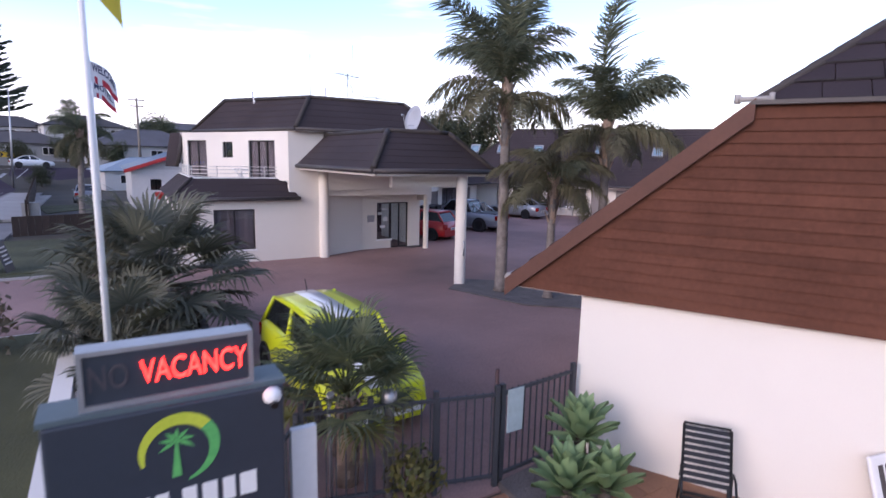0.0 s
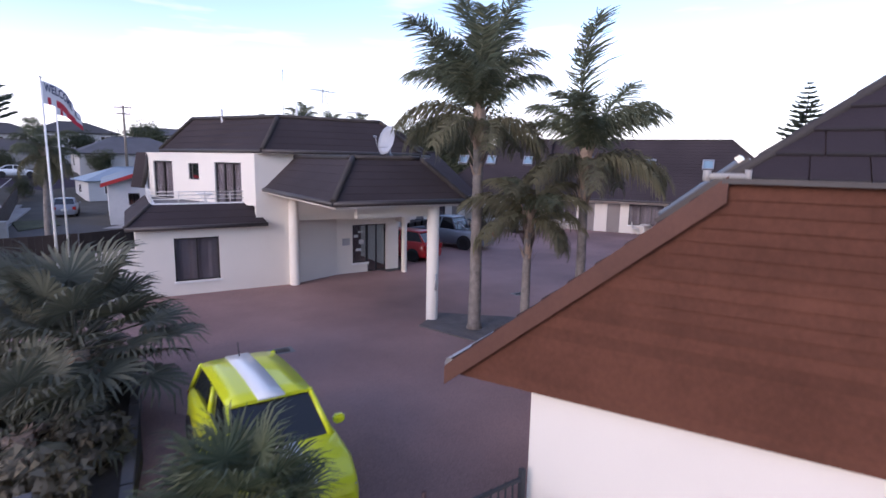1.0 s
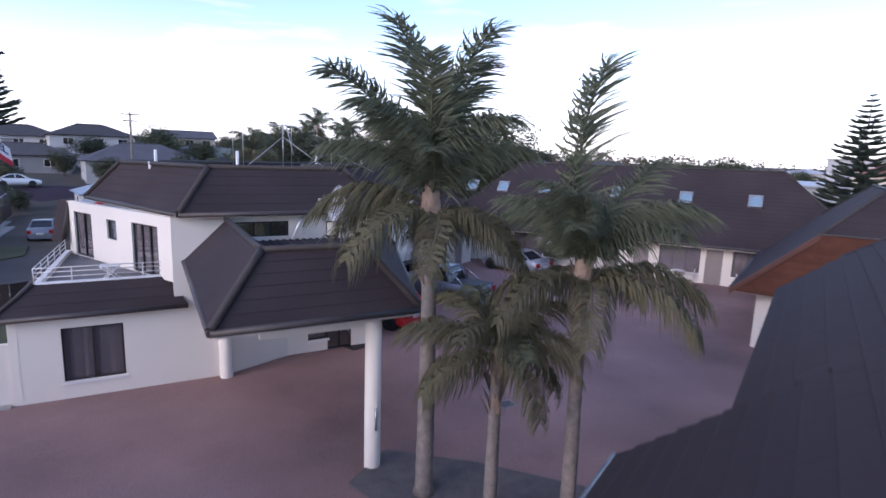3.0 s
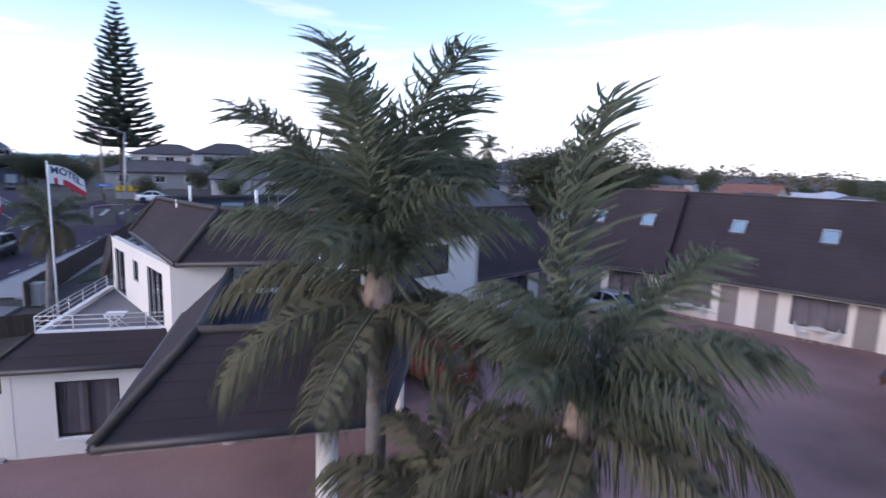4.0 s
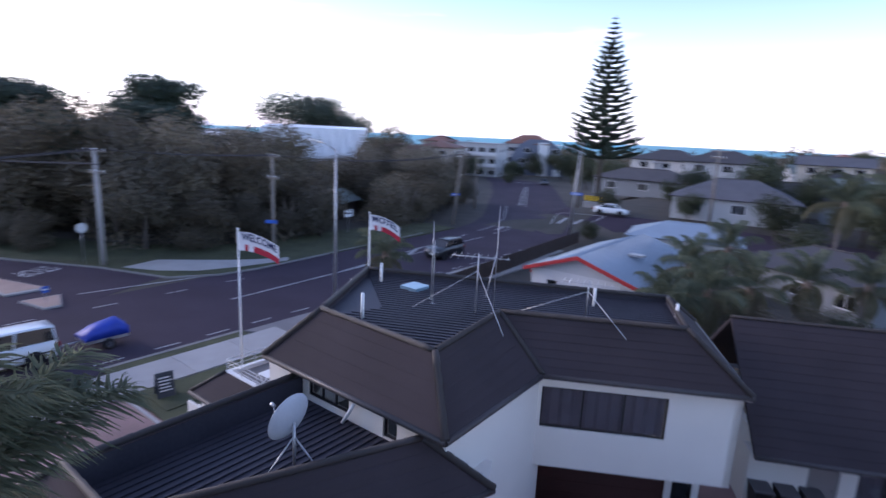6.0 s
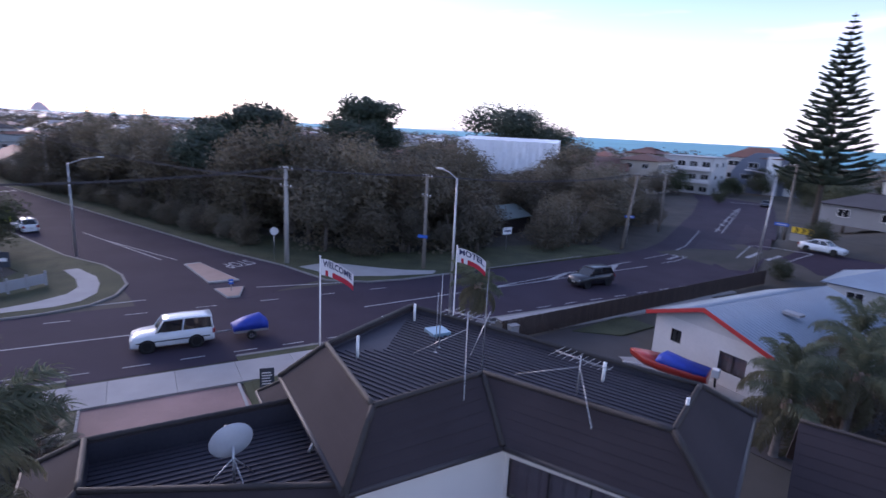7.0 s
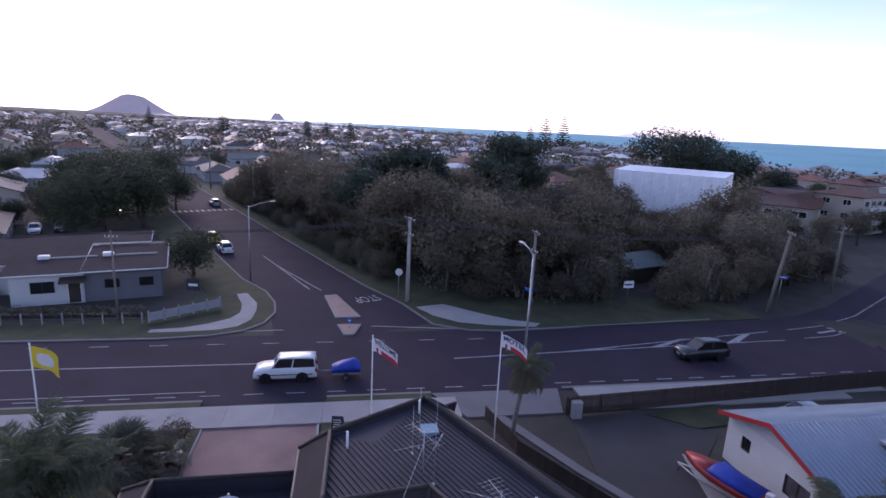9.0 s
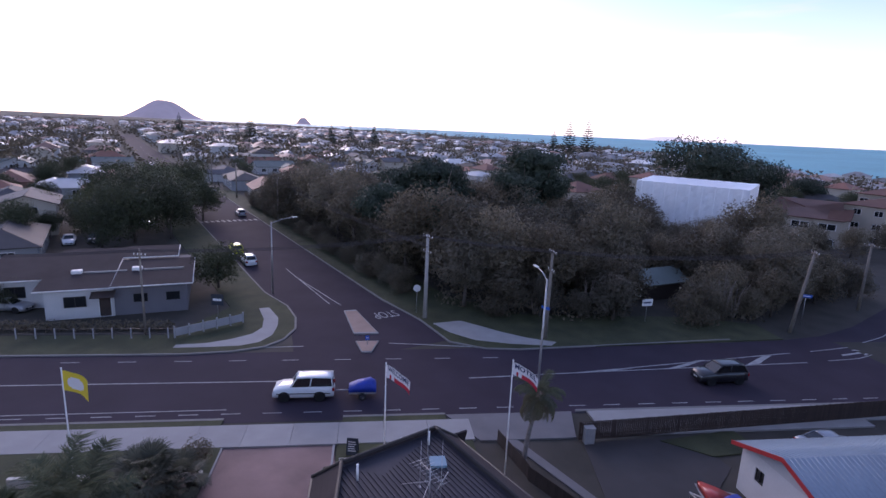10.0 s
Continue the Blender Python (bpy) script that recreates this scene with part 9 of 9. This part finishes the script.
K_PINE = tree_kind(221, 13.0, 4.6, 9000, 0.40, L_PINE, 11, 0.42, 0.42, 0.3)
M_PALEBARK = mat("pale_weathered_bark", (0.24, 0.20, 0.17), 0.95, var=0.35, scale=3, fine=20, bump=0.6, dist=0.02)
K_PINE[0].materials[0] = M_PALEBARK
K_DOME = tree_kind(222, 12.5, 7.5, 17000, 0.42, L_PINE, 20, 0.6, 0.2, 0.35)
br = random.Random(5)
spots = []
tries = 0
while len(spots) < 270 and tries < 12000:
    tries += 1
    x, y = br.uniform(-118, -25), br.uniform(-4, 97)
    near_edge = math.hypot(x + 27, y - 45) < 40
    gap = 3.4 if near_edge else 4.6
    if not in_poly(x, y, BUSH) or in_poly(x, y, [(-23, 50.2), (-23, 55.8), (-34, 65), (-42, 63), (-38, 55)]) or any((x - a) ** 2 + (y - b) ** 2 < gap * gap for a, b in spots):
        continue
    if in_poly(x, y, [(-77, 75), (-60, 91), (-69, 102), (-88, 86)]):
        continue
    spots.append((x, y))
for i, (x, y) in enumerate(spots):
    edge = min(abs(x + 26), 12) / 12
    s = br.uniform(0.85, 1.62) * (0.78 + 0.3 * edge) * (0.9 if y > 54 else 1.0)
    k = br.randrange(5)
    tree(K_BUSH[k], (x, y, gz(x, y)), br.uniform(0, 360), s, "dense dark coastal scrub tree on the bush reserve", name="bush_tree", group="bush reserve")
# bare pale limbs showing in the scrub's edge
for k, (x, y, h) in enumerate(((-26.6, 63.4, 5.6), (-27.0, 65.0, 5.0), (-27.2, 60.6, 4.6), (-29.0, 48.0, 4.6), (-28.4, 41.5, 4.2))):
    e = thing("bare_tree", pose(x, y, gz(x, y), 0, 0, k * 70), "leafless pale twisted tree at the bush edge", "tree", group="bare trees")
    for j in range(5):
        a = radians(j * 72 + br.uniform(-20, 20))
        o_ = Vector((math.cos(a), math.sin(a), 0))
        bm = bmesh.new()
        tube(bm, [o_ * 0.1, o_ * 0.35 + Z * h * 0.3, o_ * (0.5 + 0.3 * br.random()) + Z * h * 0.62, o_ * (0.9 + 0.6 * br.random()) + Z * h * br.uniform(0.85, 1.0)], [0.1, 0.08, 0.06, 0.02], 6)
        part("limb", bm, M_PALEBARK, e)
# low scrub leaning out over the side street's verge
for i in range(30):
    q = side(14 + i * 2.6 + br.uniform(-0.8, 0.8), -8.6 - br.uniform(0, 1.2))
    tree(K_BUSH[(2, 4, 0)[i % 3]], (q[0], q[1], 0.05), br.uniform(0, 360), br.uniform(0.42, 0.66), "low dense scrub at the edge of the bush reserve", name="bush_tree", group="bush reserve")
# low undergrowth closing the gaps
bm_leaves = []
for i in range(430):
    x, y = br.uniform(-118, -24), br.uniform(-4, 97)
    if in_poly(x, y, BUSH):
        bm_leaves.append((x, y, gz(x, y) + 0.4, br.uniform(1.2, 2.2), 0.7))
me = crown_mesh("undergrowth", 9, bm_leaves, 26000, 0.4, (L_BUSH,))
tagged(new("undergrowth", me), "dark undergrowth between the bush trees", "undergrowth", kind="stuff")
for i, (x, y) in enumerate(((-36.5, 84.5), (-34, 80), (-40, 85.5), (-31.5, 75), (-35, 88), (-60, 82), (-56, 80.5), (-73, 99), (-67, 101), (-62, 106), (-59, 111), (-58, 118), (-55, 100), (-50, 95), (-47, 90), (-66, 93))):
    tree(K_BUSH[i % 5], (x, y, gz(x, y)), i * 77, (0.9 if i < 7 else 0.84) + 0.1 * (i % 3), "dense dark coastal scrub tree by the beach road", name="bush_tree", group="bush reserve")
for x, y, s in ((-61, 49.5, 1.46), (-57, 46, 1.15), (-66, 53, 1.2), (-42, 33, 0.95), (-56, 32.8, 1.28), (-59, 28.5, 1.15), (-50, 24.5, 1.0), (-63, 35.5, 1.15)):
    tree(K_PINE, (x, y, gz(x, y)), br.uniform(0, 360), s, "tall dark pine with open irregular crown", "pine tree", "pine_tree", "bush pines")
for x, y, s, sz in ((-98.5, 106, 1.8, 1.65), (-104, 125, 0.9, 1.3), (-136, 168, 0.85, 0.75)):
    tree(K_DOME, (x, y, gz(x, y)), br.uniform(0, 360), s, "broad dark domed tree behind the wrapped building", "tree", "domed_tree", "domed trees", sz=sz)
for x, y, h in ((-398, 180, 31), (-410, 200, 32), (-388, 164, 23), (-442, -74, 24), (-451, -10, 20), (-451, 6, 19), (-452, 26, 21), (-600, -180, 24)):
    norfolk((x, y, 0), h, "distant dark Norfolk pine over the suburb", int(h + x), h * 0.24, 16, 1.0, 4.0)
# trees in gardens near the motel
for x, y, s, k in ((52, 86, 1.3, 0), (58, 92, 1.35, 0), (64, 88, 0.9, 2), (70, 94, 0.9, 0), (56, 80, 1.1, 1), (38, 62, 1.2, 2), (43, 59.5, 1.4, 0), (48, 57, 0.65, 2), (42, 66, 1.2, 2), (52, 60, 0.6, 0), (16, 70, 0.8, 1), (24, 76, 0.9, 1), (20, 86, 0.9, 0), (28, 92, 1.0, 2), (40, 92, 1.0, 0), (36, 100, 0.9, 2), (12, 84, 0.8, 1), (0, 98, 0.7, 2), (-4, 100, 0.6, 1), (2, 86, 0.55, 1), (14, 96, 0.7, 2), (16, 104, 0.6, 1), (28, 108, 0.7, 2), (-6, 116, 0.6, 1), (10.8, 57.5, 0.6, 1), (15, 47, 0.45, 1), (20, 50, 0.42, 1), (24, 80, 1.15, 2), (30, 78, 1.0, 0), (-5, 72, 0.4, 1),
                   (-37.7, 4.9, 0.95, 1), (-62, -14, 1.2, 0), (-70, -18, 1.3, 0), (-76, -14, 1.35, 2), (-66, -10, 1.2, 2), (-82, -18, 1.4, 2), (-88, -14, 1.4, 0), (-78, -24, 1.3, 2), (-96, -18, 1.3, 0), (-84, -10, 1.0, 2), (-30, -14, 0.5, 1), (-26, -18, 0.6, 2), (-8, 84, 0.5, 1), (90, 60, 1.0, 2), (98, 30, 1.0, 0), (84, 22, 0.8, 2), (44, 78, 0.7, 1), (8, 96, 0.9, 2), (-20, 116, 1.0, 2)):
    tree(K_TREE[k], (x, y, gz(x, y)), br.uniform(0, 360), s, "leafy garden tree between the houses", group="garden trees")
for x, y, h in ((11.2, 49.0, 3.4), (12.6, 53.0, 4.2), (15.0, 47.5, 3.0), (17.5, 51.0, 3.2), (20.5, 53.0, 3.2), (11.5, 42.5, 2.6), (13.5, 44.0, 3.2), (12.5, 40.5, 2.2), (30, 88, 9.0), (34, 86, 8.0), (27, 84, 7.5), (22, 80, 7.0), (18, 74, 6.5), (44, 98, 8), (40, 104, 8)):
    palm((x, y, gz(x, y)), h, (0.1, 0.1), "shaggy feather palm in a neighbour's garden", F_Q, 0.18, 0.14, 13, 0.6, int(h * 10 + x), 0.85 if h < 5 else 1.2, old=F_OLD, nold=5, group="garden palms")
for x, y, s in ((12.8, 45.6, 0.62), (15.4, 46.8, 0.55), (18.5, 48.5, 0.5)):
    tree(K_BUSH[2], (x, y, gz(x, y)), x * 40, s, "rounded olive bush behind the motel units", group="garden bushes")
tree(K_LIME, (-74, -26, 0), 40, 1.05, "light green leafy tree beside the parked cars", group="garden trees")
# hedge before the grey house and shrubs in the front planter
hb = [(-24.0, 3.8 - i * 0.8, 0.45, 0.62, 0.8) for i in range(34)]
tagged(new("hedge", crown_mesh("hedge", 31, hb, 5200, 0.22, (L_BUSH,))), "dark clipped hedge behind the low fence", "hedge", kind="stuff")
for (x, y, r, k, nm) in ((-1.95, 12.9, 0.8, L_BUSH, "rounded dark shrub by the entrance drive"), (1.0, 8.0, 0.55, L_BUSH, "dark flax-like shrub in the planter"), (1.6, 9.4, 0.5, L_BUSH2, "olive shrub in the planter"), (1.2, 5.6, 0.5, L_GREEN, "leafy shrub in the planter"), (1.9, 12.6, 0.5, L_BUSH, "dark shrub at the planter's end")):
    me = crown_mesh("shrub_crown", int(x * 10 + y), [(0, 0, r * 0.8, r, 0.9), (r * 0.5, 0.1, r * 0.6, r * 0.6, 0.9), (-r * 0.4, r * 0.3, r * 0.7, r * 0.7, 0.9)], 900, 0.16, (k,))
    e = thing("shrub", pose(x, y, 0.25), nm, "shrub", group="front shrubs")
    piece("crown", me, e)
    bm = bmesh.new()
    tube(bm, [(0, 0, -0.3), (0, 0, r * 0.8)], [0.04, 0.02], 6)
    part("trunk", bm, M_BARK, e)
for k, (x, y, c) in enumerate(((3.55, 4.75, L_FAN_DRY),)):
    me = crown_mesh("shrub_crown", 70 + k, [(0, 0, 0.35, 0.32, 0.9)], 420, 0.1, (c,))
    e = thing("shrub", pose(x, y, 0.03), "small yellow-leaved shrub by the pool fence", "shrub", group="front shrubs")
    piece("crown", me, e)

# suburb houses row by row along the side street and behind
roads = [(-12, 60), (-17, 84), (-27, 96), (-38, 110)]


def open_ground(x, y):
    if gz(x, y) < -0.1 or float(np.interp(x, COAST_X, COAST_Y)) - y < 45:
        return False
    s = (Vector((x, y, 0)) - SIDE_C).dot(SD)
    w = (Vector((x, y, 0)) - SIDE_C).dot(SN)
    if s > -5 and abs(w) < 14:
        return False
    if -31 < x < 4 and y < 78:
        return False
    if -8 < x < 95 and -30 < y < 125:
        return False
    if in_poly(x, y, BUSH) or in_poly(x, y, [(-120, 34), (-82, 60), (-20, 84), (-10, 130), (-70, 125), (-100, 100)]):
        return False
    if -50 < x < -18 and -20 < y < 16:
        return False
    return not any(math.hypot(x - a, y - b) < 15 for a, b in roads)


# houses and yards beyond the corner house
for x, y, k, rot in ((-71, -34, 4, 24), (-53, -27, 9, 24), (-113, -48, 3, 114), (-121, -66, 5, 24), (-90, -48, 0, 24), (-150, -62, 3, 24)):
    house(KINDS[k], (x, y, 0), rot, LAB[k] + " beyond the corner house", group="suburb houses")
KEEP = [(-71, -34), (-53, -27), (-113, -48), (-121, -66), (-90, -48), (-150, -62), (-62, -22), (-78, -19)]
hr_ = random.Random(21)
near_list, far_list = [], []
s = 44.0
while s < 1500:
    for w in list(range(20, 620, 23)) + list(range(-430, -14, 23)):
        q = side(s + hr_.uniform(-4, 4), w + hr_.uniform(-4, 4))
        if open_ground(q[0], q[1]) and hr_.random() < 0.9 and all(math.hypot(q[0] - a, q[1] - b) > 14 for a, b in KEEP):
            (near_list if math.hypot(q[0] + 20, q[1] - 20) < 230 else far_list).append(q)
    s += 21
for yy in range(60, 330, 24):
    for xx in range(-10, 330, 24):
        q = (xx + hr_.uniform(-5, 5), yy + hr_.uniform(-5, 5), 0)
        if open_ground(q[0], q[1]) and hr_.random() < 0.85:
            (near_list if math.hypot(q[0] - 20, q[1] - 40) < 150 else far_list).append(q)
for q in near_list[:150]:
    k = hr_.randrange(10)
    house(KINDS[k], (q[0], q[1], gz(q[0], q[1])), math.degrees(math.atan2(SD.y, SD.x)) + hr_.choice((0, 90, 180, 270)) + hr_.uniform(-6, 6), LAB[k] + " in the suburb", hr_.uniform(0.9, 1.1), nwin=8)
far_list += near_list[150:]
# the far suburb: many small roofs and walls, too far to tell apart
vs, fs, mi = [], [], []
for q in far_list[:2200]:
    w, d = hr_.uniform(5, 8), hr_.uniform(4, 5.5)
    h, r = hr_.choice((2.8, 2.8, 5.3)), hr_.uniform(1.2, 2.4)
    a = math.atan2(SD.y, SD.x) + hr_.choice((0, math.pi / 2)) + hr_.uniform(-0.1, 0.1)
    ca, sa = math.cos(a), math.sin(a)
    z = gz(q[0], q[1])
    wi, ri = hr_.choice((0, 0, 1, 2)), 3 + hr_.choice((0, 1, 1, 2, 2, 3, 0))
    base = len(vs)
    for X, Y, ZZ in ((-w, -d, 0), (w, -d, 0), (w, d, 0), (-w, d, 0), (-w, -d, h), (w, -d, h), (w, d, h), (-w, d, h), (-w - 0.5, -d - 0.5, h - 0.1), (w + 0.5, -d - 0.5, h - 0.1), (w + 0.5, d + 0.5, h - 0.1), (-w - 0.5, d + 0.5, h - 0.1), (-w + d * 0.8, 0, h + r), (w - d * 0.8, 0, h + r)):
        vs.append((q[0] + X * ca - Y * sa, q[1] + X * sa + Y * ca, z + ZZ))
    for f, m in (((0, 1, 5, 4), wi), ((1, 2, 6, 5), wi), ((2, 3, 7, 6), wi), ((3, 0, 4, 7), wi), ((8, 9, 13, 12), ri), ((10, 11, 12, 13), ri), ((9, 10, 13), ri), ((11, 8, 12), ri), ((8, 11, 10, 9), wi)):
        fs.append(tuple(base + i for i in f))
        mi.append(m)
me = bpy.data.meshes.new("far_houses")
me.from_pydata(vs, [], fs)
# far copies of the roof colours, raised to carry low sun and haze
M_FAR_LIT = [mat("far_" + n, c, r, var=0.2, scale=0.05, fine=0.6, bump=0, isl=0.3) for n, c, r in (("grey_roof", (0.30, 0.29, 0.29), 0.5), ("terracotta_roof", (0.30, 0.18, 0.14), 0.6), ("pale_roof", (0.68, 0.65, 0.61), 0.45), ("dark_roof", (0.15, 0.14, 0.135), 0.5))]
for m in M_WALLS[:3] + M_FAR_LIT:
    me.materials.append(m)
me.polygons.foreach_set("material_index", mi)
tagged(new("far_houses", me), "far suburb of small houses with grey and terracotta roofs", "houses", kind="stuff")
# garden trees of the suburb, one by one near and massed far off
tn = 0
lumps = []
for i in range(9000):
    x, y = hr_.uniform(-1700, 420), hr_.uniform(-760, 420)
    if hr_.random() > 0.25 and i > 1800:
        x, y = hr_.uniform(-620, 200), hr_.uniform(-330, 330)
    if not open_ground(x, y) or (-330 < x < 20 and np.interp(x, COAST_X, COAST_Y) - y < 110):
        continue
    dd = math.hypot(x + 10, y - 30)
    if dd < 190 and tn < 260:
        tree(K_TREE[tn % 3], (x, y, gz(x, y)), hr_.uniform(0, 360), hr_.uniform(0.5, 0.95), "leafy garden tree in the suburb", group="suburb trees")
        tn += 1
    elif dd >= 190:
        r = hr_.uniform(2.2, 4.6)
        lumps.append((x, y, gz(x, y) + r * 0.9, r, 1.0))
for s in range(60, 620, 11):
    for w in (-8.8, 8.8):
        if hr_.random() < 0.75 and s > 105:
            q = side(s, w)
            lumps.append((q[0], q[1], 2.2, hr_.uniform(1.4, 2.4), 1.1))
for i in range(46):
    # a belt of taller trees along the skyline past the left of the street
    a = hr_.uniform(0, 1)
    lumps.append((-560 - 60 * a + hr_.uniform(-20, 20), -330 + 150 * a + hr_.uniform(-16, 16), hr_.uniform(2, 6), hr_.uniform(4, 7.5), 1.0))
me = crown_mesh("far_trees", 8, lumps, 170000, 1.5, (L_BUSH,), stretch=1.3)
tagged(new("far_trees", me), "dark garden trees massed over the far suburb", "trees", kind="stuff")


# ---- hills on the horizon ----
def hill(name, p, rx, ry, h, label, seed, flat_top=0.0, col=(0.2, 0.2, 0.24), haze_glow=0.25, up=(0.4, 0.36, 0.42)):
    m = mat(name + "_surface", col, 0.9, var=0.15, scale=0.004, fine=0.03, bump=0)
    # emission put into the land stands in for the haze of distance
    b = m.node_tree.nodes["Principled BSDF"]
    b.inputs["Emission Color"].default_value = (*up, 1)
    b.inputs["Emission Strength"].default_value = haze_glow
    bm = bmesh.new()
    k, rings = 40, 14
    vs = []
    for j in range(rings + 1):
        t = j / rings
        row = []
        for i in range(k):
            a = TAU * i / k
            w = 1 + 0.16 * noise.noise(Vector((math.cos(a) * 1.5 + seed, math.sin(a) * 1.5, t * 2)))
            z = h * (1 - smooth(max(0, t - flat_top) / (1 - flat_top)) ** 0.8) * (1 + 0.10 * noise.noise(Vector((math.cos(a) * 3 * t, math.sin(a) * 3 * t, seed))))
            row.append(bm.verts.new((math.cos(a) * rx * t * w, math.sin(a) * ry * t * w, z - 3)))
        vs.append(row)
    for r0, r1 in zip(vs[1:], vs[2:]):
        for i in range(k):
            bm.faces.new((r0[i], r1[i], r1[(i + 1) % k], r0[(i + 1) % k])).smooth = True
    bm.faces.new(vs[1])
    for v in vs[0]:
        bm.verts.remove(v)
    ob = part(name, bm, m)
    ob.matrix_basis = pose(*p, 0, 0, math.degrees(math.atan2(-1480, -4300)) + 90)
    return tagged(ob, label, "hill", kind="structure")


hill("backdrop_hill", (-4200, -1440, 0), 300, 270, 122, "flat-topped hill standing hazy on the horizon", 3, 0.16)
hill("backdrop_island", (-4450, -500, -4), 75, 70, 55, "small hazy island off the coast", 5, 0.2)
hill("backdrop_far_island", (-4000, 2300, -8), 420, 200, 42, "long faint island on the sea's horizon", 8, 0.1, up=(0.62, 0.6, 0.66), haze_glow=0.7)
